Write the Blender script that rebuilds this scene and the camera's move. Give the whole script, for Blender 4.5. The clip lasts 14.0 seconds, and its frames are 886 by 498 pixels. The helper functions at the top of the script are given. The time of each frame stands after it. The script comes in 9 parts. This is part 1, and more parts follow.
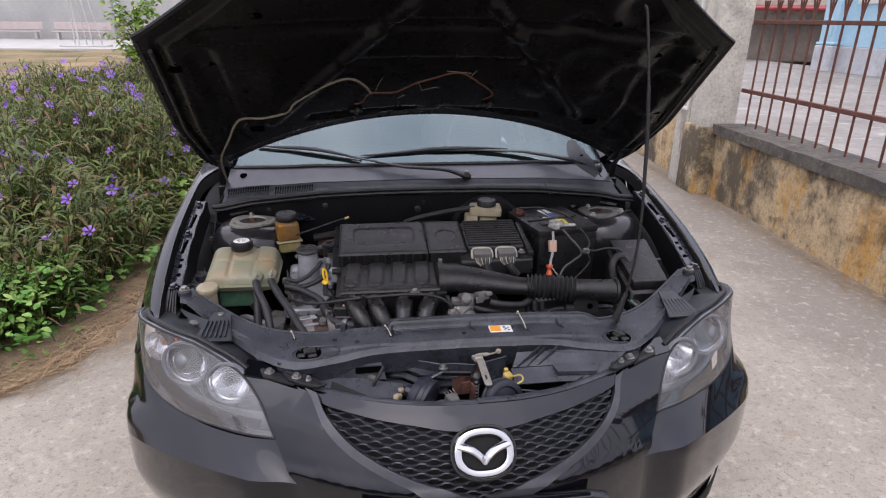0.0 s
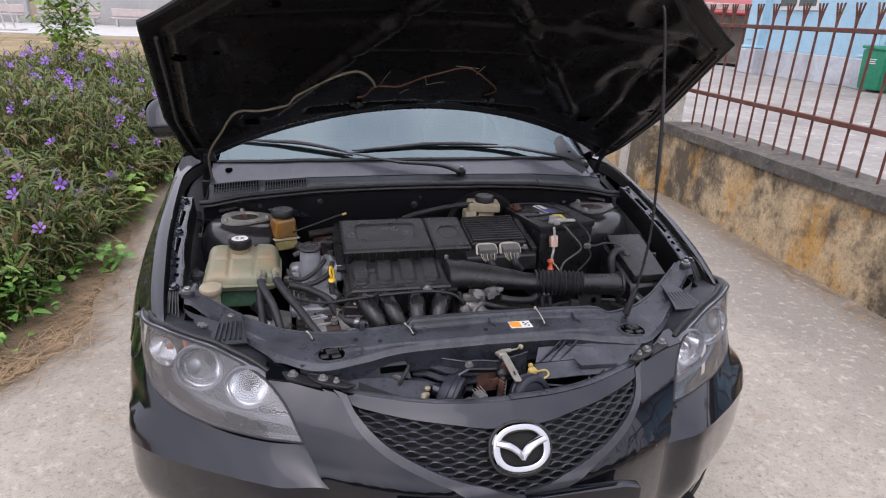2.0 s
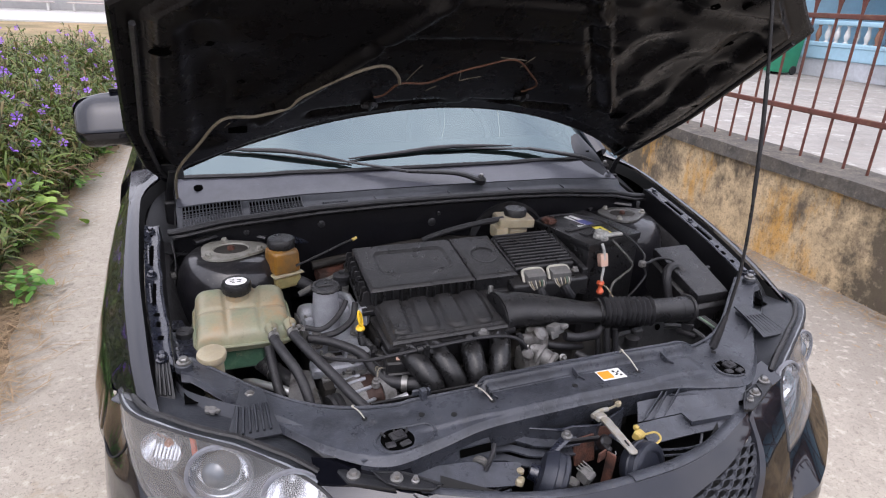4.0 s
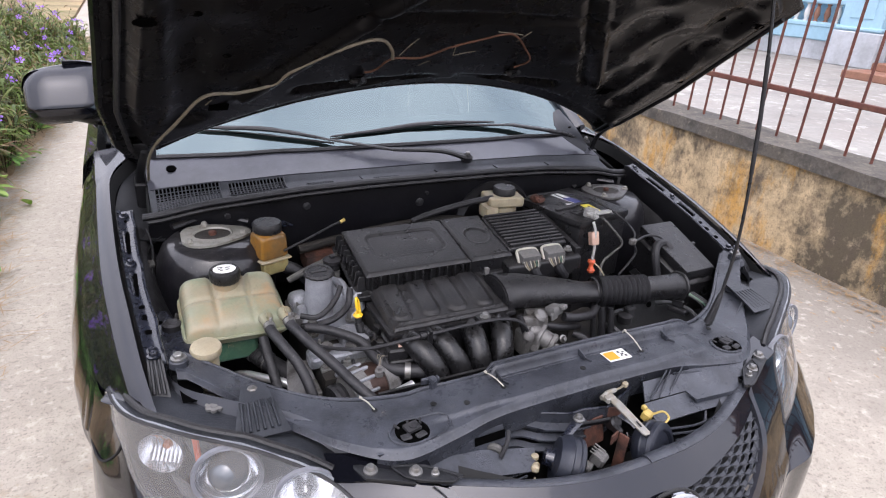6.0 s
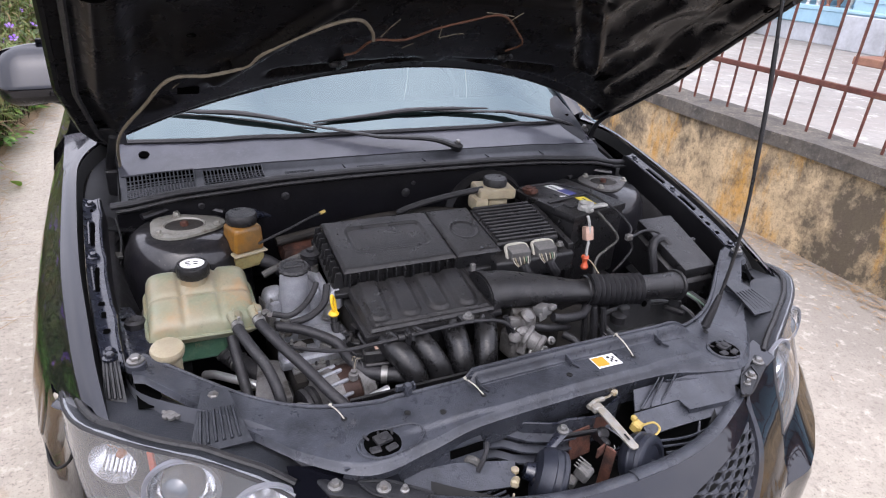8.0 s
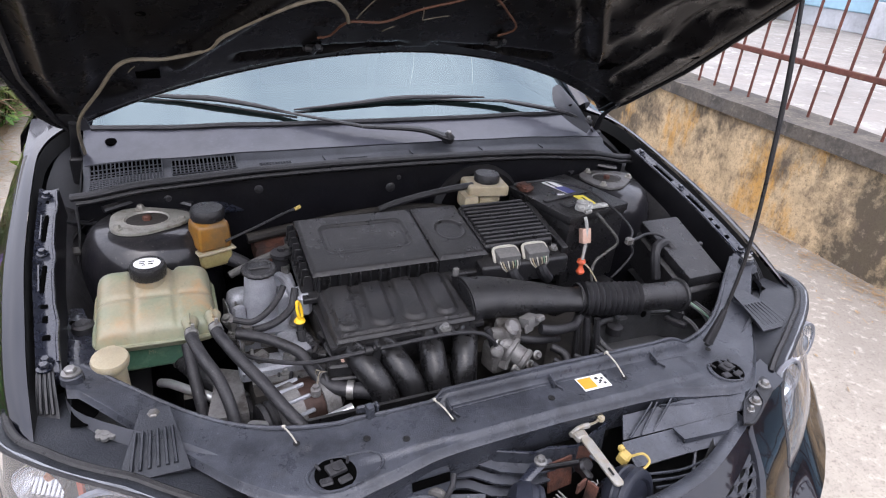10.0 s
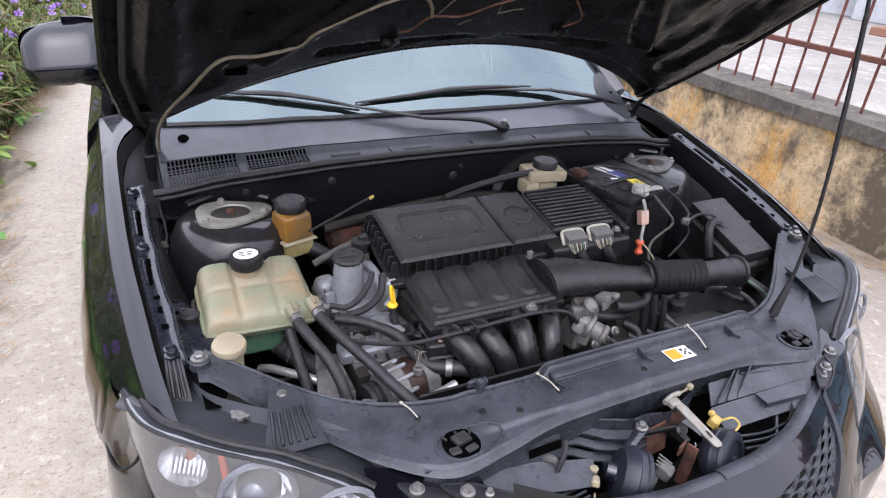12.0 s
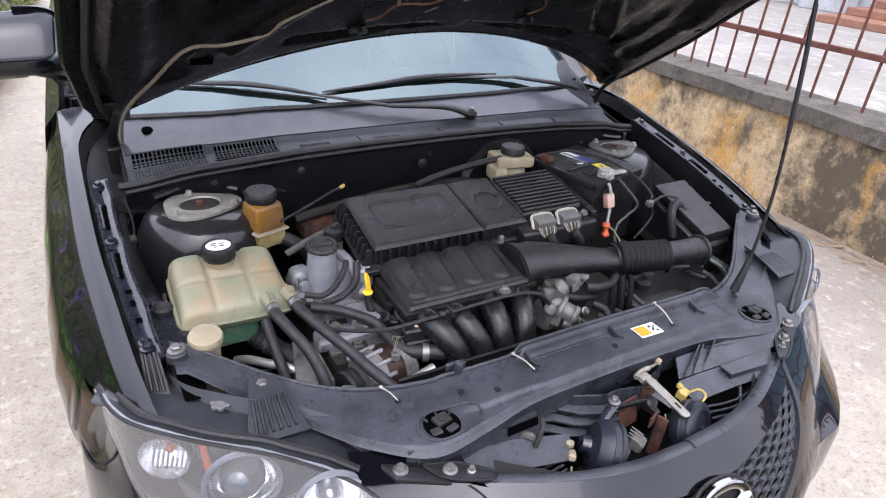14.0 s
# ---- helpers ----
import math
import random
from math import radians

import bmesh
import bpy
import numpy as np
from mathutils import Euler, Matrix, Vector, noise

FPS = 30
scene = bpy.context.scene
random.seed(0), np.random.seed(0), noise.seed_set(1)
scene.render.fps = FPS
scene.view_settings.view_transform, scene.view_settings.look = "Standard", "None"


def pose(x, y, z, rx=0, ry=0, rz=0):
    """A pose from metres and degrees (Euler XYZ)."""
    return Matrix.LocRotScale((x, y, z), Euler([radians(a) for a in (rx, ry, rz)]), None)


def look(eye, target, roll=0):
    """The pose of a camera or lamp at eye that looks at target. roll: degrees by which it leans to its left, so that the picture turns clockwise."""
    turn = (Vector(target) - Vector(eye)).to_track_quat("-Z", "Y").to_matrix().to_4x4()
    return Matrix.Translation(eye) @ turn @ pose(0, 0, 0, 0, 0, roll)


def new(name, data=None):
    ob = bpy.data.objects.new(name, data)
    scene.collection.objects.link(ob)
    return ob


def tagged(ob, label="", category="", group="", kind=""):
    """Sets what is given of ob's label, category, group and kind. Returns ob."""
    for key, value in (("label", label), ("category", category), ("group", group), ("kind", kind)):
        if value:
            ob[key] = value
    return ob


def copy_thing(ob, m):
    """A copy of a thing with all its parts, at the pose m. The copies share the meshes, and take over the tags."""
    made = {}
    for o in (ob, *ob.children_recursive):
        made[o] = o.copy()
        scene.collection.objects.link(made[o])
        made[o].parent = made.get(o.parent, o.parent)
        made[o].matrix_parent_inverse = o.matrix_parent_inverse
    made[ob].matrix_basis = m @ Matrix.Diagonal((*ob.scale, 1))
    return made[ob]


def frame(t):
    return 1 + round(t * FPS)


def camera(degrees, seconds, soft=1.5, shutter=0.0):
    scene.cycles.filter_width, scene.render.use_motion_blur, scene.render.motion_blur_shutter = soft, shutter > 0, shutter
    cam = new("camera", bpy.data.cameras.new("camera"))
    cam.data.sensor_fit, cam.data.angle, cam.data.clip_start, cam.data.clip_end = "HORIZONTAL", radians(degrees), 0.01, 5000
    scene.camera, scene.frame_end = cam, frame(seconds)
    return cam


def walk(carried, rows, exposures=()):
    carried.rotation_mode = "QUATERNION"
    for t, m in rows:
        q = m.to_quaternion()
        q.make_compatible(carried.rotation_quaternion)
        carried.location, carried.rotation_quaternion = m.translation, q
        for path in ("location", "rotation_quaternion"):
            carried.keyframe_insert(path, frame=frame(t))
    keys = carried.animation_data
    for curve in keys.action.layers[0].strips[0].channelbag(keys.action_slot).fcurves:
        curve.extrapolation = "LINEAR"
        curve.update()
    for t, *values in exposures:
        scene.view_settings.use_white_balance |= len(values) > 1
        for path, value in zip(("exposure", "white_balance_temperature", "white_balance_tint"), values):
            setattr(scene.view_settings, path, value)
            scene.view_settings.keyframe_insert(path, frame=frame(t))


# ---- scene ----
cam = camera(71.9, 14.0, soft=1.1)
PATH = [
    (0, (-0.224, 0.088, 1.514), (0.021, 1.943, 0.807), 0.7),
    (0.5, (-0.209, 0.045, 1.515), (0.08, 1.891, 0.802), 1.3),
    (1, (-0.217, 0.018, 1.513), (0.09, 1.859, 0.793), 1.3),
    (1.5, (-0.3, 0.057, 1.512), (0.07, 1.885, 0.789), 2.0),
    (2, (-0.424, 0.137, 1.509), (0.025, 1.949, 0.791), 2.5),
    (2.5, (-0.484, 0.247, 1.493), (0.024, 2.043, 0.775), 2.6),
    (2.7, (-0.489, 0.302, 1.493), (0.029, 2.096, 0.776), 2.6),
    (4.8, (-0.701, 0.614, 1.484), (0.11, 2.265, 0.698), 3.2),
    (5, (-0.7, 0.623, 1.484), (0.123, 2.263, 0.689), 3.3),
    (5.5, (-0.697, 0.629, 1.482), (0.137, 2.258, 0.675), 3.5),
    (6, (-0.717, 0.631, 1.484), (0.122, 2.25, 0.663), 3.9),
    (6.5, (-0.734, 0.633, 1.483), (0.113, 2.243, 0.65), 4.0),
    (7, (-0.715, 0.644, 1.482), (0.128, 2.249, 0.636), 4.0),
    (7.5, (-0.67, 0.668, 1.479), (0.164, 2.27, 0.62), 4.2),
    (8, (-0.64, 0.684, 1.478), (0.18, 2.287, 0.608), 4.5),
    (10.5, (-0.517, 0.763, 1.47), (0.233, 2.367, 0.541), 5.1),
    (11, (-0.542, 0.753, 1.472), (0.193, 2.361, 0.537), 5.0),
    (11.5, (-0.642, 0.764, 1.473), (0.1, 2.366, 0.533), 4.7),
    (12, (-0.723, 0.786, 1.471), (0.08, 2.357, 0.528), 4.2),
    (12.5, (-0.772, 0.797, 1.468), (0.085, 2.337, 0.523), 3.6),
    (13, (-0.798, 0.797, 1.467), (0.093, 2.313, 0.515), 3.4),
    (13.5, (-0.79, 0.788, 1.468), (0.119, 2.289, 0.509), 3.8),
    (14, (-0.746, 0.778, 1.469), (0.154, 2.283, 0.507), 4.5),
]
walk(cam, [(t, look(eye, target, roll)) for t, eye, target, roll in PATH], exposures=[(0, 0.55, 6450, 18), (2.5, 0.72, 6370, 17), (5, 1.09, 6370, 16), (8, 1.22, 6300, 17), (10.5, 1.26, 6250, 16), (14, 1.29, 6230, 16)])

# ---- world and light: a bright overcast sky ----
world = bpy.data.worlds.new("overcast")
scene.world = world
world.use_nodes = True
wn, wl = world.node_tree.nodes, world.node_tree.links
wn.clear()
sky = wn.new("ShaderNodeTexSky")
sky.sky_type, sky.sun_disc = "NISHITA", False
sky.sun_elevation, sky.sun_rotation = radians(58), radians(200)
sky.air_density, sky.dust_density, sky.ozone_density = 1.0, 4.0, 1.0
grey = wn.new("ShaderNodeHueSaturation")
grey.inputs["Saturation"].default_value = 0.35
wl.new(sky.outputs[0], grey.inputs["Color"])
coord = wn.new("ShaderNodeTexCoord")
cloud = wn.new("ShaderNodeTexNoise")
cloud.inputs["Scale"].default_value, cloud.inputs["Detail"].default_value, cloud.inputs["Roughness"].default_value = 2.2, 5, 0.5
wl.new(coord.outputs["Generated"], cloud.inputs["Vector"])
cramp = wn.new("ShaderNodeValToRGB")
cramp.color_ramp.elements[0].position, cramp.color_ramp.elements[0].color = 0.35, (4.7, 5.0, 5.8, 1)
cramp.color_ramp.elements[1].position, cramp.color_ramp.elements[1].color = 0.68, (7.9, 7.9, 8.4, 1)
wl.new(cloud.outputs["Fac"], cramp.inputs["Fac"])
wmix = wn.new("ShaderNodeMixRGB")
wmix.inputs["Fac"].default_value = 0.75
wl.new(grey.outputs[0], wmix.inputs[1])
wl.new(cramp.outputs[0], wmix.inputs[2])
# an overcast sky is brighter overhead than at the horizon
wsep = wn.new("ShaderNodeSeparateXYZ")
wl.new(coord.outputs["Generated"], wsep.inputs[0])
wgrad = wn.new("ShaderNodeMapRange")
wl.new(wsep.outputs["Z"], wgrad.inputs["Value"])
for key_, val_ in zip(("From Min", "From Max", "To Min", "To Max"), (0.0, 0.9, 0.62, 1.55)):
    wgrad.inputs[key_].default_value = val_
wmul = wn.new("ShaderNodeMixRGB")
wmul.blend_type = "MULTIPLY"
wmul.inputs["Fac"].default_value = 1.0
wl.new(wmix.outputs[0], wmul.inputs[1])
wl.new(wgrad.outputs[0], wmul.inputs[2])
wbg = wn.new("ShaderNodeBackground")
wbg.inputs["Strength"].default_value = 0.147
wl.new(wmul.outputs[0], wbg.inputs["Color"])
wout = wn.new("ShaderNodeOutputWorld")
wl.new(wbg.outputs[0], wout.inputs["Surface"])

sun_data = bpy.data.lights.new("sun", "SUN")
sun_data.energy, sun_data.angle, sun_data.color = 0.3, radians(50), (1.0, 0.94, 0.86)
sun = new("sun", sun_data)
sun.matrix_world = look((-2.5, -3.0, 9), (0.5, 3, 0))


# ---- materials ----
def mat(name, col, rough=0.5, metal=0.0, var=0.18, vscale=9.0, bump=0.15, bscale=160.0, coat=0.0, dust=0.0, dustcol=(0.36, 0.33, 0.29), alt=None, altscale=3.0, altpos=(0.45, 0.62), trans=0.0, ior=1.45, sss=0.0, randomise=0.0, spec=0.5, rvar=0.0):
    """A surface with large stains, fine grain, dust on what faces up, and relief."""
    m = bpy.data.materials.new(name)
    m.use_nodes = True
    n, l = m.node_tree.nodes, m.node_tree.links
    b = n["Principled BSDF"]
    b.inputs["Roughness"].default_value, b.inputs["Metallic"].default_value = rough, metal
    b.inputs["Coat Weight"].default_value, b.inputs["Coat Roughness"].default_value = coat, 0.04
    b.inputs["IOR"].default_value, b.inputs["Transmission Weight"].default_value = ior, trans
    b.inputs["Specular IOR Level"].default_value = spec
    geo = n.new("ShaderNodeNewGeometry")

    def tex(scale, detail=5, r=0.6):
        t = n.new("ShaderNodeTexNoise")
        t.inputs["Scale"].default_value, t.inputs["Detail"].default_value, t.inputs["Roughness"].default_value = scale, detail, r
        l.new(geo.outputs["Position"], t.inputs["Vector"])
        return t.outputs["Fac"]

    def mix(kind, fac, one, two):
        x = n.new("ShaderNodeMixRGB")
        x.blend_type = kind
        for sock, v in ((x.inputs[0], fac), (x.inputs[1], one), (x.inputs[2], two)):
            if isinstance(v, (int, float)):
                sock.default_value = v
            elif isinstance(v, tuple):
                sock.default_value = (*v, 1)
            else:
                l.new(v, sock)
        return x.outputs[0]

    def ramp(fac, lo, hi, a=0.0, z=1.0):
        r = n.new("ShaderNodeMapRange")
        l.new(fac, r.inputs["Value"])
        for k, v in zip(("From Min", "From Max", "To Min", "To Max"), (lo, hi, a, z)):
            r.inputs[k].default_value = v
        return r.outputs[0]

    c = col
    if alt:
        c = mix("MIX", ramp(tex(altscale, 6), *altpos), col, alt)
    c = mix("MULTIPLY", 1.0, c, mix("MIX", ramp(tex(vscale, 6), 0.3, 0.7), (1 - var,) * 3, (1 + var * 0.6,) * 3))
    c = mix("MULTIPLY", 1.0, c, mix("MIX", ramp(tex(vscale * 14, 3), 0.3, 0.7), (1 - var * 0.6,) * 3, (1 + var * 0.4,) * 3))
    if randomise:
        info = n.new("ShaderNodeObjectInfo")
        c = mix("MULTIPLY", 1.0, c, mix("MIX", info.outputs["Random"], (1 - randomise,) * 3, (1 + randomise * 0.5,) * 3))
    if dust:
        sep = n.new("ShaderNodeSeparateXYZ")
        l.new(geo.outputs["Normal"], sep.inputs[0])
        up = ramp(sep.outputs["Z"], 0.1, 0.9, 0.25, 1.0)
        amount = n.new("ShaderNodeMath")
        amount.operation = "MULTIPLY"
        l.new(up, amount.inputs[0])
        l.new(ramp(tex(vscale * 2.3, 8, 0.7), 0.35, 0.75, 0.15 * dust, dust), amount.inputs[1])
        c = mix("MIX", amount.outputs[0], c, dustcol)
        c = mix("MIX", ramp(tex(230.0, 2, 0.5), 0.66, 0.74, 0.0, min(0.22, dust * 1.2)), c, dustcol)
        rr = n.new("ShaderNodeMath")
        rr.operation = "MULTIPLY_ADD"
        l.new(amount.outputs[0], rr.inputs[0])
        rr.inputs[1].default_value, rr.inputs[2].default_value = 0.5, rough
        l.new(rr.outputs[0], b.inputs["Roughness"])
        if coat:
            cr = n.new("ShaderNodeMath")
            cr.operation = "MULTIPLY_ADD"
            l.new(amount.outputs[0], cr.inputs[0])
            cr.inputs[1].default_value, cr.inputs[2].default_value = 0.6, 0.05
            l.new(cr.outputs[0], b.inputs["Coat Roughness"])
    if rvar:
        src = b.inputs["Roughness"].links[0].from_socket if b.inputs["Roughness"].is_linked else None
        wear = ramp(tex(vscale * 3.1, 7, 0.7), 0.3, 0.72, -rvar, rvar)
        ra = n.new("ShaderNodeMath")
        ra.operation, ra.use_clamp = "ADD", True
        l.new(wear, ra.inputs[0])
        if src:
            l.new(src, ra.inputs[1])
        else:
            ra.inputs[1].default_value = rough
        l.new(ra.outputs[0], b.inputs["Roughness"])
    if isinstance(c, tuple):
        b.inputs["Base Color"].default_value = (*c, 1)
    else:
        l.new(c, b.inputs["Base Color"])
    if sss:
        b.inputs["Subsurface Weight"].default_value = sss
        b.inputs["Subsurface Radius"].default_value = (0.03, 0.02, 0.01)
    if bump:
        bp = n.new("ShaderNodeBump")
        bp.inputs["Strength"].default_value, bp.inputs["Distance"].default_value = bump, 0.004
        l.new(tex(bscale, 4), bp.inputs["Height"])
        l.new(bp.outputs[0], b.inputs["Normal"])
    return m


PAINT = mat("black_car_paint", (0.0032, 0.0034, 0.0052), 0.24, 0.0, 0.1, 5, 0.0, coat=1.0, dust=0.005, dustcol=(0.3, 0.3, 0.36), spec=0.09)
PAINT.node_tree.nodes["Principled BSDF"].inputs["Specular Tint"].default_value = (0.45, 0.52, 1.0, 1)
PAINT.node_tree.nodes["Principled BSDF"].inputs["Coat IOR"].default_value = 1.51
HOOD_UNDER = mat("hood_inner_paint", (0.0060, 0.0054, 0.0058), 0.30, 0.0, 0.35, 6, 0.08, 60, dust=0.010, dustcol=(0.26, 0.2, 0.16), spec=0.22, rvar=0.12)
SATIN = mat("black_satin_metal", (0.007, 0.007, 0.009), 0.34, 0.0, 0.3, 14, 0.1, 90, dust=0.06, coat=0.25)
RAIL = mat("painted_rail_metal", (0.008, 0.010, 0.018), 0.28, 0.1, 0.4, 18, 0.2, 90, dust=0.07, dustcol=(0.28, 0.29, 0.36), coat=0.7, rvar=0.15)
PLASTIC = mat("black_plastic", (0.0095, 0.0095, 0.011), 0.33, 0.0, 0.3, 10, 0.35, 420, dust=0.06, rvar=0.13)
COVER = mat("slam_panel_plastic", (0.030, 0.033, 0.042), 0.29, 0.0, 0.25, 8, 0.3, 380, dust=0.18, dustcol=(0.25, 0.26, 0.29), rvar=0.12)
DARKCOVER = mat("dark_bracket_plastic", (0.020, 0.022, 0.027), 0.36, 0.0, 0.3, 12, 0.3, 300, dust=0.12, dustcol=(0.22, 0.23, 0.25), rvar=0.12)
APRONMAT = mat("dusty_inner_panel", (0.026, 0.026, 0.029), 0.5, 0.0, 0.45, 16, 0.5, 70, dust=0.34, dustcol=(0.16, 0.15, 0.145), rvar=0.15)
FIREWALLMAT = mat("firewall_paint", (0.0042, 0.0042, 0.006), 0.45, 0.0, 0.35, 12, 0.3, 60, dust=0.025, spec=0.25, rvar=0.15)
RUNNER = mat("runner_plastic", (0.0085, 0.0085, 0.0095), 0.30, 0.0, 0.3, 14, 0.08, 200, dust=0.035, rvar=0.12)
DUSTTRAY = mat("dusty_tray_plastic", (0.042, 0.043, 0.046), 0.5, 0.0, 0.35, 14, 0.4, 220, dust=0.35, dustcol=(0.17, 0.165, 0.16), rvar=0.12)
NECKALU = mat("clean_cast_aluminium", (0.35, 0.36, 0.39), 0.45, 0.35, 0.2, 30, 0.35, 320, dust=0.06, dustcol=(0.2, 0.18, 0.16))
TRAY = mat("dark_tray_plastic", (0.009, 0.0095, 0.011), 0.4, 0.0, 0.3, 10, 0.3, 300, dust=0.08, dustcol=(0.2, 0.2, 0.22))
# upper cowl: its grazing sky reflection is put into the bluish colour
COWLSHEEN = mat("upper_cowl_sheen", (0.032, 0.033, 0.043), 0.32, 0.0, 0.15, 6, 0.1, 300, dust=0.15, dustcol=(0.26, 0.26, 0.31), coat=0.3)
COWL = mat("cowl_plastic", (0.033, 0.035, 0.041), 0.45, 0.0, 0.22, 7, 0.2, 300, dust=0.23, dustcol=(0.2, 0.21, 0.235))
GRIME = mat("dirty_bay_metal", (0.016, 0.015, 0.014), 0.6, 0.1, 0.5, 12, 0.5, 60, dust=0.3, dustcol=(0.14, 0.115, 0.09))
# near-black for deep parts and gaps; recess shade is put into the colour
DARK = mat("recess_shade_black", (0.006, 0.006, 0.006), 0.8, 0.0, 0.3, 10, 0.2, 60)
RUBBER = mat("black_rubber", (0.011, 0.011, 0.013), 0.5, 0.0, 0.25, 20, 0.35, 260, dust=0.16, dustcol=(0.2, 0.19, 0.19), rvar=0.14)
ALU = mat("cast_aluminium", (0.31, 0.32, 0.345), 0.47, 0.45, 0.3, 25, 0.3, 300, dust=0.12, dustcol=(0.2, 0.18, 0.16), alt=(0.16, 0.155, 0.15), altscale=22, altpos=(0.6, 0.75))
PIPEALU = mat("bare_silver_pipe", (0.58, 0.58, 0.58), 0.35, 0.75, 0.12, 40, 0.05, 200)
STEEL = mat("zinc_steel", (0.27, 0.265, 0.255), 0.4, 0.7, 0.3, 40, 0.2, 300, alt=(0.17, 0.145, 0.12), altscale=60, altpos=(0.55, 0.7))
RUST = mat("rusty_brown_steel", (0.11, 0.045, 0.03), 0.75, 0.1, 0.4, 40, 0.5, 220, alt=(0.035, 0.02, 0.016), altscale=25)
CHROME = mat("chrome", (0.46, 0.465, 0.48), 0.1, 1.0, 0.03, 20, 0.0)
TANK = mat("aged_tank_plastic", (0.275, 0.24, 0.162), 0.42, 0.0, 0.12, 14, 0.1, 150, alt=(0.20, 0.23, 0.155), altscale=9, altpos=(0.42, 0.62), sss=0.1)
TANKLOW = mat("coolant_green_plastic", (0.07, 0.16, 0.10), 0.35, 0.0, 0.2, 14, 0.05, 150, alt=(0.2, 0.3, 0.2), altscale=12, sss=0.2)
FLUIDFOOT = mat("fluid_stained_plastic", (0.27, 0.23, 0.10), 0.4, 0.0, 0.25, 30, 0.1, 200, alt=(0.20, 0.13, 0.05), altscale=25, sss=0.15)
CREAM = mat("cream_plastic", (0.36, 0.31, 0.21), 0.5, 0.0, 0.2, 30, 0.15, 250, dust=0.3, dustcol=(0.2, 0.17, 0.13), sss=0.2)
AMBER = mat("amber_fluid_plastic", (0.26, 0.125, 0.022), 0.3, 0.0, 0.2, 30, 0.1, 200, alt=(0.17, 0.10, 0.04), altscale=25, sss=0.2)
YELLOW = mat("yellow_plastic", (0.85, 0.52, 0.02), 0.4, 0.0, 0.1, 30, 0.05)
ORANGE = mat("orange_red_plastic", (0.65, 0.12, 0.05), 0.4, 0.0, 0.15, 40, 0.05)
TANWIRE = mat("aged_tan_hose", (0.22, 0.19, 0.14), 0.6, 0.0, 0.25, 40, 0.1)
BROWNWIRE = mat("brown_hose", (0.13, 0.055, 0.03), 0.55, 0.0, 0.25, 40, 0.1)
WHITE = mat("white_print", (0.78, 0.78, 0.76), 0.5, 0.0, 0.12, 60, 0.0)
TIEWHITE = mat("yellowed_white_nylon", (0.42, 0.40, 0.34), 0.5, 0.0, 0.2, 60, 0.0)
CONNGREY = mat("dusty_grey_connector", (0.10, 0.10, 0.10), 0.6, 0.0, 0.3, 60, 0.2, dust=0.3)
INK = mat("black_print", (0.02, 0.02, 0.02), 0.6, 0.0, 0.1, 60, 0.0)
BLUE = mat("blue_print", (0.06, 0.07, 0.25), 0.45, 0.0, 0.15, 60, 0.0)
ORANGEPRINT = mat("orange_print", (0.8, 0.32, 0.03), 0.5, 0.0, 0.1, 60, 0.0)
LABELY = mat("yellow_print", (0.8, 0.68, 0.08), 0.45, 0.0, 0.15, 60, 0.0)
PINK = mat("pale_pink_plastic", (0.55, 0.36, 0.28), 0.5, 0.0, 0.2, 60, 0.05)
LEVERGREY = mat("pale_zinc_lever", (0.30, 0.29, 0.265), 0.45, 0.3, 0.2, 60, 0.1, alt=(0.30, 0.26, 0.2), altscale=50)
HORN = mat("dusty_black_horn", (0.013, 0.015, 0.023), 0.38, 0.0, 0.25, 25, 0.1, dust=0.12, dustcol=(0.15, 0.16, 0.19))
COPPER = mat("copper_winding", (0.055, 0.032, 0.025), 0.5, 0.5, 0.4, 60, 0.3)
REFLECTOR = mat("lamp_reflector", (0.8, 0.82, 0.86), 0.16, 0.9, 0.05, 20, 0.0)
LAMPBLACK = mat("lamp_housing", (0.10, 0.104, 0.118), 0.3, 0.2, 0.1, 20, 0.0)
LENSEDGE = mat("clear_lens_rim", (0.20, 0.21, 0.225), 0.22, 0.0, 0.25, 30, 0.05, 200)
SEAT = mat("dark_cloth", (0.03, 0.03, 0.032), 0.9, 0.0, 0.2, 30, 0.3)
MOUNT = mat("weathered_mount_steel", (0.30, 0.29, 0.255), 0.5, 0.3, 0.25, 30, 0.15, alt=(0.17, 0.14, 0.11), altscale=40, altpos=(0.56, 0.72))
TOWER = mat("glossy_black_tower", (0.006, 0.006, 0.009), 0.4, 0.0, 0.3, 14, 0.35, 50, dust=0.07, coat=0.75, spec=0.2, rvar=0.15)
DIRTYALU = mat("oily_grey_casting", (0.22, 0.215, 0.21), 0.5, 0.3, 0.35, 25, 0.3, 120, dust=0.15, dustcol=(0.12, 0.10, 0.08), alt=(0.06, 0.055, 0.05), altscale=25, altpos=(0.45, 0.65))
FADEDYELLOW = mat("faded_yellow_plastic", (0.5, 0.36, 0.10), 0.5, 0.0, 0.2, 40, 0.1)
CRUST = mat("white_corrosion", (0.42, 0.42, 0.40), 0.8, 0.1, 0.4, 60, 0.8, 300)
GREYCABLE = mat("dusty_grey_cable", (0.06, 0.06, 0.058), 0.6, 0.0, 0.3, 30, 0.2, dust=0.25)
BODYGREY = mat("grey_tarnish", (0.2, 0.21, 0.24), 0.45, 0.3, 0.2, 30, 0.1, dust=0.3)


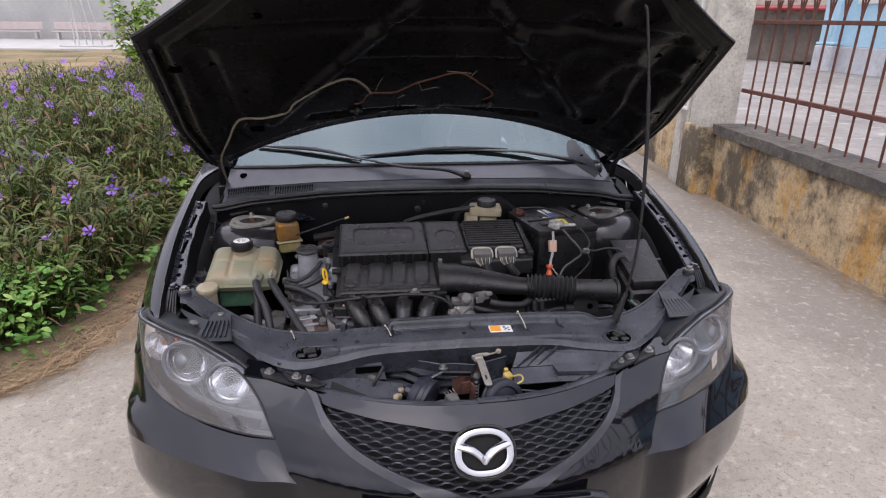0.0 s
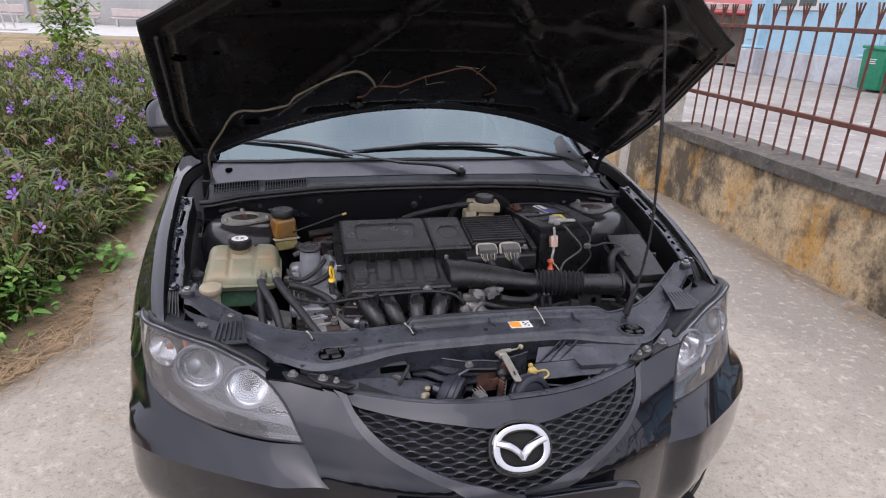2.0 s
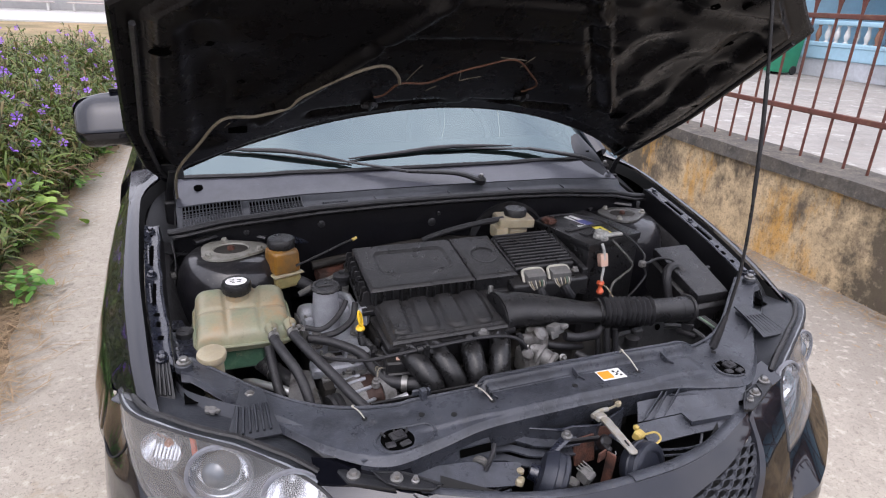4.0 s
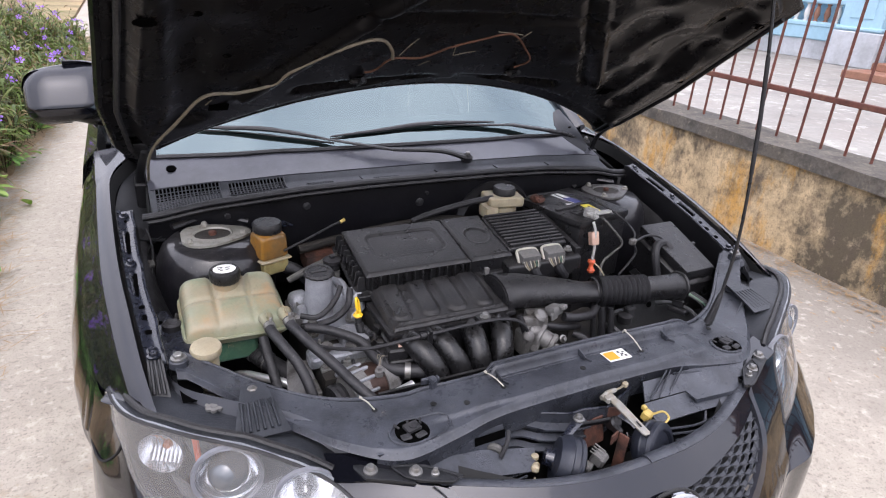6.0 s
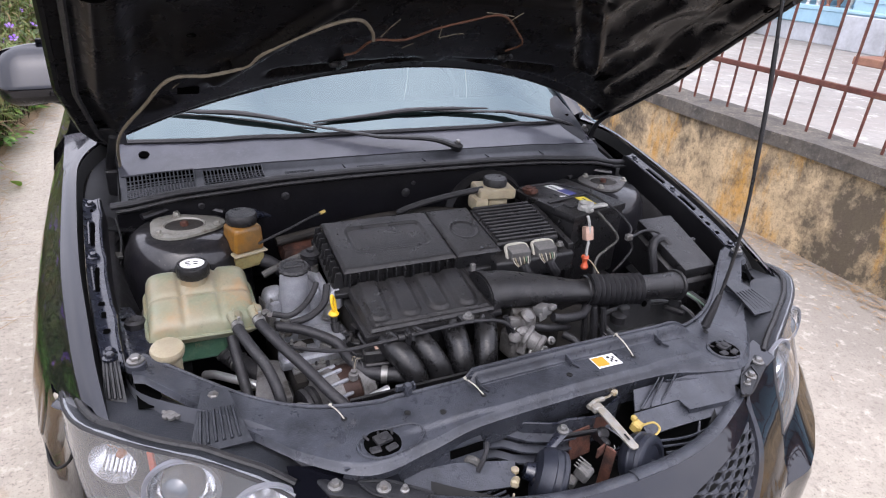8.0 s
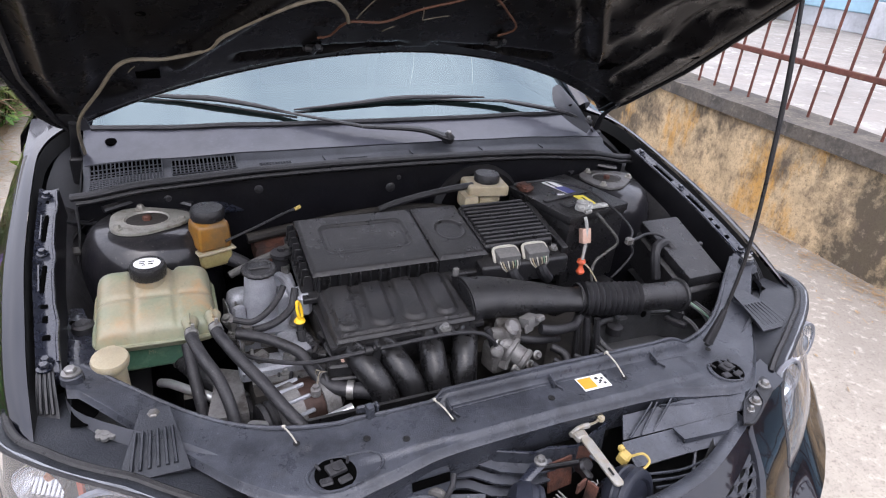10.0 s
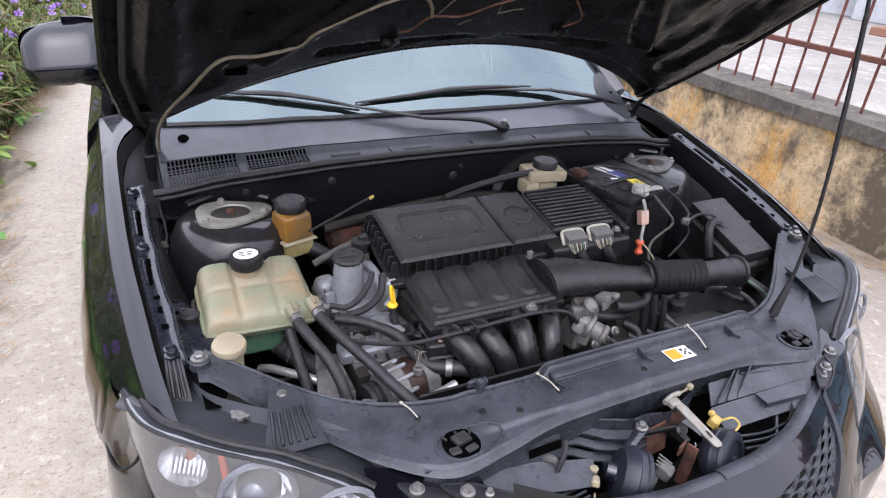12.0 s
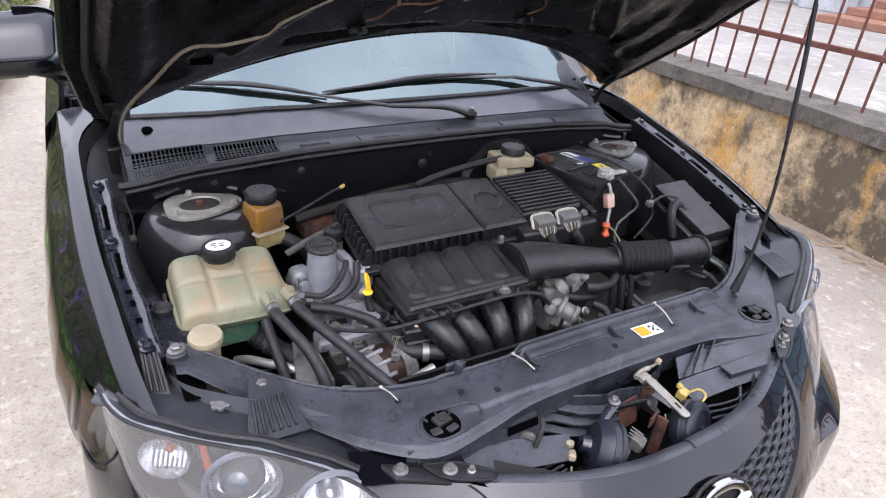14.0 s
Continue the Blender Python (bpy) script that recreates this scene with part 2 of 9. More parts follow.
def glass(name, col, rough=0.02, mirror=0.0, clear=0.9, haze=0.0):
    """A pane: tinted, seen through, with a film that mirrors part of the light."""
    m = bpy.data.materials.new(name)
    m.use_nodes = True
    n, l = m.node_tree.nodes, m.node_tree.links
    n.clear()
    out = n.new("ShaderNodeOutputMaterial")
    tr = n.new("ShaderNodeBsdfTransparent")
    tr.inputs["Color"].default_value = (*[v * clear for v in col], 1)
    gl = n.new("ShaderNodeBsdfGlossy")
    gl.inputs["Roughness"].default_value = rough
    gl.inputs["Color"].default_value = (0.72, 0.88, 0.90, 1) if mirror > 0.12 else (1, 1, 1, 1)
    fr = n.new("ShaderNodeFresnel")
    fr.inputs["IOR"].default_value = 1.5
    add = n.new("ShaderNodeMath")
    add.operation, add.use_clamp = "ADD", True
    add.inputs[1].default_value = mirror
    l.new(fr.outputs[0], add.inputs[0])
    mx = n.new("ShaderNodeMixShader")
    l.new(add.outputs[0], mx.inputs[0])
    l.new(tr.outputs[0], mx.inputs[1])
    l.new(gl.outputs[0], mx.inputs[2])
    if haze:
        df = n.new("ShaderNodeBsdfDiffuse")
        df.inputs["Color"].default_value = (0.8, 0.8, 0.82, 1)
        mh = n.new("ShaderNodeMixShader")
        mh.inputs[0].default_value = haze
        l.new(mx.outputs[0], mh.inputs[1])
        l.new(df.outputs[0], mh.inputs[2])
        l.new(mh.outputs[0], out.inputs["Surface"])
    else:
        l.new(mx.outputs[0], out.inputs["Surface"])
    return m


WINDSHIELD = glass("windshield_glass", (0.55, 0.75, 0.72), 0.015, 0.145, 0.5)
SIDEGLASS = glass("side_glass", (0.3, 0.36, 0.36), 0.02, 0.25, 0.5)
LENS = glass("headlight_lens", (0.95, 0.95, 0.94), 0.02, 0.04, 0.97, 0.095)


CONCRETE = mat("worn_concrete", (0.385, 0.345, 0.286), 0.85, 0.0, 0.09, 7.0, 0.22, 120, alt=(0.335, 0.295, 0.24), altscale=1.3, altpos=(0.5, 0.75))
YARD = mat("yard_concrete", (0.31, 0.292, 0.268), 0.85, 0.0, 0.25, 1.2, 0.4, 40, alt=(0.27, 0.25, 0.23), altscale=0.8, altpos=(0.45, 0.65))
SOIL = mat("dry_soil", (0.16, 0.12, 0.08), 0.95, 0.0, 0.35, 2.5, 0.8, 30, alt=(0.22, 0.15, 0.08), altscale=1.2)
VERGE = mat("brown_verge_earth", (0.30, 0.215, 0.14), 0.95, 0.0, 0.4, 7, 1.0, 45, alt=(0.30, 0.22, 0.14), altscale=5)
BLOCKWALL = mat("grimy_block_wall", (0.24, 0.205, 0.175), 0.9, 0.0, 0.3, 3, 0.4, 20)
PAVE = mat("pale_paving", (0.50, 0.49, 0.47), 0.85, 0.0, 0.12, 1.0, 0.2, 20)
CAPSTONE = mat("weathered_cap_concrete", (0.125, 0.110, 0.092), 0.9, 0.0, 0.35, 4, 0.7, 45, alt=(0.09, 0.085, 0.08), altscale=3, altpos=(0.5, 0.72))
FENCE = mat("rust_brown_fence_paint", (0.13, 0.045, 0.032), 0.6, 0.0, 0.35, 14, 0.4, 90, alt=(0.20, 0.11, 0.06), altscale=9, altpos=(0.55, 0.75))
PILLAR = mat("stained_pillar_plaster", (0.58, 0.55, 0.48), 0.9, 0.0, 0.3, 3, 0.6, 40, alt=(0.13, 0.12, 0.11), altscale=3.0, altpos=(0.5, 0.75))
HOUSEBLUE = mat("pale_blue_wall_paint", (0.36, 0.56, 0.68), 0.85, 0.0, 0.1, 1.0, 0.15, 30)
HOUSEBASE = mat("grey_white_plinth", (0.52, 0.54, 0.57), 0.85, 0.0, 0.15, 1.2, 0.2, 30, alt=(0.40, 0.41, 0.43), altscale=1.5)
TRIMWHITE = mat("white_baluster_paint", (0.66, 0.66, 0.64), 0.8, 0.0, 0.12, 6, 0.1, 40)
TERRACOTTA = mat("brown_tile", (0.30, 0.15, 0.10), 0.7, 0.0, 0.25, 6, 0.3, 40, randomise=0.15)
REDROOF = mat("red_sheet_roof", (0.30, 0.04, 0.04), 0.6, 0.0, 0.2, 3, 0.2, 30)
BIN = mat("green_bin_plastic", (0.02, 0.22, 0.12), 0.5, 0.0, 0.15, 10, 0.1, 100)
MISTWALL = mat("hazy_grey_render", (0.36, 0.36, 0.36), 0.95, 0.0, 0.1, 0.5, 0.2, 10, alt=(0.42, 0.42, 0.41), altscale=0.15)
BENCHMAT = mat("pale_pinkish_bench", (0.46, 0.40, 0.38), 0.9, 0.0, 0.1, 3, 0.1)
STEM = mat("dark_plant_stem", (0.06, 0.05, 0.03), 0.8, 0.0, 0.3, 12, 0.1)
STRAW = mat("dry_straw", (0.36, 0.25, 0.145), 0.9, 0.0, 0.3, 8, 0.1)
DRYGRASS = mat("dry_field_grass", (0.30, 0.22, 0.12), 0.95, 0.0, 0.35, 0.6, 0.8, 8, alt=(0.17, 0.15, 0.07), altscale=0.5)


HEDGE = mat("dark_tree_line", (0.05, 0.07, 0.03), 0.9, 0.0, 0.5, 1.5, 0.8, 12)


def leafy(name, c0, c1, c2):
    """Leaf colour that varies from leaf to leaf; a little light comes through."""
    m = bpy.data.materials.new(name)
    m.use_nodes = True
    n, l = m.node_tree.nodes, m.node_tree.links
    b = n["Principled BSDF"]
    geo = n.new("ShaderNodeNewGeometry")
    r = n.new("ShaderNodeValToRGB")
    for e, (p, c) in zip((r.color_ramp.elements[0], r.color_ramp.elements.new(0.55), r.color_ramp.elements[-1]), ((0, c0), (0.55, c1), (1, c2))):
        e.position, e.color = p, (*c, 1)
    r.color_ramp.elements[-1].position, r.color_ramp.elements[-1].color = 1.0, (*c2, 1)
    l.new(geo.outputs["Random Per Island"], r.inputs["Fac"])
    l.new(r.outputs[0], b.inputs["Base Color"])
    b.inputs["Roughness"].default_value = 0.55
    tl = n.new("ShaderNodeBsdfTranslucent")
    l.new(r.outputs[0], tl.inputs["Color"])
    mx = n.new("ShaderNodeMixShader")
    mx.inputs[0].default_value = 0.3
    l.new(b.outputs[0], mx.inputs[1])
    l.new(tl.outputs[0], mx.inputs[2])
    l.new(mx.outputs[0], n["Material Output"].inputs["Surface"])
    return m


LEAF = leafy("ruellia_leaf", (0.035, 0.065, 0.012), (0.135, 0.195, 0.036), (0.21, 0.125, 0.065))
WEED = leafy("bright_weed_leaf", (0.10, 0.26, 0.05), (0.18, 0.40, 0.08), (0.32, 0.48, 0.12))
PETAL = leafy("purple_petal", (0.25, 0.10, 0.58), (0.34, 0.15, 0.68), (0.45, 0.25, 0.76))
BUSH = leafy("bush_leaf", (0.12, 0.22, 0.03), (0.22, 0.36, 0.06), (0.33, 0.42, 0.10))


def stained(m, layers):
    """Adds stains to a surface. Each layer: noise scale, upright stretch, threshold from and to, colour, seed, strength."""
    n, l = m.node_tree.nodes, m.node_tree.links
    b = n["Principled BSDF"]
    c = b.inputs["Base Color"].links[0].from_socket
    geo = n.new("ShaderNodeNewGeometry")
    for scale, stretch, lo, hi, colour, seed, strength in layers:
        mp = n.new("ShaderNodeMapping")
        mp.inputs["Scale"].default_value = (1, 1, stretch)
        mp.inputs["Location"].default_value = (seed, seed, seed)
        l.new(geo.outputs["Position"], mp.inputs[0])
        t = n.new("ShaderNodeTexNoise")
        t.inputs["Scale"].default_value, t.inputs["Detail"].default_value, t.inputs["Roughness"].default_value = scale, 9, 0.7
        l.new(mp.outputs[0], t.inputs["Vector"])
        r = n.new("ShaderNodeMapRange")
        l.new(t.outputs["Fac"], r.inputs["Value"])
        for k, v in zip(("From Min", "From Max", "To Min", "To Max"), (lo, hi, 0.0, strength)):
            r.inputs[k].default_value = v
        x = n.new("ShaderNodeMixRGB")
        l.new(r.outputs[0], x.inputs[0])
        l.new(c, x.inputs[1])
        x.inputs[2].default_value = (*colour, 1)
        c = x.outputs[0]
    l.new(c, b.inputs["Base Color"])
    return m


# old yellow plaster, bleached and black with algae, orange where water ran
PLASTER = stained(mat("old_yellow_plaster", (0.60, 0.455, 0.275), 0.9, 0.0, 0.22, 5, 0.8, 60), (
    (1.5, 0.8, 0.46, 0.56, (0.075, 0.064, 0.046), 5, 0.92), (2.4, 0.40, 0.56, 0.65, (0.58, 0.30, 0.05), 11, 0.75),
    (8.0, 0.8, 0.51, 0.66, (0.11, 0.085, 0.065), 7, 0.75), (16.0, 0.9, 0.55, 0.72, (0.62, 0.49, 0.32), 19, 0.45), (34.0, 1.0, 0.52, 0.66, (0.10, 0.08, 0.06), 23, 0.55), (110.0, 1.0, 0.56, 0.64, (0.07, 0.055, 0.045), 25, 0.6)))
stained(TANK, ((11.0, 1.0, 0.54, 0.68, (0.36, 0.20, 0.085), 31, 0.6), (26.0, 1.0, 0.56, 0.68, (0.20, 0.16, 0.10), 33, 0.45), (70.0, 1.0, 0.60, 0.68, (0.14, 0.11, 0.07), 35, 0.5)))


def level_tint(m, z0, z1, colour, strength):
    """Coolant that shows through the plastic below its level."""
    n, l = m.node_tree.nodes, m.node_tree.links
    b = n["Principled BSDF"]
    c = b.inputs["Base Color"].links[0].from_socket
    geo, sep = n.new("ShaderNodeNewGeometry"), n.new("ShaderNodeSeparateXYZ")
    l.new(geo.outputs["Position"], sep.inputs[0])
    r = n.new("ShaderNodeMapRange")
    l.new(sep.outputs["Z"], r.inputs["Value"])
    for k, v in zip(("From Min", "From Max", "To Min", "To Max"), (z1, z0, 0.0, strength)):
        r.inputs[k].default_value = v
    x = n.new("ShaderNodeMixRGB")
    l.new(r.outputs[0], x.inputs[0])
    l.new(c, x.inputs[1])
    x.inputs[2].default_value = (*colour, 1)
    l.new(x.outputs[0], b.inputs["Base Color"])


stained(CONCRETE, ((1.7, 1.0, 0.60, 0.635, (0.31, 0.245, 0.175), 51, 0.55), (6.0, 1.0, 0.60, 0.66, (0.35, 0.295, 0.23), 53, 0.2)))
level_tint(TANK, 0.796, 0.820, (0.19, 0.25, 0.16), 0.32)
stained(PLASTIC, ((22.0, 1.0, 0.56, 0.70, (0.034, 0.033, 0.032), 41, 0.5), (120.0, 1.0, 0.62, 0.68, (0.09, 0.086, 0.08), 43, 0.35)))
stained(COVER, ((9.0, 1.0, 0.48, 0.62, (0.015, 0.016, 0.02), 4, 0.75), (34.0, 1.0, 0.58, 0.68, (0.085, 0.085, 0.088), 6, 0.4)))
def wall_dirt(m, x0, slope, width, colour, strength):
    """Grey-brown dirt that has settled in a ragged strip along the wall's foot."""
    n, l = m.node_tree.nodes, m.node_tree.links
    b = n["Principled BSDF"]
    c = b.inputs["Base Color"].links[0].from_socket
    geo, sep = n.new("ShaderNodeNewGeometry"), n.new("ShaderNodeSeparateXYZ")
    l.new(geo.outputs["Position"], sep.inputs[0])
    off = n.new("ShaderNodeMath")
    off.operation = "MULTIPLY_ADD"
    l.new(sep.outputs["Y"], off.inputs[0])
    off.inputs[1].default_value = -slope
    l.new(sep.outputs["X"], off.inputs[2])
    t = n.new("ShaderNodeTexNoise")
    t.inputs["Scale"].default_value, t.inputs["Detail"].default_value, t.inputs["Roughness"].default_value = 1.6, 10, 0.72
    l.new(geo.outputs["Position"], t.inputs["Vector"])
    add = n.new("ShaderNodeMath")
    add.operation = "MULTIPLY_ADD"
    l.new(t.outputs["Fac"], add.inputs[0])
    add.inputs[1].default_value = 2.4
    l.new(off.outputs[0], add.inputs[2])
    r = n.new("ShaderNodeMapRange")
    l.new(add.outputs[0], r.inputs["Value"])
    for k, v in zip(("From Min", "From Max", "To Min", "To Max"), (x0 + 1.2, x0 + 1.2 + width, 0.0, strength)):
        r.inputs[k].default_value = v
    x = n.new("ShaderNodeMixRGB")
    l.new(r.outputs[0], x.inputs[0])
    l.new(c, x.inputs[1])
    x.inputs[2].default_value = (*colour, 1)
    l.new(x.outputs[0], b.inputs["Base Color"])


wall_dirt(CONCRETE, 1.45, 0.06, 0.7, (0.20, 0.18, 0.155), 0.75)
stained(CONCRETE, ((0.9, 1.0, 0.48, 0.66, (0.30, 0.265, 0.225), 2, 0.5), (14.0, 1.0, 0.54, 0.62, (0.24, 0.21, 0.18), 21, 0.35), (38.0, 1.0, 0.54, 0.62, (0.2, 0.172, 0.145), 8, 0.65), (85.0, 1.0, 0.58, 0.63, (0.13, 0.11, 0.09), 13, 0.75), (7.0, 1.0, 0.60, 0.70, (0.47, 0.42, 0.35), 15, 0.6), (20.0, 1.0, 0.55, 0.63, (0.50, 0.455, 0.39), 17, 0.6), (150.0, 1.0, 0.57, 0.63, (0.15, 0.13, 0.11), 18, 0.7)))

stained(CAPSTONE, ((6.0, 1.0, 0.50, 0.62, (0.055, 0.05, 0.045), 4, 0.8), (18.0, 1.0, 0.55, 0.66, (0.28, 0.24, 0.19), 9, 0.5), (70.0, 1.0, 0.55, 0.66, (0.06, 0.052, 0.045), 12, 0.6)))
stained(PILLAR, ((4.0, 0.4, 0.57, 0.68, (0.16, 0.125, 0.095), 6, 0.7), (14.0, 0.8, 0.56, 0.66, (0.58, 0.55, 0.49), 16, 0.6), (40.0, 1.0, 0.56, 0.66, (0.12, 0.10, 0.08), 18, 0.5)))
stained(YARD, ((1.1, 1.0, 0.50, 0.60, (0.27, 0.245, 0.22), 21, 0.7), (5.0, 1.0, 0.56, 0.66, (0.56, 0.54, 0.51), 22, 0.6)))
stained(VERGE, ((30.0, 1.0, 0.54, 0.64, (0.40, 0.29, 0.17), 27, 0.6), (14.0, 1.0, 0.55, 0.66, (0.10, 0.07, 0.045), 28, 0.6)))

# ---- mesh helpers ----
def mesh_object(name, verts, faces, material, smooth=True, angle=35):
    me = bpy.data.meshes.new(name)
    me.from_pydata([tuple(v) for v in verts], [], faces)
    me.materials.append(material)
    me.update()
    if smooth:
        me.polygons.foreach_set("use_smooth", [True] * len(me.polygons))
        me.set_sharp_from_angle(angle=radians(angle))
    return new(name, me)


def part(name, geom, material, parent, label="", smooth=True, angle=35):
    """One mesh under a thing or a part. geom: (verts, faces) in the world, or a bmesh."""
    if isinstance(geom, bmesh.types.BMesh):
        me = bpy.data.meshes.new(name)
        geom.to_mesh(me)
        geom.free()
        me.materials.append(material)
        if smooth:
            me.polygons.foreach_set("use_smooth", [True] * len(me.polygons))
            me.set_sharp_from_angle(angle=radians(angle))
        ob = new(name, me)
    else:
        ob = mesh_object(name, geom[0], geom[1], material, smooth, angle)
    if parent:
        ob.parent = parent
        ob.matrix_parent_inverse = parent.matrix_basis.inverted() if parent.parent is None else Matrix.Identity(4)
    if label:
        ob["label"] = label
    return ob


def thing(name, at, label, category, group="", kind=""):
    ob = new(name)
    ob.empty_display_size = 0.1
    ob.matrix_basis = Matrix.Translation(at)
    return tagged(ob, label, category, group, kind)


def single(name, geom, material, label, category, group="", kind="", smooth=True, angle=35):
    return tagged(part(name, geom, material, None, "", smooth, angle), label, category, group, kind)


def join(*geoms):
    vs, fs = [], []
    for v, f in geoms:
        o = len(vs)
        vs += [tuple(p) for p in v]
        fs += [tuple(i + o for i in q) for q in f]
    return vs, fs


def moved(geom, m):
    return [m @ Vector(p) for p in geom[0]], geom[1]


def at(x, y, z, rx=0, ry=0, rz=0):
    return pose(x, y, z, rx, ry, rz)


def rbox(sx, sy, sz, bevel=0.004, seg=2, m=None, taper=1.0):
    """A box with rounded edges, centred in x and y, standing on z = 0. taper: size of the top against the foot."""
    bm = bmesh.new()
    bmesh.ops.create_cube(bm, size=1)
    for v in bm.verts:
        k = taper if v.co.z > 0 else 1.0
        v.co = Vector((v.co.x * sx * k, v.co.y * sy * k, (v.co.z + 0.5) * sz))
    if bevel:
        bmesh.ops.bevel(bm, geom=list(bm.edges), offset=min(bevel, sx * 0.45, sy * 0.45, sz * 0.45), segments=seg, affect="EDGES", profile=0.6)
    g = [v.co.copy() for v in bm.verts], [tuple(v.index for v in f.verts) for f in bm.faces]
    bm.free()
    return moved(g, m) if m else g


def lathe(profile, seg=24, m=None, wave=None, caps=True):
    """A body of revolution about z. profile: (radius, z) from foot to top, closed by caps. wave: (count, depth) for knurls."""
    vs, fs = [], []
    for r, z in profile:
        for i in range(seg):
            a = 2 * math.pi * i / seg
            k = r * (1 + (wave[1] if i % 2 else 0)) if wave else r
            vs.append((k * math.cos(a), k * math.sin(a), z))
    for j in range(len(profile) - 1):
        for i in range(seg):
            k = (i + 1) % seg
            fs.append((j * seg + i, j * seg + k, (j + 1) * seg + k, (j + 1) * seg + i))
    if caps and profile[0][0] > 0.0005:
        fs.append(tuple(range(seg - 1, -1, -1)))
    if caps and profile[-1][0] > 0.0005:
        fs.append(tuple((len(profile) - 1) * seg + i for i in range(seg)))
    g = [Vector(v) for v in vs], fs
    return moved(g, m) if m else g


def curve_points(pts, per=8):
    """A smooth line through points (Catmull-Rom)."""
    p = [Vector(q) for q in pts]
    if len(p) < 3:
        return [p[0].lerp(p[-1], i / per) for i in range(per + 1)]
    p = [p[0] * 2 - p[1]] + p + [p[-1] * 2 - p[-2]]
    out = []
    for i in range(1, len(p) - 2):
        a, b, c, d = p[i - 1:i + 3]
        for k in range(per):
            t = k / per
            out.append(0.5 * (2 * b + (c - a) * t + (2 * a - 5 * b + 4 * c - d) * t * t + (3 * b - a - 3 * c + d) * t ** 3))
    out.append(p[-2])
    return out


def tube(pts, r, seg=10, per=8, flat=1.0, smooth=True):
    """A hose or bar along points; r: one radius, or one for every point; flat: height against width."""
    line = curve_points(pts, per) if smooth else [Vector(q) for q in pts]
    n = len(line)
    rad = [r] * n if isinstance(r, (int, float)) else [float(np.interp(i / (n - 1), np.linspace(0, 1, len(r)), r)) for i in range(n)]
    vs, fs = [], []
    side = None
    for i, p in enumerate(line):
        d = (line[min(i + 1, n - 1)] - line[max(i - 1, 0)]).normalized()
        if side is None:
            side = d.orthogonal().normalized() if abs(d.z) > 0.95 else d.cross(Vector((0, 0, 1))).normalized()
        side = (side - d * side.dot(d)).normalized()
        up = side.cross(d)
        for k in range(seg):
            a = 2 * math.pi * k / seg
            vs.append(p + side * math.cos(a) * rad[i] + up * math.sin(a) * rad[i] * flat)
    for i in range(n - 1):
        for k in range(seg):
            j = (k + 1) % seg
            fs.append((i * seg + k, i * seg + j, (i + 1) * seg + j, (i + 1) * seg + k))
    fs.append(tuple(range(seg - 1, -1, -1)))
    fs.append(tuple((n - 1) * seg + k for k in range(seg)))
    return vs, fs


def grid(fn, nu, nv, thick=None):
    """A sheet fn(u, v), u and v from 0 to 1; thick: a vector or number along the normal to close it into a shell."""
    vs = [Vector(fn(i / nu, j / nv)) for j in range(nv + 1) for i in range(nu + 1)]
    w = nu + 1
    fs = [(j * w + i, j * w + i + 1, (j + 1) * w + i + 1, (j + 1) * w + i) for j in range(nv) for i in range(nu)]
    if thick is not None:
        n = len(vs)
        off = Vector(thick) if not isinstance(thick, (int, float)) else None
        if off is None:
            norm = [Vector((0, 0, 0)) for _ in vs]
            for f in fs:
                c = (vs[f[2]] - vs[f[0]]).cross(vs[f[3]] - vs[f[1]])
                for i in f:
                    norm[i] += c
            back = [v + q.normalized() * thick for v, q in zip(vs, norm)]
        else:
            back = [v + off for v in vs]
        vs = vs + back
        fs = fs + [tuple(n + i for i in reversed(f)) for f in fs]
        rim = [i for i in range(w)] + [j * w + nu for j in range(1, nv + 1)] + [nv * w + i for i in range(nu - 1, -1, -1)] + [j * w for j in range(nv - 1, 0, -1)]
        for a, b in zip(rim, rim[1:] + rim[:1]):
            fs.append((b, a, a + n, b + n))
    return vs, fs


def plate(outline, z0, z1, m=None, bevel=0.0):
    """A flat plate of any outline, from z0 up to z1."""
    bm = bmesh.new()
    f = bm.faces.new([bm.verts.new((x, y, z0)) for x, y in outline])
    f.normal_update()
    if f.normal.z > 0:
        f.normal_flip()
    top = bmesh.ops.extrude_face_region(bm, geom=[f])["geom"]
    for v in top:
        if isinstance(v, bmesh.types.BMVert):
            v.co.z = z1
    bmesh.ops.recalc_face_normals(bm, faces=bm.faces)
    if bevel:
        bmesh.ops.bevel(bm, geom=list(bm.edges), offset=bevel, segments=2, affect="EDGES", profile=0.6)
    bm.verts.index_update()
    g = [v.co.copy() for v in bm.verts], [tuple(v.index for v in f.verts) for f in bm.faces]
    bm.free()
    return moved(g, m) if m else g


def spline(xs, ys):
    return lambda x: float(np.interp(x, xs, ys))


def soft_spline(xs, ys):
    """A smooth curve through the given values, with no kinks."""
    p = curve_points([(x, y, 0) for x, y in zip(xs, ys)], 12)
    px, py = [q.x for q in p], [q.y for q in p]
    return lambda x: float(np.interp(x, px, py))


def bolt(x, y, z, r=0.009, m=None, material=None, parent=None, tilt=0):
    g = join(lathe([(r * 1.5, 0), (r * 1.5, 0.003), (r * 1.1, 0.004)], 16), lathe([(r, 0.003), (r, 0.009), (r * 0.8, 0.011)], 6))
    return part("bolt", moved(g, at(x, y, z, tilt)), material or STEEL, parent, "weathered steel bolt")

# ---- the car ----
car = thing("car", (0, 3.3, 0), "black sedan with raised hood parked on a concrete drive", "car")

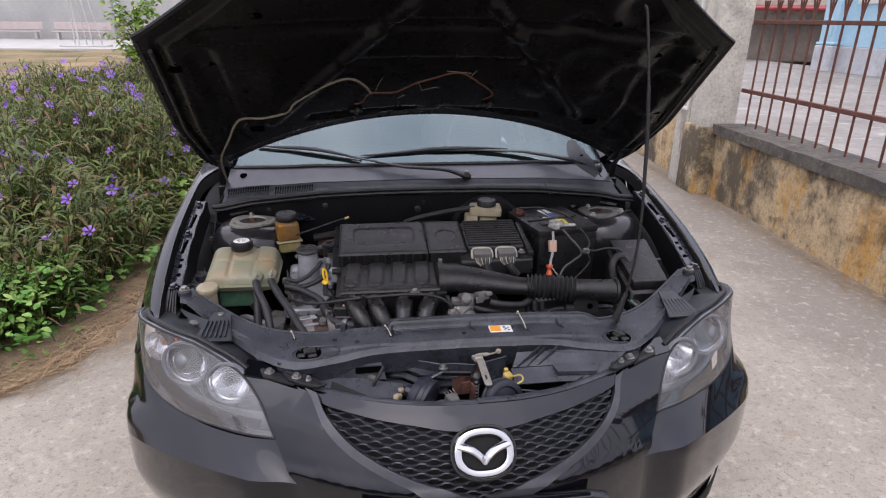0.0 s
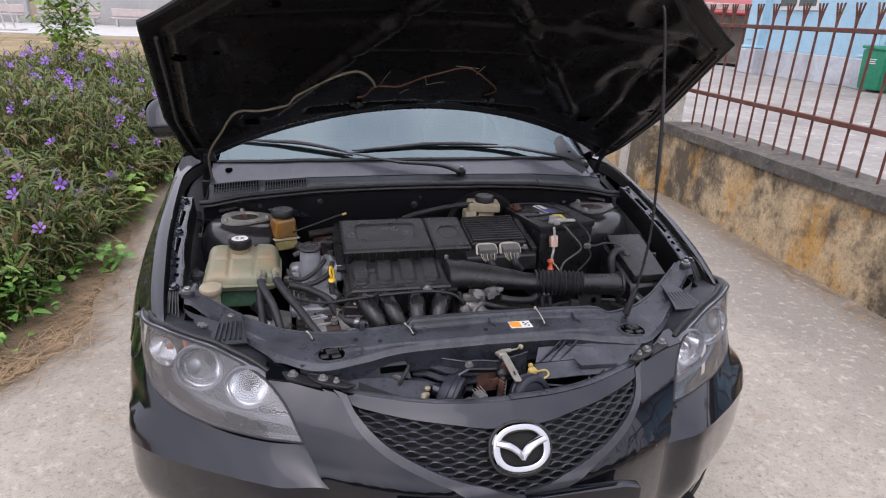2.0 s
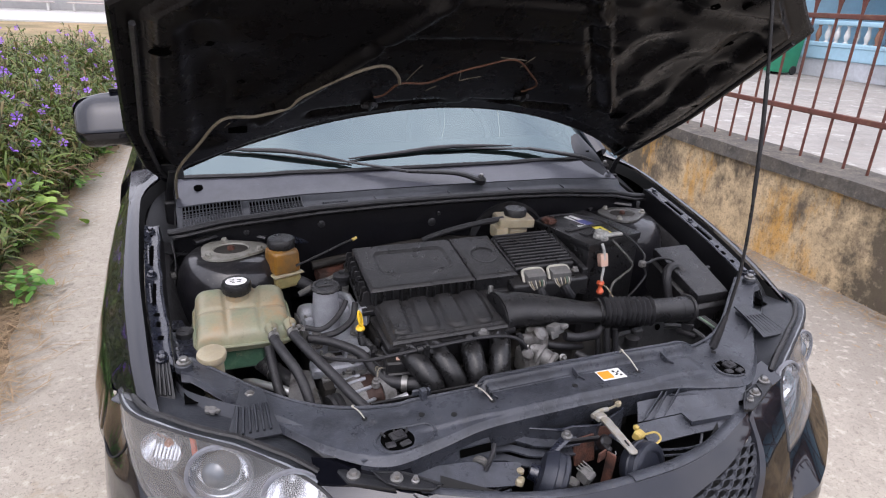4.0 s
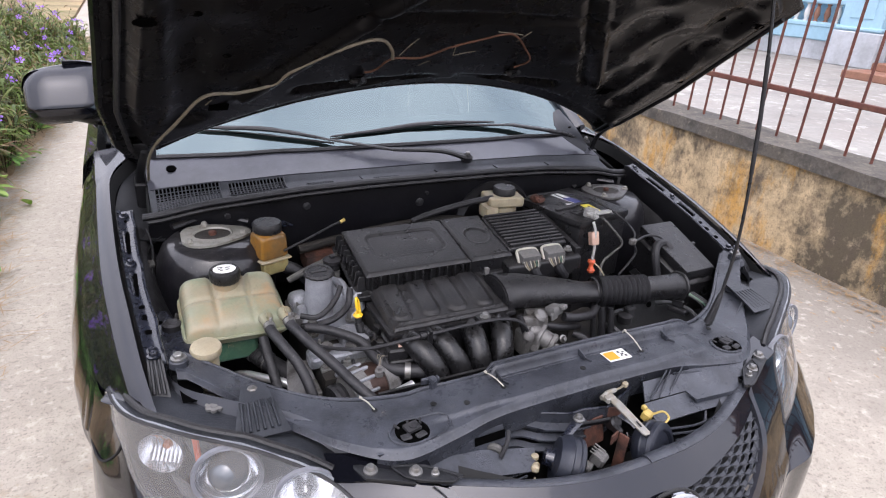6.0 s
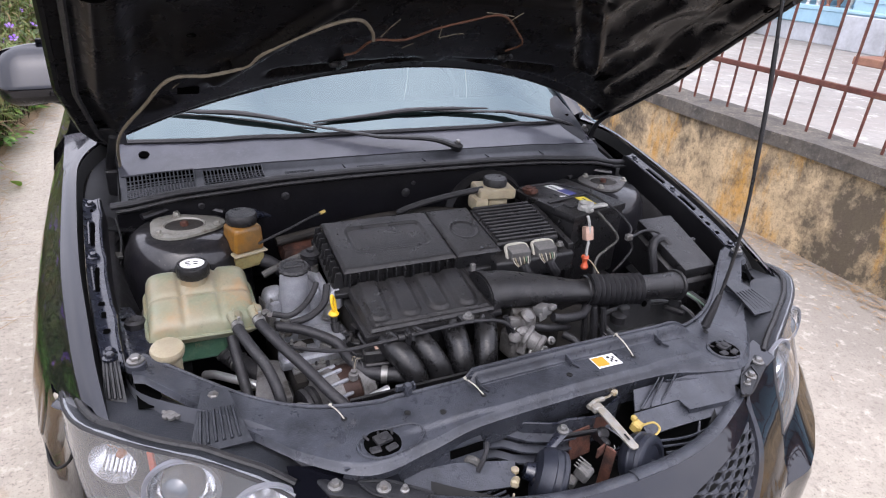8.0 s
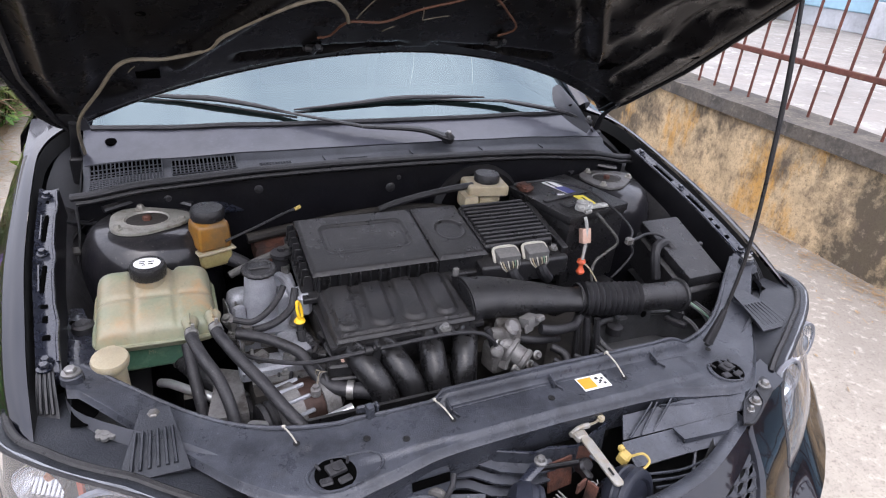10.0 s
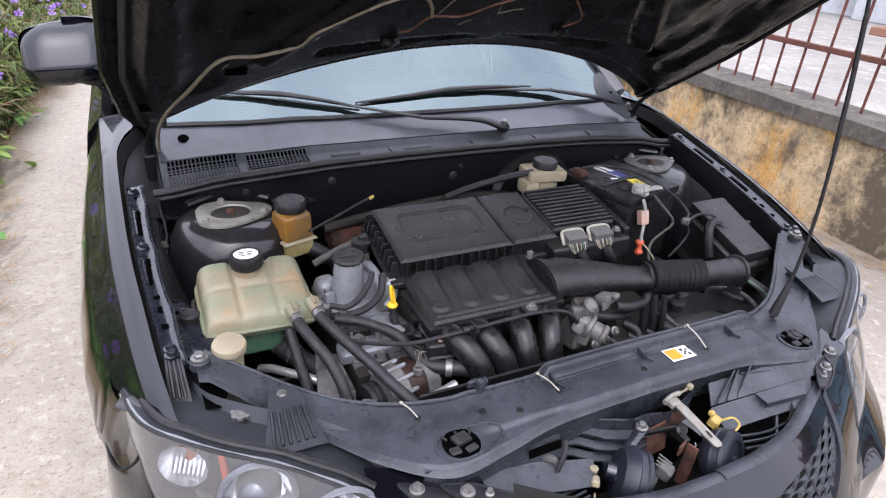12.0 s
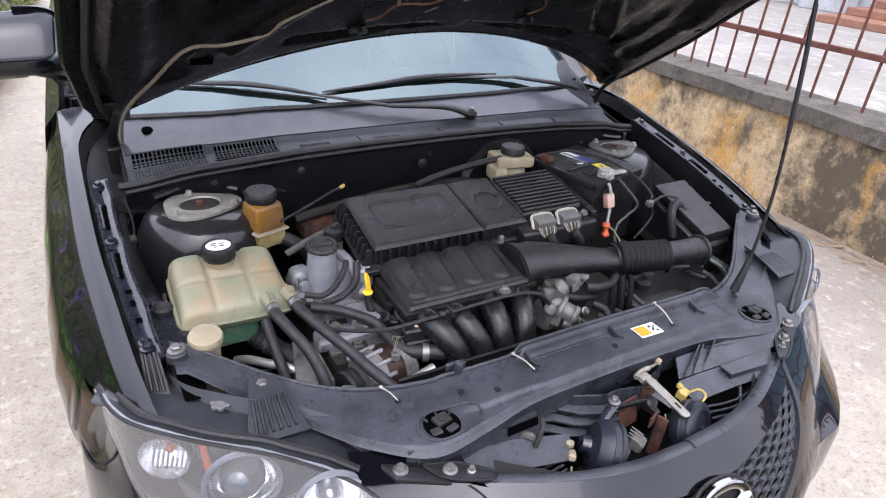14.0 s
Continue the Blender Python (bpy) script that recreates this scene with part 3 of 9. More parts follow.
PLAN = [(0, 1.06), (0.12, 1.066), (0.24, 1.092), (0.36, 1.143), (0.46, 1.20), (0.563, 1.266), (0.668, 1.35), (0.766, 1.462), (0.836, 1.592), (0.873, 1.715), (0.890, 1.86), (0.897, 2.0)]
PLANC = curve_points([(x, y, 0) for x, y in PLAN], 20)
inset = soft_spline([0.15, 0.25, 0.40, 0.58, 0.62, 0.66, 0.69, 0.72, 0.75, 0.80], [0.08, 0.03, 0.0, 0.0, 0.016, 0.04, 0.062, 0.10, 0.14, 0.19])
inset_k = soft_spline([0, 3, 4, 5, 6, 7, 8, 11], [1, 1, 0.9, 0.65, 0.4, 0.18, 0.06, 0.05])
crease = soft_spline([3.2, 4.44, 6.14, 7.9, 9.2], [0.580, 0.575, 0.548, 0.50, 0.47])


def smooth01(t):
    t = max(0.0, min(1.0, t))
    return t * t * (3 - 2 * t)


def bulge(u, z):
    """The bumper stands proud round the crease under the lamps."""
    fold = -0.042 * smooth01((u - 3.28) / 1.0) * (1 - smooth01((u - 7.0) / 1.3)) * smooth01((z - 0.25) / 0.2) * (1 - smooth01((z - 0.578) / 0.03))
    return fold - 0.016 * smooth01((u - 5.8) / 1.6) * smooth01((0.68 - z) / 0.14) * (1 - smooth01((u - 8.2) / 1.0)) - 0.010 * smooth01((u - 5.0) / 1.6) * (1 - smooth01((u - 8.6) / 0.9)) * smooth01((0.70 - z) / 0.07)


def skin(u, z, side=1, deep=0.0):
    """A point of the car's front skin: u along the plan line from the middle to the wheel arch, z its height."""
    k = max(0.0, min(u, 11.0)) * 20
    i = min(int(k), len(PLANC) - 2)
    p = PLANC[i].lerp(PLANC[i + 1], k - i)
    d = (PLANC[min(i + 2, len(PLANC) - 1)] - PLANC[max(i - 1, 0)]).normalized()
    if u < 0.02:
        d = Vector((1, 0, 0))
    n = Vector((-d.y, d.x, 0))
    q = p + n * (inset(z) * inset_k(u) + bulge(u, z) + 0.026 * smooth01((u - 7.4) / 1.4) * smooth01((z - 0.65) / 0.10) + deep)
    return Vector((side * q.x, q.y, z))


def u_of(x):
    xs = [p.x for p in PLANC]
    return float(np.interp(abs(x), xs, np.arange(len(xs)) / 20))


def front(x, z, deep=0.0):
    return skin(u_of(x), z, 1 if x >= 0 else -1, deep)


def patch(side, lo, hi, nu=14, nv=10, deep=0.0, thick=None):
    """A panel of the skin between a lower and an upper line of (u, z) points."""
    a, b = [curve_points([(p[0], p[1], 0) for p in line], 10) for line in (lo, hi)]

    def on(line, t):
        k = t * (len(line) - 1)
        i = min(int(k), len(line) - 2)
        return line[i].lerp(line[i + 1], k - i)

    def fn(s, t):
        q = on(a, s).lerp(on(b, s), t)
        return skin(q.x, q.y, side, deep)

    g = grid(fn, nu, nv, thick)
    return g if side > 0 else (g[0], [tuple(reversed(f)) for f in g[1]])


# Lines of the front: lower edge of the grille band, lamp outline
BAND_LO = [(0, 0.556), (0.98, 0.60), (1.6, 0.627), (2.3, 0.656), (2.95, 0.694), (3.4, 0.724), (3.68, 0.737)]
MESH_LO = [(0, 0.594), (0.42, 0.606), (1.3, 0.633), (2.06, 0.662), (2.6, 0.688), (3.05, 0.713), (3.2, 0.722)]
MESH_HI = [(0, 0.703), (0.54, 0.704), (1.3, 0.711), (2.26, 0.716), (3.0, 0.720), (3.2, 0.7225)]
LIP = [(0, 0.738), (1.0, 0.739), (2.0, 0.740), (3.0, 0.738), (3.5, 0.738)]
LAMP_HI = [(3.96, 0.652), (4.3, 0.692), (4.65, 0.719), (5.02, 0.743), (5.5, 0.768), (6.2, 0.794), (7.2, 0.804), (7.8, 0.795), (8.4, 0.778), (8.93, 0.756)]
LAMP_LO = [(3.96, 0.652), (4.74, 0.645), (5.65, 0.643), (6.6, 0.650), (7.2, 0.662), (7.55, 0.690), (7.8, 0.728), (8.3, 0.742), (8.93, 0.755)]


CREASE = [(3.28, 0.580), (3.8, 0.583), (4.44, 0.583), (5.2, 0.576), (6.14, 0.562), (7.0, 0.545), (7.9, 0.52), (8.3, 0.508)]


def facet(side):
    """The flat slanted facet between the sharp crease and the lamp, sunk at its top, with its short inner wall."""
    a, b = [curve_points([(*p, 0) for p in line], 10) for line in (CREASE, LAMP_LO)]
    ua = np.linspace(0, 1, 41)

    def along(line, t):
        k = np.linspace(0, 1, len(line))
        return float(np.interp(t, k, [p.x for p in line])), float(np.interp(t, k, [p.y for p in line]))
    lo = [skin(*along(a, t), side) for t in ua]
    hi = [skin(*along(b, t), side, 0.022 * (1 - smooth01((t - 0.7) / 0.3))) for t in ua]

    def fn(u, v):
        i = round(u * 40)
        (u0, z0), (u1, z1) = along(a, ua[i]), along(b, ua[i])
        return lo[i].lerp(hi[i], v).lerp(skin(u0 + (u1 - u0) * v, z0 + (z1 - z0) * v, side), smooth01((ua[i] - 0.55) / 0.25))
    face = grid(fn, 40, 12)
    wall = grid(lambda u, v: skin(3.28 + 0.68 * u, 0.580 + 0.072 * u, side).lerp(lo[0].lerp(hi[0], u), v), 10, 2)
    g = face if side > 0 else (face[0], [tuple(reversed(f)) for f in face[1]])
    w = wall if side < 0 else (wall[0], [tuple(reversed(f)) for f in wall[1]])
    return g, w


def fascia(side):
    a = patch(side, [(p[0], 0.12) for p in BAND_LO[:5]], BAND_LO[:5], 40, 40)
    b = patch(side, [(2.95, 0.12), (3.28, 0.12)], [(2.95, 0.56), (3.28, 0.580)], 8, 24)
    c = patch(side, [(2.95, 0.56), (3.28, 0.580)], [(2.95, 0.694), (3.12, 0.706)], 8, 16)
    d = patch(side, [(3.28, 0.580), (3.62, 0.615), (3.96, 0.652)], [(3.12, 0.706), (3.4, 0.724), (3.68, 0.737)], 16, 16)
    e = patch(side, [(3.96, 0.652), (4.3, 0.692), (4.65, 0.719), (5.02, 0.743)], [(3.68, 0.737), (4.1, 0.741), (4.6, 0.744), (5.02, 0.745)], 12, 8)
    f = patch(side, [(p[0], 0.12) for p in CREASE], CREASE, 44, 30)
    g = patch(side, [(8.3, 0.12), (8.45, 0.30), (8.6, 0.42)], [(8.3, 0.506), (8.5, 0.585), (8.72, 0.668), (9.1, 0.690)], 12, 30)
    return join(a, b, c, d, e, f, g, *facet(side))


part("bumper", join(fascia(1), fascia(-1)), PAINT, car, "glossy black front bumper, lightly dusty", angle=28)

# panel gap between bumper and fender
for sd in (1, -1):
    part("panel_gap", tube([skin(u, z, sd, -0.001) for u, z in ((7.79, 0.728), (7.95, 0.695), (8.2, 0.664), (8.45, 0.655), (8.75, 0.660), (9.0, 0.668))], 0.0022, 6, 6), DARK, car)

# top return of the bumper behind the lamps' inner ends
for sd in (1, -1):
    part("bumper_ear", grid(lambda u, v: skin(3.6 + 1.42 * u, 0.738 + 0.006 * u, sd) + Vector((0, 0.06 * v, 0.006 * v)), 8, 4, 0.004 * sd), PAINT, car)

# lower air intake and plate holder
holder = plate([(-0.28, 0.43), (0.26, 0.43), (0.26, 0.583), (0.22, 0.592), (0, 0.594), (-0.24, 0.592), (-0.28, 0.583)], -0.012, 0.012, at(-0.0, 1.052, 0, 90, 0, 0), 0.004)
part("plate_holder", holder, PAINT, car, "black number plate holder")
numplate = part("number_plate", plate([(-0.235, 0.435), (0.215, 0.435), (0.215, 0.553), (-0.235, 0.553)], -0.002, 0.004, at(0, 1.034, 0, 90), 0.0012), WHITE, car, "white number plate")
for k in range(7):
    part("plate_bar", rbox(0.034, 0.003, 0.07, 0.002, 1, at(-0.19 + k * 0.058, 1.0285, 0.457)), INK, numplate)
for sd in (1, -1):
    # dark sheet on the skin paints the recess's shade, no hollow behind it
    part("lower_vent", patch(sd, [(4.7, 0.155), (6, 0.16), (7.2, 0.18)], [(4.6, 0.195), (6, 0.235), (7.4, 0.27)], 10, 4, deep=-0.006, thick=0.004), DARK, car, "dark sheet painted as the shaded fog lamp recess")

# ---- grille ----
grille = part("grille", join(patch(1, BAND_LO, MESH_LO[:-1] + [(3.35, 0.733)], 30, 5, deep=-0.005, thick=-0.012), patch(-1, BAND_LO, MESH_LO[:-1] + [(3.35, 0.733)], 30, 5, deep=-0.005, thick=-0.012)), PAINT, car, "five-point front grille with smooth dark surround")
BANDGREY = mat("dull_dark_band", (0.018, 0.019, 0.025), 0.4, 0.0, 0.12, 12, 0.0, dust=0.12, dustcol=(0.3, 0.3, 0.33), coat=0.5)
grille.data.materials[0] = BANDGREY
for sd in (1, -1):
    part("upper_bar", join(patch(sd, MESH_HI, LIP, 24, 8, deep=-0.002)), PAINT, grille, "smooth black upper grille bar")
    part("lip", grid(lambda u, v: skin(3.55 * u, 0.738, sd, -0.004) + Vector((0, 0.022 * v, 0.004 * math.sin(v * 3.1) - 0.004 * v)), 24, 5, 0.003), COVER, grille)

mesh_top = spline([p[0] for p in MESH_HI], [p[1] for p in MESH_HI])
mesh_low = spline([p[0] for p in MESH_LO], [p[1] for p in MESH_LO])


arc_z = np.linspace(0.56, 0.74, 181)
arc_s = np.concatenate([[0], np.cumsum(np.hypot(np.diff(arc_z), np.diff([inset(q) for q in arc_z])))])


def lattice():
    """A plate of stretched honeycomb cells, each with a lens-shaped hole sunk into it."""
    vs, fs = [], []
    pitch, tall, flat = 0.0265, 0.0190, 0.006
    tip = pitch - flat
    hexagon = [(tip, 0), (flat, tall / 2), (-flat, tall / 2), (-tip, 0), (-flat, -tall / 2), (flat, -tall / 2)]
    ring_ = []
    for q in range(6):
        (x0, y0), (x1, y1) = hexagon[q], hexagon[(q + 1) % 6]
        ring_ += [(x0 + (x1 - x0) * k / 4, y0 + (y1 - y0) * k / 4) for k in range(4)]
    n = len(ring_)
    for c in range(-15, 16):
        for r in range(0, 14):
            cx, cs = c * pitch, 0.028 + r * tall + (tall / 2 if c % 2 else 0)
            zc = float(np.interp(cs, arc_s, arc_z))
            u = u_of(cx)
            if abs(cx) > 0.36 or not mesh_low(u) - 0.012 < zc < mesh_top(u) + 0.010:
                continue
            o = len(vs)
            for k, deep, sx, sy in ((0, 0.004, 1, 1), (1, 0.003, 0.90, 0.80), (2, 0.009, 0.86, 0.70)):
                for x, s in ring_:
                    if k:
                        a = math.atan2(s / tall * 2, x / tip)
                        x, s = tip * 1.12 * sx * math.cos(a), tall / 2 * sy * math.sin(a)
                    ux = u_of(cx + x)
                    z = min(float(np.interp(cs + s, arc_s, arc_z)), mesh_top(ux) + 0.003)
                    vs.append(front(cx + x, max(z, mesh_low(ux) - 0.006), deep))
            for k in range(2):
                for q in range(n):
                    fs.append((o + k * n + q, o + k * n + (q + 1) % n, o + (k + 1) * n + (q + 1) % n, o + (k + 1) * n + q))
    return vs, fs


GRILLEMAT = mat("grille_plastic", (0.016, 0.017, 0.021), 0.3, 0.0, 0.2, 14, 0.1, 300, dust=0.10, dustcol=(0.22, 0.23, 0.27), rvar=0.08)
part("mesh", lattice(), GRILLEMAT, grille, "dark plastic mesh with lens-shaped holes")
# near-black sheet gives the mesh holes their shade
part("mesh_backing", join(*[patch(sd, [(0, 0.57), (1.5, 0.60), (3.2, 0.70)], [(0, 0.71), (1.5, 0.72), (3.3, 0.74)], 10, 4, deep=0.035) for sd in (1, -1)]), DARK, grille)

# badge: plain ring with a bent bar
bc = front(0, 0.676, -0.012)
tilt = 56


def ellipse_ring(rx, ry, w, m):
    vs, fs = [], []
    n, k = 56, 8
    for i in range(n):
        a = 2 * math.pi * i / n
        c = Vector((math.copysign(abs(math.cos(a)) ** 0.85, math.cos(a)) * rx, math.copysign(abs(math.sin(a)) ** 0.85, math.sin(a)) * ry, 0))
        d = c.normalized()
        for j in range(k):
            b = 2 * math.pi * j / k
            vs.append(m @ (c + d * math.cos(b) * w + Vector((0, 0, 1)) * math.sin(b) * w * 0.7))
    for i in range(n):
        for j in range(k):
            fs.append((i * k + j, ((i + 1) % n) * k + j, ((i + 1) % n) * k + (j + 1) % k, i * k + (j + 1) % k))
    return vs, fs


bm_ = at(bc.x, bc.y, bc.z, tilt, 0, 0)
badge = part("badge", ellipse_ring(0.0545, 0.0420, 0.0100, bm_), CHROME, car, "chrome oval ring badge with bent bar")
part("emblem_bar", join(*[tube([bm_ @ Vector((s * x, y, z)) for x, y, z in ((0.0, -0.022, 0.006), (0.008, -0.006, 0.006), (0.026, 0.008, 0.006), (0.053, 0.017, 0.003))], [0.004, 0.0088, 0.0092, 0.0085], 10, 6, 0.6) for s in (1, -1)]), CHROME, badge)
part("badge_recess", moved(lathe([(0.047, -0.02), (0.055, -0.004)], 32), bm_ @ Matrix.Diagonal((1, 0.8, 1, 1))), DARK, badge)
part("badge_rim", ellipse_ring(0.066, 0.053, 0.004, bm_ @ at(0, 0, -0.006)), PLASTIC, badge)

# ---- headlights ----
def headlight(sd):
    lamp = part("headlight", patch(sd, [(p[0] + 0.02, p[1]) for p in LAMP_LO], LAMP_HI, 26, 12, deep=0.10), LAMPBLACK, car, "clear-lens headlight with twin round reflectors")
    lens = part("lens", patch(sd, LAMP_LO, LAMP_HI, 30, 14, deep=-0.002), LENS, lamp, "clear slightly hazed plastic lens")
    lens.visible_shadow = False
    edge = curve_points([(*p, 0) for p in LAMP_LO + LAMP_HI[::-1]], 8)
    part("seal", tube([skin(p.x, p.y, sd, 0.001) for p in edge] + [skin(edge[0].x, edge[0].y, sd, 0.001)], 0.0035, 6, 1, 1.0, False), RUBBER, lamp)
    for nm, c, r in (("projector", (0.662, 1.426, 0.738), 0.050), ("high_beam", (0.553, 1.362, 0.716), 0.046)):
        c = Vector((sd * c[0], c[1], c[2]))
        m = Matrix.Translation(c) @ Vector((-0.18 * sd, 1, -0.12)).to_track_quat("-Z", "Y").to_matrix().to_4x4()
        bowl = part(nm, lathe([(r * 1.02, 0.012), (r * 1.06, 0.004), (r * 0.98, -0.002), (r * 0.9, 0.0), (r * 0.72, -0.022), (r * 0.4, -0.036), (0.0002, -0.04)], 36, m, None, False), REFLECTOR, lamp, "bright round lamp bowl")
        part("ring", lathe([(r * 0.98, 0.010), (r * 1.10, 0.012), (r * 1.12, 0.004), (r * 1.0, 0.0)], 36, m, None, False), BODYGREY, bowl)
        if nm == "projector":
            part("glass_dome", lathe([(r * 0.66, -0.012), (r * 0.64, 0.0), (r * 0.5, 0.014), (r * 0.28, 0.022), (0.0002, 0.025)], 28, m), LENSDOME, bowl)
        else:
            part("bulb_shield", lathe([(0.014, -0.03), (0.014, 0.0), (0.008, 0.008), (0.0002, 0.01)], 16, m), CHROME, bowl)
    c = skin(7.3, 0.735, sd, 0.03)
    m = Matrix.Translation(c) @ Vector((-0.55 * sd, 1, -0.1)).to_track_quat("-Z", "Y").to_matrix().to_4x4()
    turn = part("turn_signal", lathe([(0.038, 0.01), (0.034, -0.012), (0.016, -0.03), (0.0002, -0.034)], 24, m, None, False), REFLECTOR, lamp, "side lamp bowl with amber bulb")
    part("bulb", lathe([(0.006, -0.03), (0.008, -0.018), (0.006, -0.010), (0.0002, -0.007)], 14, m), BULB, turn)
    for k in range(7):
        part("bowl_flute", tube([m @ Vector((0.0045 * (k - 3) * 1.6, -0.026, -0.004)), m @ Vector((0.0045 * (k - 3) * 1.6, 0.0, -0.020)), m @ Vector((0.0045 * (k - 3) * 1.6, 0.026, -0.004))], 0.0022, 6, 4), REFLECTOR, turn)
    part("amber_strip", patch(sd, [(6.72, 0.675), (6.76, 0.675), (6.80, 0.678)], [(6.93, 0.762), (6.97, 0.765), (7.02, 0.765)], 4, 6, deep=0.045, thick=0.004), ORANGE, lamp)
    # lower shelf of the housing with vertical fins
    part("shelf", patch(sd, [(4.3, 0.66), (5.5, 0.655), (7.0, 0.668)], [(4.5, 0.675), (5.6, 0.665), (7.2, 0.69)], 14, 3, deep=0.035, thick=0.006), LAMPBLACK, lamp)
    return lamp


BULB = mat("dull_amber_bulb", (0.42, 0.16, 0.07), 0.3, 0.0, 0.1, 30, 0.0)
LENSDOME = mat("projector_dome", (0.11, 0.118, 0.13), 0.06, 0.0, 0.05, 10, 0.0, coat=1.0)
headlight(1), headlight(-1)

# ---- fenders ----
crest = soft_spline([1.40, 1.48, 1.55, 1.63, 1.8, 2.05, 2.3, 2.55], [0.735, 0.765, 0.79, 0.815, 0.862, 0.915, 0.96, 0.985])


def fender_outer(y):
    return spline([1.45, 1.6, 1.72, 1.86, 2.0, 2.2, 2.55], [0.775, 0.840, 0.884, 0.904, 0.911, 0.910, 0.901])(y)


fender_in = soft_spline([1.54, 1.57, 1.66, 1.77, 1.90, 2.05, 2.25, 2.32, 2.38, 2.44, 2.52], [0.752, 0.757, 0.770, 0.781, 0.793, 0.800, 0.804, 0.798, 0.782, 0.755, 0.725])
fender_top = soft_spline([1.54, 1.58, 1.70, 1.90, 2.25, 2.32, 2.38, 2.44, 2.52], [0.008, 0.024, 0.032, 0.033, 0.030, 0.038, 0.055, 0.083, 0.115])


def fender_low(y):
    return float(np.interp(y, [1.54, 1.571, 1.60, 1.644, 1.70, 1.71, 1.75], [0.782, 0.784, 0.782, 0.775, 0.757, 0.664, 0.660]))



def fender(sd):
    """Flat top band, a crisp shoulder, then the side falling to the arch."""
    def fn(u, v):
        y = 1.54 + u * (2.52 - 1.54)
        zc, xo = crest(y), fender_outer(y)
        dy = abs(y - 2.0)
        low = max(0.24, (0.325 + math.sqrt(max(0, 0.355 ** 2 - dy * dy))) if dy < 0.355 else 0.24)
        if y < 1.75:
            low = fender_low(y)
        inn, w = fender_in(y), fender_top(y)
        xa = inn + w
        xo = xa + 0.004 + (xo - xa - 0.004) * smooth01((y - 1.56) / 0.10)
        xs = [inn, inn + w * 0.5, xa - 0.003, xa + 0.003, xa + 0.30 * (xo - xa), xa + 0.68 * (xo - xa), xo, xo + 0.002, xo - 0.004]
        zs = [zc + 0.0055, zc + 0.0028, zc - 0.0045, zc - 0.011, zc - 0.045, zc - 0.10, zc - 0.19, 0.62, low]
        if y < 1.76:
            xs = [min(xq, xo + 0.002 + (float(np.interp(low, zs[::-1], xs[::-1])) - xo - 0.002) * smooth01((y - 1.62) / 0.05)) for xq in xs]
        sec = curve_points([(xq, 0, max(q, low + 0.002 * (8 - i))) for i, (xq, q) in enumerate(zip(xs, zs))], 6)
        k = v * (len(sec) - 1)
        i = min(int(k), len(sec) - 2)
        p = sec[i].lerp(sec[i + 1], k - i)
        return (sd * p.x, y, p.z)
    g = grid(fn, 98, 48)
    return g if sd > 0 else (g[0], [tuple(reversed(f)) for f in g[1]])


for sd in (1, -1):
    f = part("fender", fender(sd), PAINT, car, "glossy black front fender", angle=50)
    # tongue of the fender that runs forward under the lamp's corner
    ya = 1.738
    xa, xo = fender_in(ya) + fender_top(ya), fender_outer(ya)
    def tongue(u, v):
        z = 0.652 + 0.112 * v
        t = float(np.interp(z, [crest(ya) - 0.19, crest(ya) - 0.10, crest(ya) - 0.045], [1.0, 0.68, 0.30]))
        rear = Vector((sd * (xa + (xo - xa) * t - 0.0015), ya, z))
        return rear.lerp(skin(8.02, z, sd, 0.004), u) + Vector((sd * 0.006 * math.sin(math.pi * u), 0, 0))
    part("fender_tongue", grid(tongue, 14, 10), PAINT, f)
    # folded inner flange of the fender
    part("flange", grid(lambda u, v: (sd * (fender_in(1.55 + u * 0.95) - 0.006 * v), 1.55 + u * 0.95, crest(1.55 + u * 0.95) - 0.003 - 0.035 * v), 30, 4, 0.002), DARK, f)
    part("arch_liner", grid(lambda u, v: (sd * (0.62 + 0.25 * v), 2.0 + 0.35 * math.cos(math.pi * u), 0.325 + 0.34 * math.sin(math.pi * u)), 20, 2, 0.004), DARK, f)

# ---- doors, cabin and tail ----
side_x = spline([2.5, 3.2, 4.2, 5.0, 5.45, 5.6], [0.894, 0.896, 0.888, 0.86, 0.78, 0.70])
belt = spline([2.5, 3.5, 4.6, 5.6], [0.985, 1.0, 1.03, 1.02])


def side_panel(sd, y0, y1):
    def fn(u, v):
        y = y0 + (y1 - y0) * u
        dy = abs(y - 4.64)
        low = (0.325 + math.sqrt(max(0, 0.355 ** 2 - dy * dy))) if dy < 0.355 else 0.2
        b = belt(y)
        zs = [b, b - 0.05, b - 0.16, 0.72, 0.62, 0.4, 0.2]
        xs = [side_x(y) - 0.06, side_x(y) - 0.02, side_x(y), side_x(y) + 0.004, side_x(y) - 0.012, side_x(y) - 0.01, side_x(y) - 0.05]
        k = v * 6
        z = max(float(np.interp(k, range(7), zs)), low)
        return (sd * float(np.interp(k, range(7), xs)), y, z)
    g = grid(fn, 24, 18)
    return g if sd > 0 else (g[0], [tuple(reversed(f)) for f in g[1]])


for sd in (1, -1):
    for nm, y0, y1 in (("front_door", 2.526, 3.55), ("rear_door", 3.556, 4.35), ("quarter_panel", 4.356, 5.55)):
        d = part(nm, side_panel(sd, y0, y1), PAINT, car, "glossy black door" if "door" in nm else "")
        if "door" in nm:
            part("handle", tube([(sd * (side_x(y1) + 0.012), y1 - 0.26, 0.90), (sd * (side_x(y1) + 0.03), y1 - 0.22, 0.902), (sd * (side_x(y1) + 0.03), y1 - 0.12, 0.905), (sd * (side_x(y1) + 0.012), y1 - 0.08, 0.905)], 0.011, 8, 6), PAINT, d)

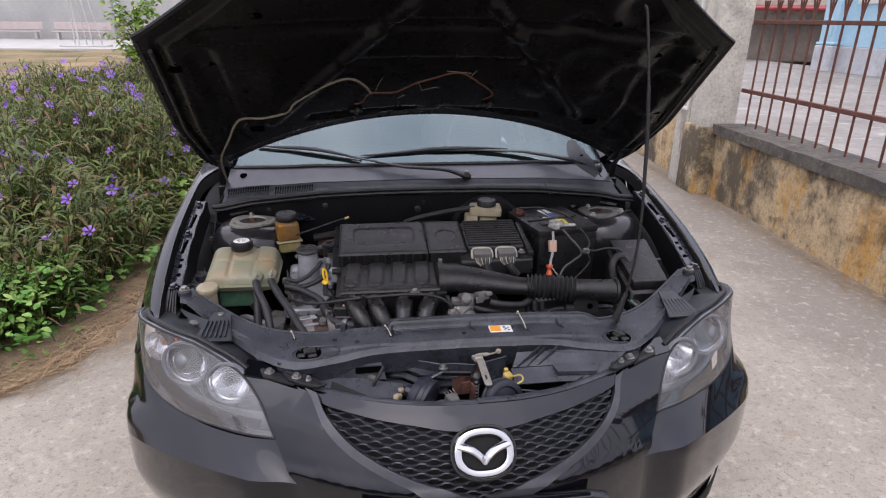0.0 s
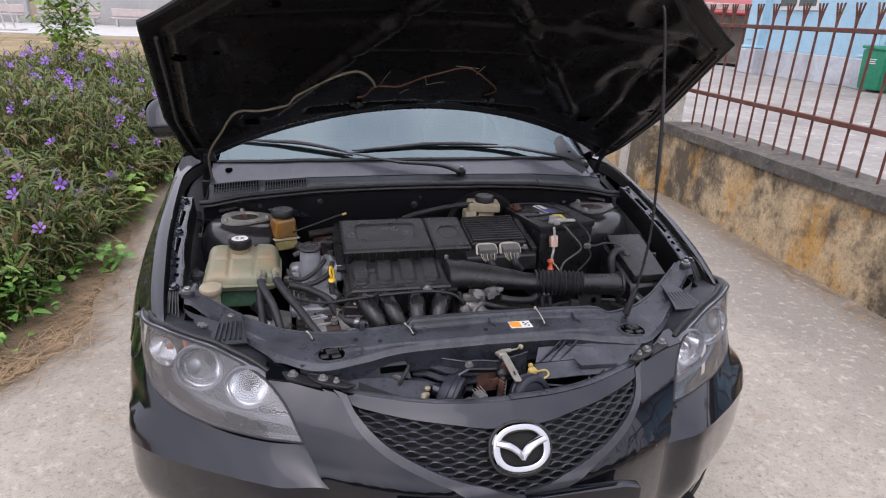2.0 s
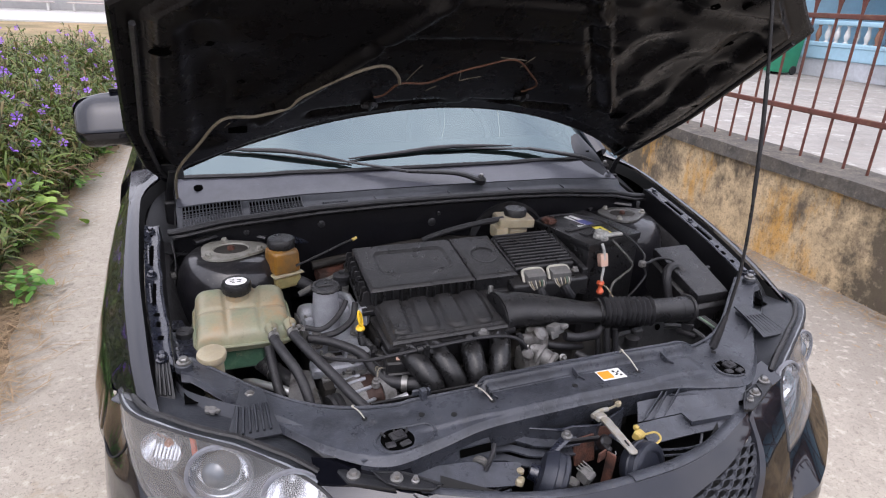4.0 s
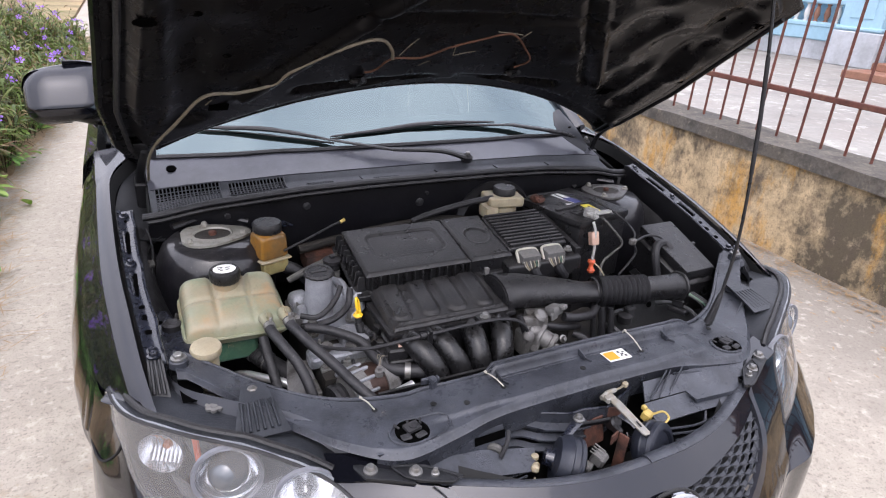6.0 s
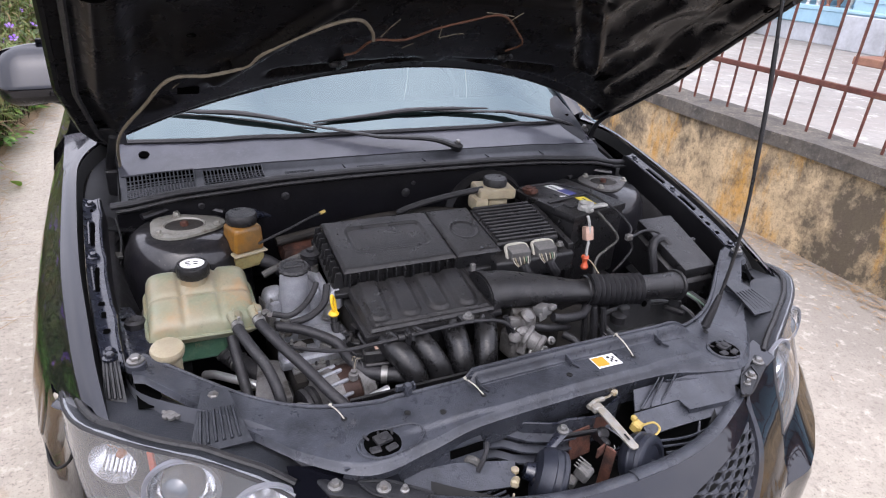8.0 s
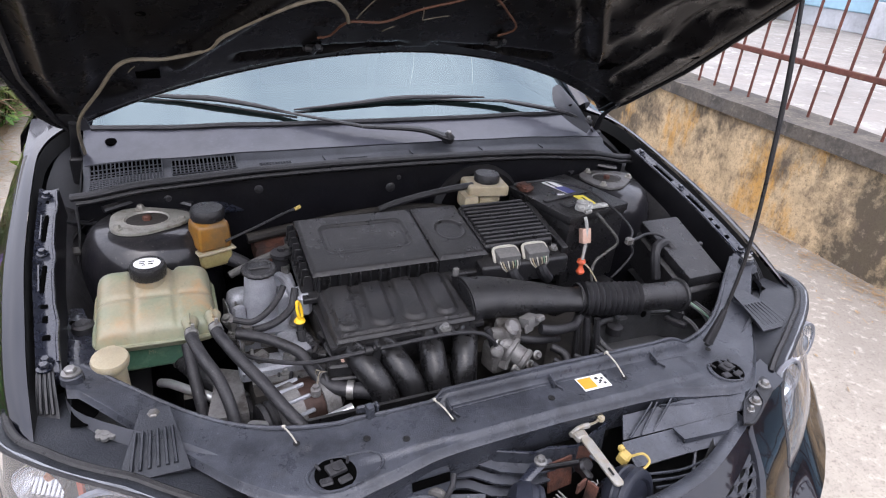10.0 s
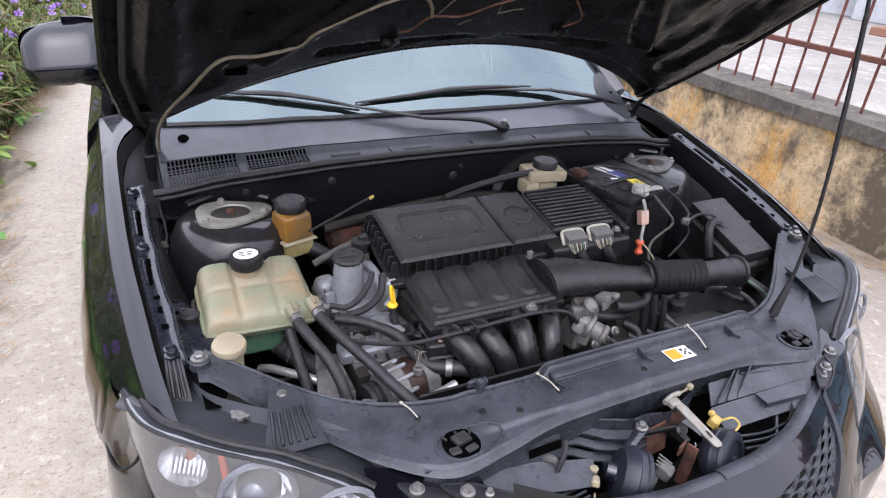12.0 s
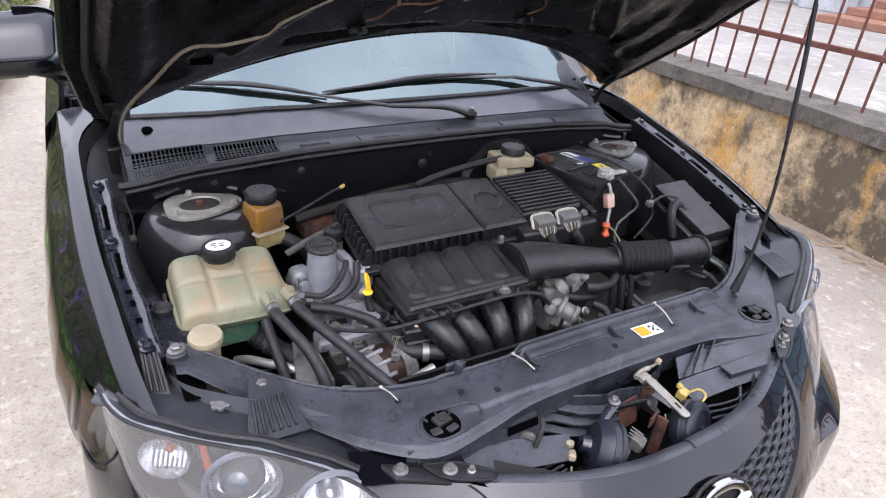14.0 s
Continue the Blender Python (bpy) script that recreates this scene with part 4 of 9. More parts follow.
# roof, pillars and glass
ws_base = spline([0, 0.3, 0.5, 0.66, 0.72], [2.245, 2.265, 2.30, 2.36, 2.40])
ws_basez = spline([0, 0.4, 0.66, 0.72], [1.022, 1.015, 0.995, 0.985])


def glass_front(u, v, grow=0.0):
    x = (u * 2 - 1)
    xb, xt = x * 0.70, x * 0.56
    yb, zb = ws_base(abs(xb)), ws_basez(abs(xb))
    yt, zt = 3.02 + 0.05 * x * x, 1.425 - 0.035 * x * x
    bow = 0.03 * math.sin(math.pi * v)
    return (xb + (xt - xb) * v, yb + (yt - yb) * v, zb + (zt - zb) * v + bow)


ws = part("windshield", grid(glass_front, 30, 16), WINDSHIELD, car, "pale sky-mirroring windshield")
ws.visible_shadow = False
part("windshield_trim", tube([glass_front(u, 0.0) for u in np.linspace(0, 1, 31)], 0.007, 6, 1, 1.0, False), RUBBER, ws)
def roof_fn(u, v):
    x = u * 2 - 1
    y = 3.02 + v * 1.33
    w = spline([0, 0.5, 1], [0.56, 0.58, 0.55])(v)
    z = spline([0, 0.3, 0.6, 1], [1.425, 1.462, 1.462, 1.40])(v) - 0.04 * x * x
    return (x * w, y + (0.05 * x * x if v < 0.01 else 0), z)


part("roof", grid(roof_fn, 16, 14, -0.02), PAINT, car)
part("rear_window", grid(lambda u, v: ((u * 2 - 1) * (0.55 + 0.1 * v), 4.35 + 0.62 * v, 1.40 - 0.04 * (u * 2 - 1) ** 2 * (1 - v) - 0.36 * v), 12, 8), SIDEGLASS, car)
part("trunk_lid", grid(lambda u, v: ((u * 2 - 1) * (0.66 - 0.03 * v), 4.97 + 0.60 * v, 1.045 - 0.01 * v - 0.03 * (u * 2 - 1) ** 2), 12, 6, -0.02), PAINT, car)
part("rear_bumper", grid(lambda u, v: ((u * 2 - 1) * 0.80, 5.60 - 0.16 * abs(u * 2 - 1) ** 3 - 0.04 * abs(v - 0.4), 0.25 + 0.79 * v), 16, 10, 0.03), PAINT, car)
for sd in (1, -1):
    part("tail_lamp", rbox(0.22, 0.05, 0.14, 0.02, 2, at(sd * 0.62, 5.585, 0.83)), ORANGE, car, "red tail lamp")
    part("pillar", tube([(sd * 0.735, 2.42, 0.985), (sd * 0.65, 2.74, 1.235), (sd * 0.585, 3.02, 1.40), (sd * 0.585, 3.5, 1.43), (sd * 0.57, 4.3, 1.385), (sd * 0.68, 4.75, 1.17), (sd * 0.76, 5.02, 1.03)], [0.034, 0.032, 0.03, 0.022, 0.03, 0.045, 0.05], 10, 8), PAINT, car)
    part("centre_pillar", tube([(sd * 0.80, 3.55, 1.0), (sd * 0.72, 3.57, 1.2), (sd * 0.60, 3.6, 1.41)], 0.03, 8, 6), PLASTIC, car)
    part("side_window", grid(lambda u, v: (sd * ((0.815 - 0.02 * abs(u - 0.5)) * (1 - v) + 0.595 * v), (2.62 + 0.40 * v) + u * ((4.55 - 0.22 * v) - (2.62 + 0.40 * v)), (0.995 + 0.02 * u) * (1 - v) + (1.40 + 0.02 * math.sin(math.pi * u)) * v), 14, 6), SIDEGLASS, car)

# wheels
for sd in (1, -1):
    for y in (2.0, 4.64):
        wheel = part("wheel", lathe([(0.20, -0.095), (0.285, -0.10), (0.315, -0.075), (0.32, -0.03), (0.32, 0.03), (0.315, 0.075), (0.285, 0.10), (0.20, 0.095)], 40, at(sd * 0.775, y, 0.32, 0, 90, 0)), RUBBER, car, "black tyre")
        part("rim", join(lathe([(0.20, 0.088), (0.205, 0.094), (0.19, 0.06), (0.19, -0.05)], 36, at(sd * 0.775, y, 0.32, 0, 90 * sd, 0)), *[rbox(0.05, 0.17, 0.02, 0.006, 1, at(sd * 0.775, y, 0.32, 0, 90 * sd, 0) @ at(0, 0, 0.06, 0, 0, k * 72) @ at(0, 0.10, 0)) for k in range(5)], lathe([(0.045, 0.05), (0.045, 0.085), (0.03, 0.09)], 20, at(sd * 0.775, y, 0.32, 0, 90 * sd, 0))), ALU, wheel, "five-spoke alloy rim")

# floor pan, cabin
part("floor_pan", rbox(1.5, 3.0, 0.06, 0.02, 1, at(0, 3.95, 0.22)), DARK, car)
part("dashboard", grid(lambda u, v: ((u * 2 - 1) * 0.68, 2.42 + 0.42 * v + 0.05 * (u * 2 - 1) ** 2, 0.97 + 0.02 * math.sin(v * 3) - 0.18 * max(0, v - 0.85)), 16, 10, -0.05), SEAT, car, "dark dashboard top")
for sd in (1, -1):
    part("front_seat", join(rbox(0.5, 0.52, 0.16, 0.05, 2, at(sd * 0.36, 3.35, 0.42)), rbox(0.48, 0.14, 0.60, 0.05, 2, at(sd * 0.36, 3.66, 0.52, -14)), rbox(0.26, 0.10, 0.18, 0.04, 2, at(sd * 0.36, 3.83, 1.12, -10))), SEAT, car)
part("rear_seat", join(rbox(1.3, 0.5, 0.18, 0.05, 2, at(0, 4.25, 0.42)), rbox(1.3, 0.16, 0.6, 0.05, 2, at(0, 4.55, 0.5, -18))), SEAT, car)
part("steering_wheel", ellipse_ring(0.185, 0.185, 0.015, at(0.36, 2.98, 0.93, 65)), PLASTIC, car)

# mirrors
def spow(v, k):
    return math.copysign(abs(v) ** k, v)


def mirror(sd):
    cx, cy, cz = sd * 0.91, 2.89, 1.070

    def shell(lo, hi, grow):
        def fn(u, v):
            a, f = 2 * math.pi * u, math.radians(lo + (hi - lo) * v)
            r = spow(math.cos(f), 0.45)
            y = 0.088 * r * spow(math.sin(a), 0.85) * grow
            dz = 0.084 * spow(math.sin(f), 0.65) * grow
            y += 0.55 * max(0.0, dz + 0.03) * (1 if y < 0 else 0)
            return (cx + 0.118 * r * spow(math.cos(a), 0.5) * grow, cy + (y if y < 0 else y * 0.35), cz + 0.084 * spow(math.sin(f), 0.65) * grow - 0.012 * math.cos(a) * sd)
        return grid(fn, 48, 20)
    sh = part("mirror", shell(-30, 90, 1.0), PAINT, car, "black door mirror")
    part("mirror_skirt", shell(-90, -30, 0.99), PLASTIC, sh, "dull black lower shell")
    part("mirror_glass", rbox(0.18, 0.004, 0.12, 0.02, 2, at(cx, cy + 0.033, cz - 0.06)), SIDEGLASS, sh)
    part("mirror_foot", tube([(sd * 0.79, 2.86, 0.985), (sd * 0.84, 2.875, 0.99), (sd * 0.90, 2.89, 1.0)], [0.03, 0.026, 0.024], 10, 6, 0.8), PLASTIC, sh)


mirror(1), mirror(-1)

# ---- raised hood ----
HO, HA, HN = (2.30, 1.005), (-0.815, 0.58), (0.58, 0.815)
hood_side = spline([0, 0.03, 0.1, 0.33, 0.6, 0.78, 0.80], [0.735, 0.755, 0.772, 0.785, 0.762, 0.748, 0.745])


def hood_pt(x, s, h=0.0):
    k = s
    hh = 0.07 * (1 - (x / 0.78) ** 2) + h
    return Vector((x, HO[0] + HA[0] * s + HN[0] * hh, HO[1] + HA[1] * s + HN[1] * hh))


def s_rear(x):
    return 0.272 * (1 - min(1.0, abs(x) / 0.755) ** 1.9)


def s_front(x):
    return float(np.interp(abs(x), [0, 0.2, 0.36, 0.5, 0.58, 0.66, 0.745, 0.79], [1.20, 1.16, 1.09, 0.98, 0.905, 0.845, 0.785, 0.76]))


def hood_uv(u, v):
    """Hood plan: u across, v from the rear edge to the nose."""
    w = u * 2 - 1
    x = w * 0.77
    s0, s1 = s_rear(x), s_front(x)
    s = s0 + (s1 - s0) * v
    lim = hood_side(max(0.0, min(0.8, s)))
    x2 = w * (lim if s < 0.8 else 0.745 + 0.0 * s)
    return x2, s


def seg_dist(px, ps, a, b):
    ax, as_, bx, bs = *a, *b
    dx, ds = bx - ax, bs - as_
    t = max(0, min(1, ((px - ax) * dx + (ps - as_) * ds) / (dx * dx + ds * ds)))
    return math.hypot(px - ax - dx * t, ps - as_ - ds * t)


def inner_relief(x, s, u, v):
    """Depth of the stamped inner panel: flange at the rim, ribs, pockets. Down (towards the engine) is minus."""
    edge = min((1 - abs(u * 2 - 1)) * 0.77, (v) * 0.9, (1 - v) * 0.9)
    d = -0.020 * smooth01((edge - 0.045) / 0.02)
    for a, b, w, k in (((-0.10, 0.86), (-0.50, 0.32), 0.015, -0.014), ((0.10, 0.86), (0.46, 0.34), 0.015, -0.014), ((-0.62, 0.25), (-0.62, 0.70), 0.03, 0.014), ((0.62, 0.25), (0.62, 0.70), 0.03, 0.014),
                       ((-0.38, 0.325), (-0.06, 0.345), 0.012, 0.012), ((0.03, 0.345), (0.33, 0.325), 0.012, 0.012), ((-0.30, 0.62), (0.30, 0.62), 0.012, 0.008), ((0.20, 0.70), (0.42, 0.36), 0.02, 0.012), ((-0.6, 0.78), (0.6, 0.78), 0.02, 0.01)):
        q = seg_dist(x, s, a, b)
        d += k * smooth01(1.6 - q / w)
    for cx, cs, r, k in ((0.55, 0.55, 0.07, 0.018), (0.60, 0.70, 0.05, 0.014), (-0.57, 0.55, 0.07, 0.010), (0.0, 0.95, 0.08, 0.012), (0.52, 0.40, 0.05, 0.012), (0.66, 0.45, 0.04, -0.01), (0.40, 0.62, 0.06, 0.014), (0.34, 0.78, 0.05, 0.012), (0.66, 0.58, 0.035, 0.012), (0.46, 0.88, 0.05, 0.012), (0.30, 0.50, 0.04, -0.008)):
        d += k * smooth01(1.5 - math.hypot(x - cx, (s - cs) * 0.8) / r)
    return d


def hood_inner(u, v):
    x, s = hood_uv(u, v)
    return hood_pt(x, s, inner_relief(x, s, u, v))


hood = part("hood", grid(lambda u, v: hood_pt(*hood_uv(u, v), 0.016 + 0.012 * math.sin(math.pi * v)), 40, 30, 0.003), PAINT, car, "raised black hood held up by a prop rod", angle=60)
part("inner_panel", grid(hood_inner, 130, 110), HOOD_UNDER, hood, "dusty black stamped inner hood panel", angle=60)
# rolled hem round the rim
hem = [hood_pt(*hood_uv(u, 0), 0.008) for u in np.linspace(0, 1, 61)] + [hood_pt(*hood_uv(1, v), 0.008) for v in np.linspace(0, 1, 31)][1:] + [hood_pt(*hood_uv(u, 1), 0.008) for u in np.linspace(1, 0, 61)][1:] + [hood_pt(*hood_uv(0, v), 0.008) for v in np.linspace(1, 0, 31)][1:]
part("hem", tube(hem, 0.0095, 8, 1, 1.0, False), HOOD_UNDER, hood)
for sd in (1, -1):
    part("side_seal", tube([hood_pt(sd * (hood_side(s) - 0.028), s, -0.012) for s in np.linspace(0.03, 0.74, 30)], 0.006, 6, 1, 1.0, False), RUBBER, hood)
# flat black for holes that are not cut; their shade is this colour
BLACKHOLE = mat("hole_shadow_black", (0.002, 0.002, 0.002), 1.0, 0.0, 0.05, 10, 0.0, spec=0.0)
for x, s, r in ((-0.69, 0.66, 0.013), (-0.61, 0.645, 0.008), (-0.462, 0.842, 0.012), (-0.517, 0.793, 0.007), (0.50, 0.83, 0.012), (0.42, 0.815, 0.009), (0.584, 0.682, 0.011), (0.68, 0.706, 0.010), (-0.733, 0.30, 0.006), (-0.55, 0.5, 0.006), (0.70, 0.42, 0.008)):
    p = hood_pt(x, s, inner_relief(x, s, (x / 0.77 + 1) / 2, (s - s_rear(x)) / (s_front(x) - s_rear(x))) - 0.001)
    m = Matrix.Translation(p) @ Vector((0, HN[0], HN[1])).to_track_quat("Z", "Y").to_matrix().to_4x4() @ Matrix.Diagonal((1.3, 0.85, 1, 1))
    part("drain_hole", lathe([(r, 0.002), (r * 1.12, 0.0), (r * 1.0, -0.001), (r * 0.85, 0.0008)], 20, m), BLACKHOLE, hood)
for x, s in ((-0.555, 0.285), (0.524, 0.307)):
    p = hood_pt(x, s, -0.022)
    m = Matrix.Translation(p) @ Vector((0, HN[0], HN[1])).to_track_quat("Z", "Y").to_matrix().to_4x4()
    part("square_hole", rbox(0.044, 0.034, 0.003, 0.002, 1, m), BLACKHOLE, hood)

# washer hose under the hood
def under(pts, h=-0.033):
    return [hood_pt(x, s, h) for x, s in pts]


hose = part("washer_hose", tube([(-0.708, 2.33, 0.90), (-0.715, 2.31, 0.955)] + under([(-0.701, 0.119), (-0.646, 0.26), (-0.591, 0.378), (-0.519, 0.373), (-0.45, 0.394), (-0.42, 0.444), (-0.349, 0.512), (-0.287, 0.554), (-0.247, 0.555), (-0.214, 0.513), (-0.199, 0.474)]), 0.0037, 8, 8), TANWIRE, hood, "aged tan washer hose tied under the hood")
part("thin_hose", tube(under([(-0.248, 0.414), (-0.224, 0.424), (-0.199, 0.474), (-0.13, 0.474), (-0.077, 0.517), (-0.021, 0.549), (0.051, 0.578), (0.124, 0.516), (0.166, 0.463), (0.142, 0.427)]), 0.0024, 8, 8), BROWNWIRE, hood, "thin brown washer hose")
for x, s, dx, ds in ((-0.185, 0.47, 0.02, 0.07), (-0.05, 0.464, -0.015, 0.05), (-0.05, 0.464, 0.05, 0.02), (0.084, 0.53, 0.015, 0.045), (0.084, 0.56, -0.07, 0.01), (-0.586, 0.316, 0.012, 0.02), (-0.12, 0.418, 0.02, 0.02)):
    part("tie", tube(under([(x, s + 0.012), (x + dx * 0.5, s + 0.012 + ds * 0.6), (x + dx, s + 0.012 + ds)], -0.03), 0.0011, 5, 4), TANWIRE, hood)
for x, s in ((-0.245, 0.35), (0.165, 0.376)):
    p = hood_pt(x, s, -0.03)
    part("washer_nozzle", join(rbox(0.04, 0.02, 0.014, 0.004, 1, Matrix.Translation(p)), lathe([(0.006, 0), (0.006, 0.03)], 10, at(p.x, p.y, p.z, 60, 20))), PLASTIC, hood)

# hinges, prop rod, latch striker
for sd in (1, -1):
    part("hinge", join(tube([(sd * 0.735, 2.345, 0.90), (sd * 0.735, 2.325, 0.95), (sd * 0.725, 2.29, 1.0), (sd * 0.715, 2.22, 1.05)], [0.012, 0.011, 0.011, 0.01], 8, 6, 0.5), rbox(0.05, 0.10, 0.006, 0.002, 1, at(sd * 0.715, 2.235, 1.045, -35)), rbox(0.03, 0.08, 0.07, 0.004, 1, at(sd * 0.735, 2.35, 0.87))), SATIN, car)
rod = part("prop_rod", tube([(0.416, 1.448, 0.795), (0.430, 1.448, 0.84), (0.452, 1.458, 0.98), (0.457, 1.477, 1.15), (0.450, 1.503, 1.36), (0.436, 1.525, 1.52), (0.430, 1.532, 1.548)], 0.0036, 10, 10), PLASTIC, car, "thin dark hood prop rod")
part("grip", tube([(0.4565, 1.4745, 1.13), (0.4555, 1.489, 1.25), (0.4495, 1.504, 1.37)], 0.0046, 10, 6), RUBBER, rod)
part("pivot_boot", tube([(0.412, 1.447, 0.782), (0.422, 1.447, 0.82), (0.4325, 1.449, 0.855)], [0.010, 0.008, 0.0055], 10, 4), RUBBER, rod)

# ---- cowl, wipers ----
strip_y = spline([0, 0.2, 0.37, 0.6, 0.70, 0.78], [2.082, 2.09, 2.10, 2.145, 2.165, 2.175])
strip_z = spline([0, 0.2, 0.37, 0.6, 0.70, 0.78], [0.974, 0.970, 0.962, 0.930, 0.905, 0.895])


def cowl_pt(x, v, h=0.0):
    a = abs(x)
    y0, z0, y1, z1 = strip_y(a), strip_z(a), ws_base(a), ws_basez(a)
    step = 0.012 * smooth01((v - 0.36) / 0.06)
    return Vector((x, y0 + (y1 - y0) * v, z0 - 0.006 + (z1 - z0 - 0.012) * v ** 0.8 + step - 0.012 * math.sin(math.pi * v) + h))


cowl = part("cowl", grid(lambda u, v: cowl_pt((u * 2 - 1) * 0.72, v), 70, 24, -0.004), COWL, car, "dusty dark grey plastic cowl below the windshield", angle=50)
part("cowl_top", grid(lambda u, v: cowl_pt((u * 2 - 1) * 0.715, 0.44 + 0.55 * v, 0.003), 60, 12, -0.002), COWLSHEEN, cowl, "dusty upper cowl with reflected sky in its lavender-grey colour", angle=50)
part("weatherstrip", tube([(x, strip_y(abs(x)) - 0.006, strip_z(abs(x)) + 0.004) for x in np.linspace(-0.74, 0.78, 50)], 0.011, 10, 1, 0.75, False), RUBBER, cowl, "black rubber hood seal")
part("seal_lip", tube([(x, strip_y(abs(x)) - 0.020, strip_z(abs(x)) - 0.006) for x in np.linspace(-0.73, 0.76, 50)], 0.005, 8, 1, 1.0, False), PLASTIC, cowl)


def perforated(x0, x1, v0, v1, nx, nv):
    # black sheet below the bars paints the holes' shade; nothing is cut
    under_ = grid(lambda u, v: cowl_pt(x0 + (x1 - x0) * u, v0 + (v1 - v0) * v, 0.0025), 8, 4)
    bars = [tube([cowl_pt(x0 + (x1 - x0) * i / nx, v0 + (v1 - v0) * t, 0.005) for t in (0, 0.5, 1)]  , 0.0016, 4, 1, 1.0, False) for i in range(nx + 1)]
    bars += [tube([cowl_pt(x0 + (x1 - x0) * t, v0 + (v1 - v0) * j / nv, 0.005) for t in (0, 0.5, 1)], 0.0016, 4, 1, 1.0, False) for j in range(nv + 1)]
    a = part("vent_hole", under_, BLACKHOLE, cowl, "black sheet as the shade inside the perforated air inlet")
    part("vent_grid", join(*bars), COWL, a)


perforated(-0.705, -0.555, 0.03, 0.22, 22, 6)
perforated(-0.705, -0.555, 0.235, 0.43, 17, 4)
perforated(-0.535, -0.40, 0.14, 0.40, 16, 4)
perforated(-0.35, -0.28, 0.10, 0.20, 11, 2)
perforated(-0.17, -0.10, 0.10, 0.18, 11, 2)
for x, v in ((-0.658, 0.80), (0.66, 0.80)):
    p = cowl_pt(x, v)
    part("plug_hole", lathe([(0.013, 0.0), (0.013, 0.0045), (0.0002, 0.0046)], 18, at(p.x, p.y, p.z + 0.001, 18)), BLACKHOLE, cowl)
for x in (-0.42, -0.2, 0.02, 0.22, 0.42):
    part("cowl_clip", rbox(0.003, 0.03, 0.005, 0.001, 1, Matrix.Translation(cowl_pt(x, 0.28, -0.001))), COWL, cowl)


def wiper(piv, knee, tip0, tip1):
    arm = part("wiper", tube([piv, Vector(piv).lerp(Vector(knee), 0.35) + Vector((0, 0, 0.012)), knee], [0.017, 0.013, 0.010], 10, 8, 0.55), PLASTIC, car, "black wiper arm with rubber blade")
    part("arm_rod", tube([knee, Vector(knee).lerp((Vector(tip0) + Vector(tip1)) / 2, 0.5) + Vector((0, 0, 0.006)), (Vector(tip0) + Vector(tip1)) / 2 + Vector((0, 0, 0.014))], [0.009, 0.006, 0.0045], 8, 6, 0.5), PLASTIC, arm)
    mid = (Vector(tip0) + Vector(tip1)) / 2
    part("blade", tube([tip0, Vector(tip0).lerp(mid, 0.5) + Vector((0, -0.004, 0.006)), mid + Vector((0, -0.006, 0.014)), Vector(tip1).lerp(mid, 0.5) + Vector((0, -0.004, 0.010)), tip1], [0.003, 0.007, 0.009, 0.007, 0.003], 8, 8, 0.8), RUBBER, arm)
    part("blade_rubber", tube([Vector(tip0) + Vector((0, 0, -0.008)), mid + Vector((0, 0, -0.004)), Vector(tip1) + Vector((0, 0, -0.008))], 0.003, 6, 8), RUBBER, arm)
    part("pivot_nut", lathe([(0.016, -0.008), (0.017, 0.006), (0.011, 0.010), (0.008, 0.014)], 18, at(*piv, 15)), PLASTIC, arm)
    part("nut", lathe([(0.007, 0.0), (0.007, 0.019), (0.005, 0.021)], 6, at(*piv, 15)), STEEL, arm)


wiper((0.128, 2.150, 0.998), (-0.085, 2.205, 1.022), (-0.615, 2.42, 1.062), (-0.235, 2.268, 1.040))
wiper((0.652, 2.268, 0.985), (0.37, 2.30, 1.050), (-0.238, 2.292, 1.045), (0.31, 2.318, 1.058))

# pale end cap of the cowl at the foot of the windshield post
cap_end = part("cowl_end_cap", grid(lambda u, v: (0.560 + 0.030 * v + 0.055 * v * v + (0.070 * math.sin(math.pi * (0.15 + 0.75 * v)) ** 1.3 + 0.008) * (u - 0.5), 2.325 - 0.085 * v, 1.075 - 0.115 * v + 0.012 * math.sin(math.pi * u)), 12, 16, -0.004), COWL, car, "dusty grey cowl end cap")
part("cap_hole", lathe([(0.007, 0.0), (0.0075, 0.002), (0.0002, 0.0022)], 14, at(0.588, 2.286, 1.037, 35)), BLACKHOLE, cap_end)

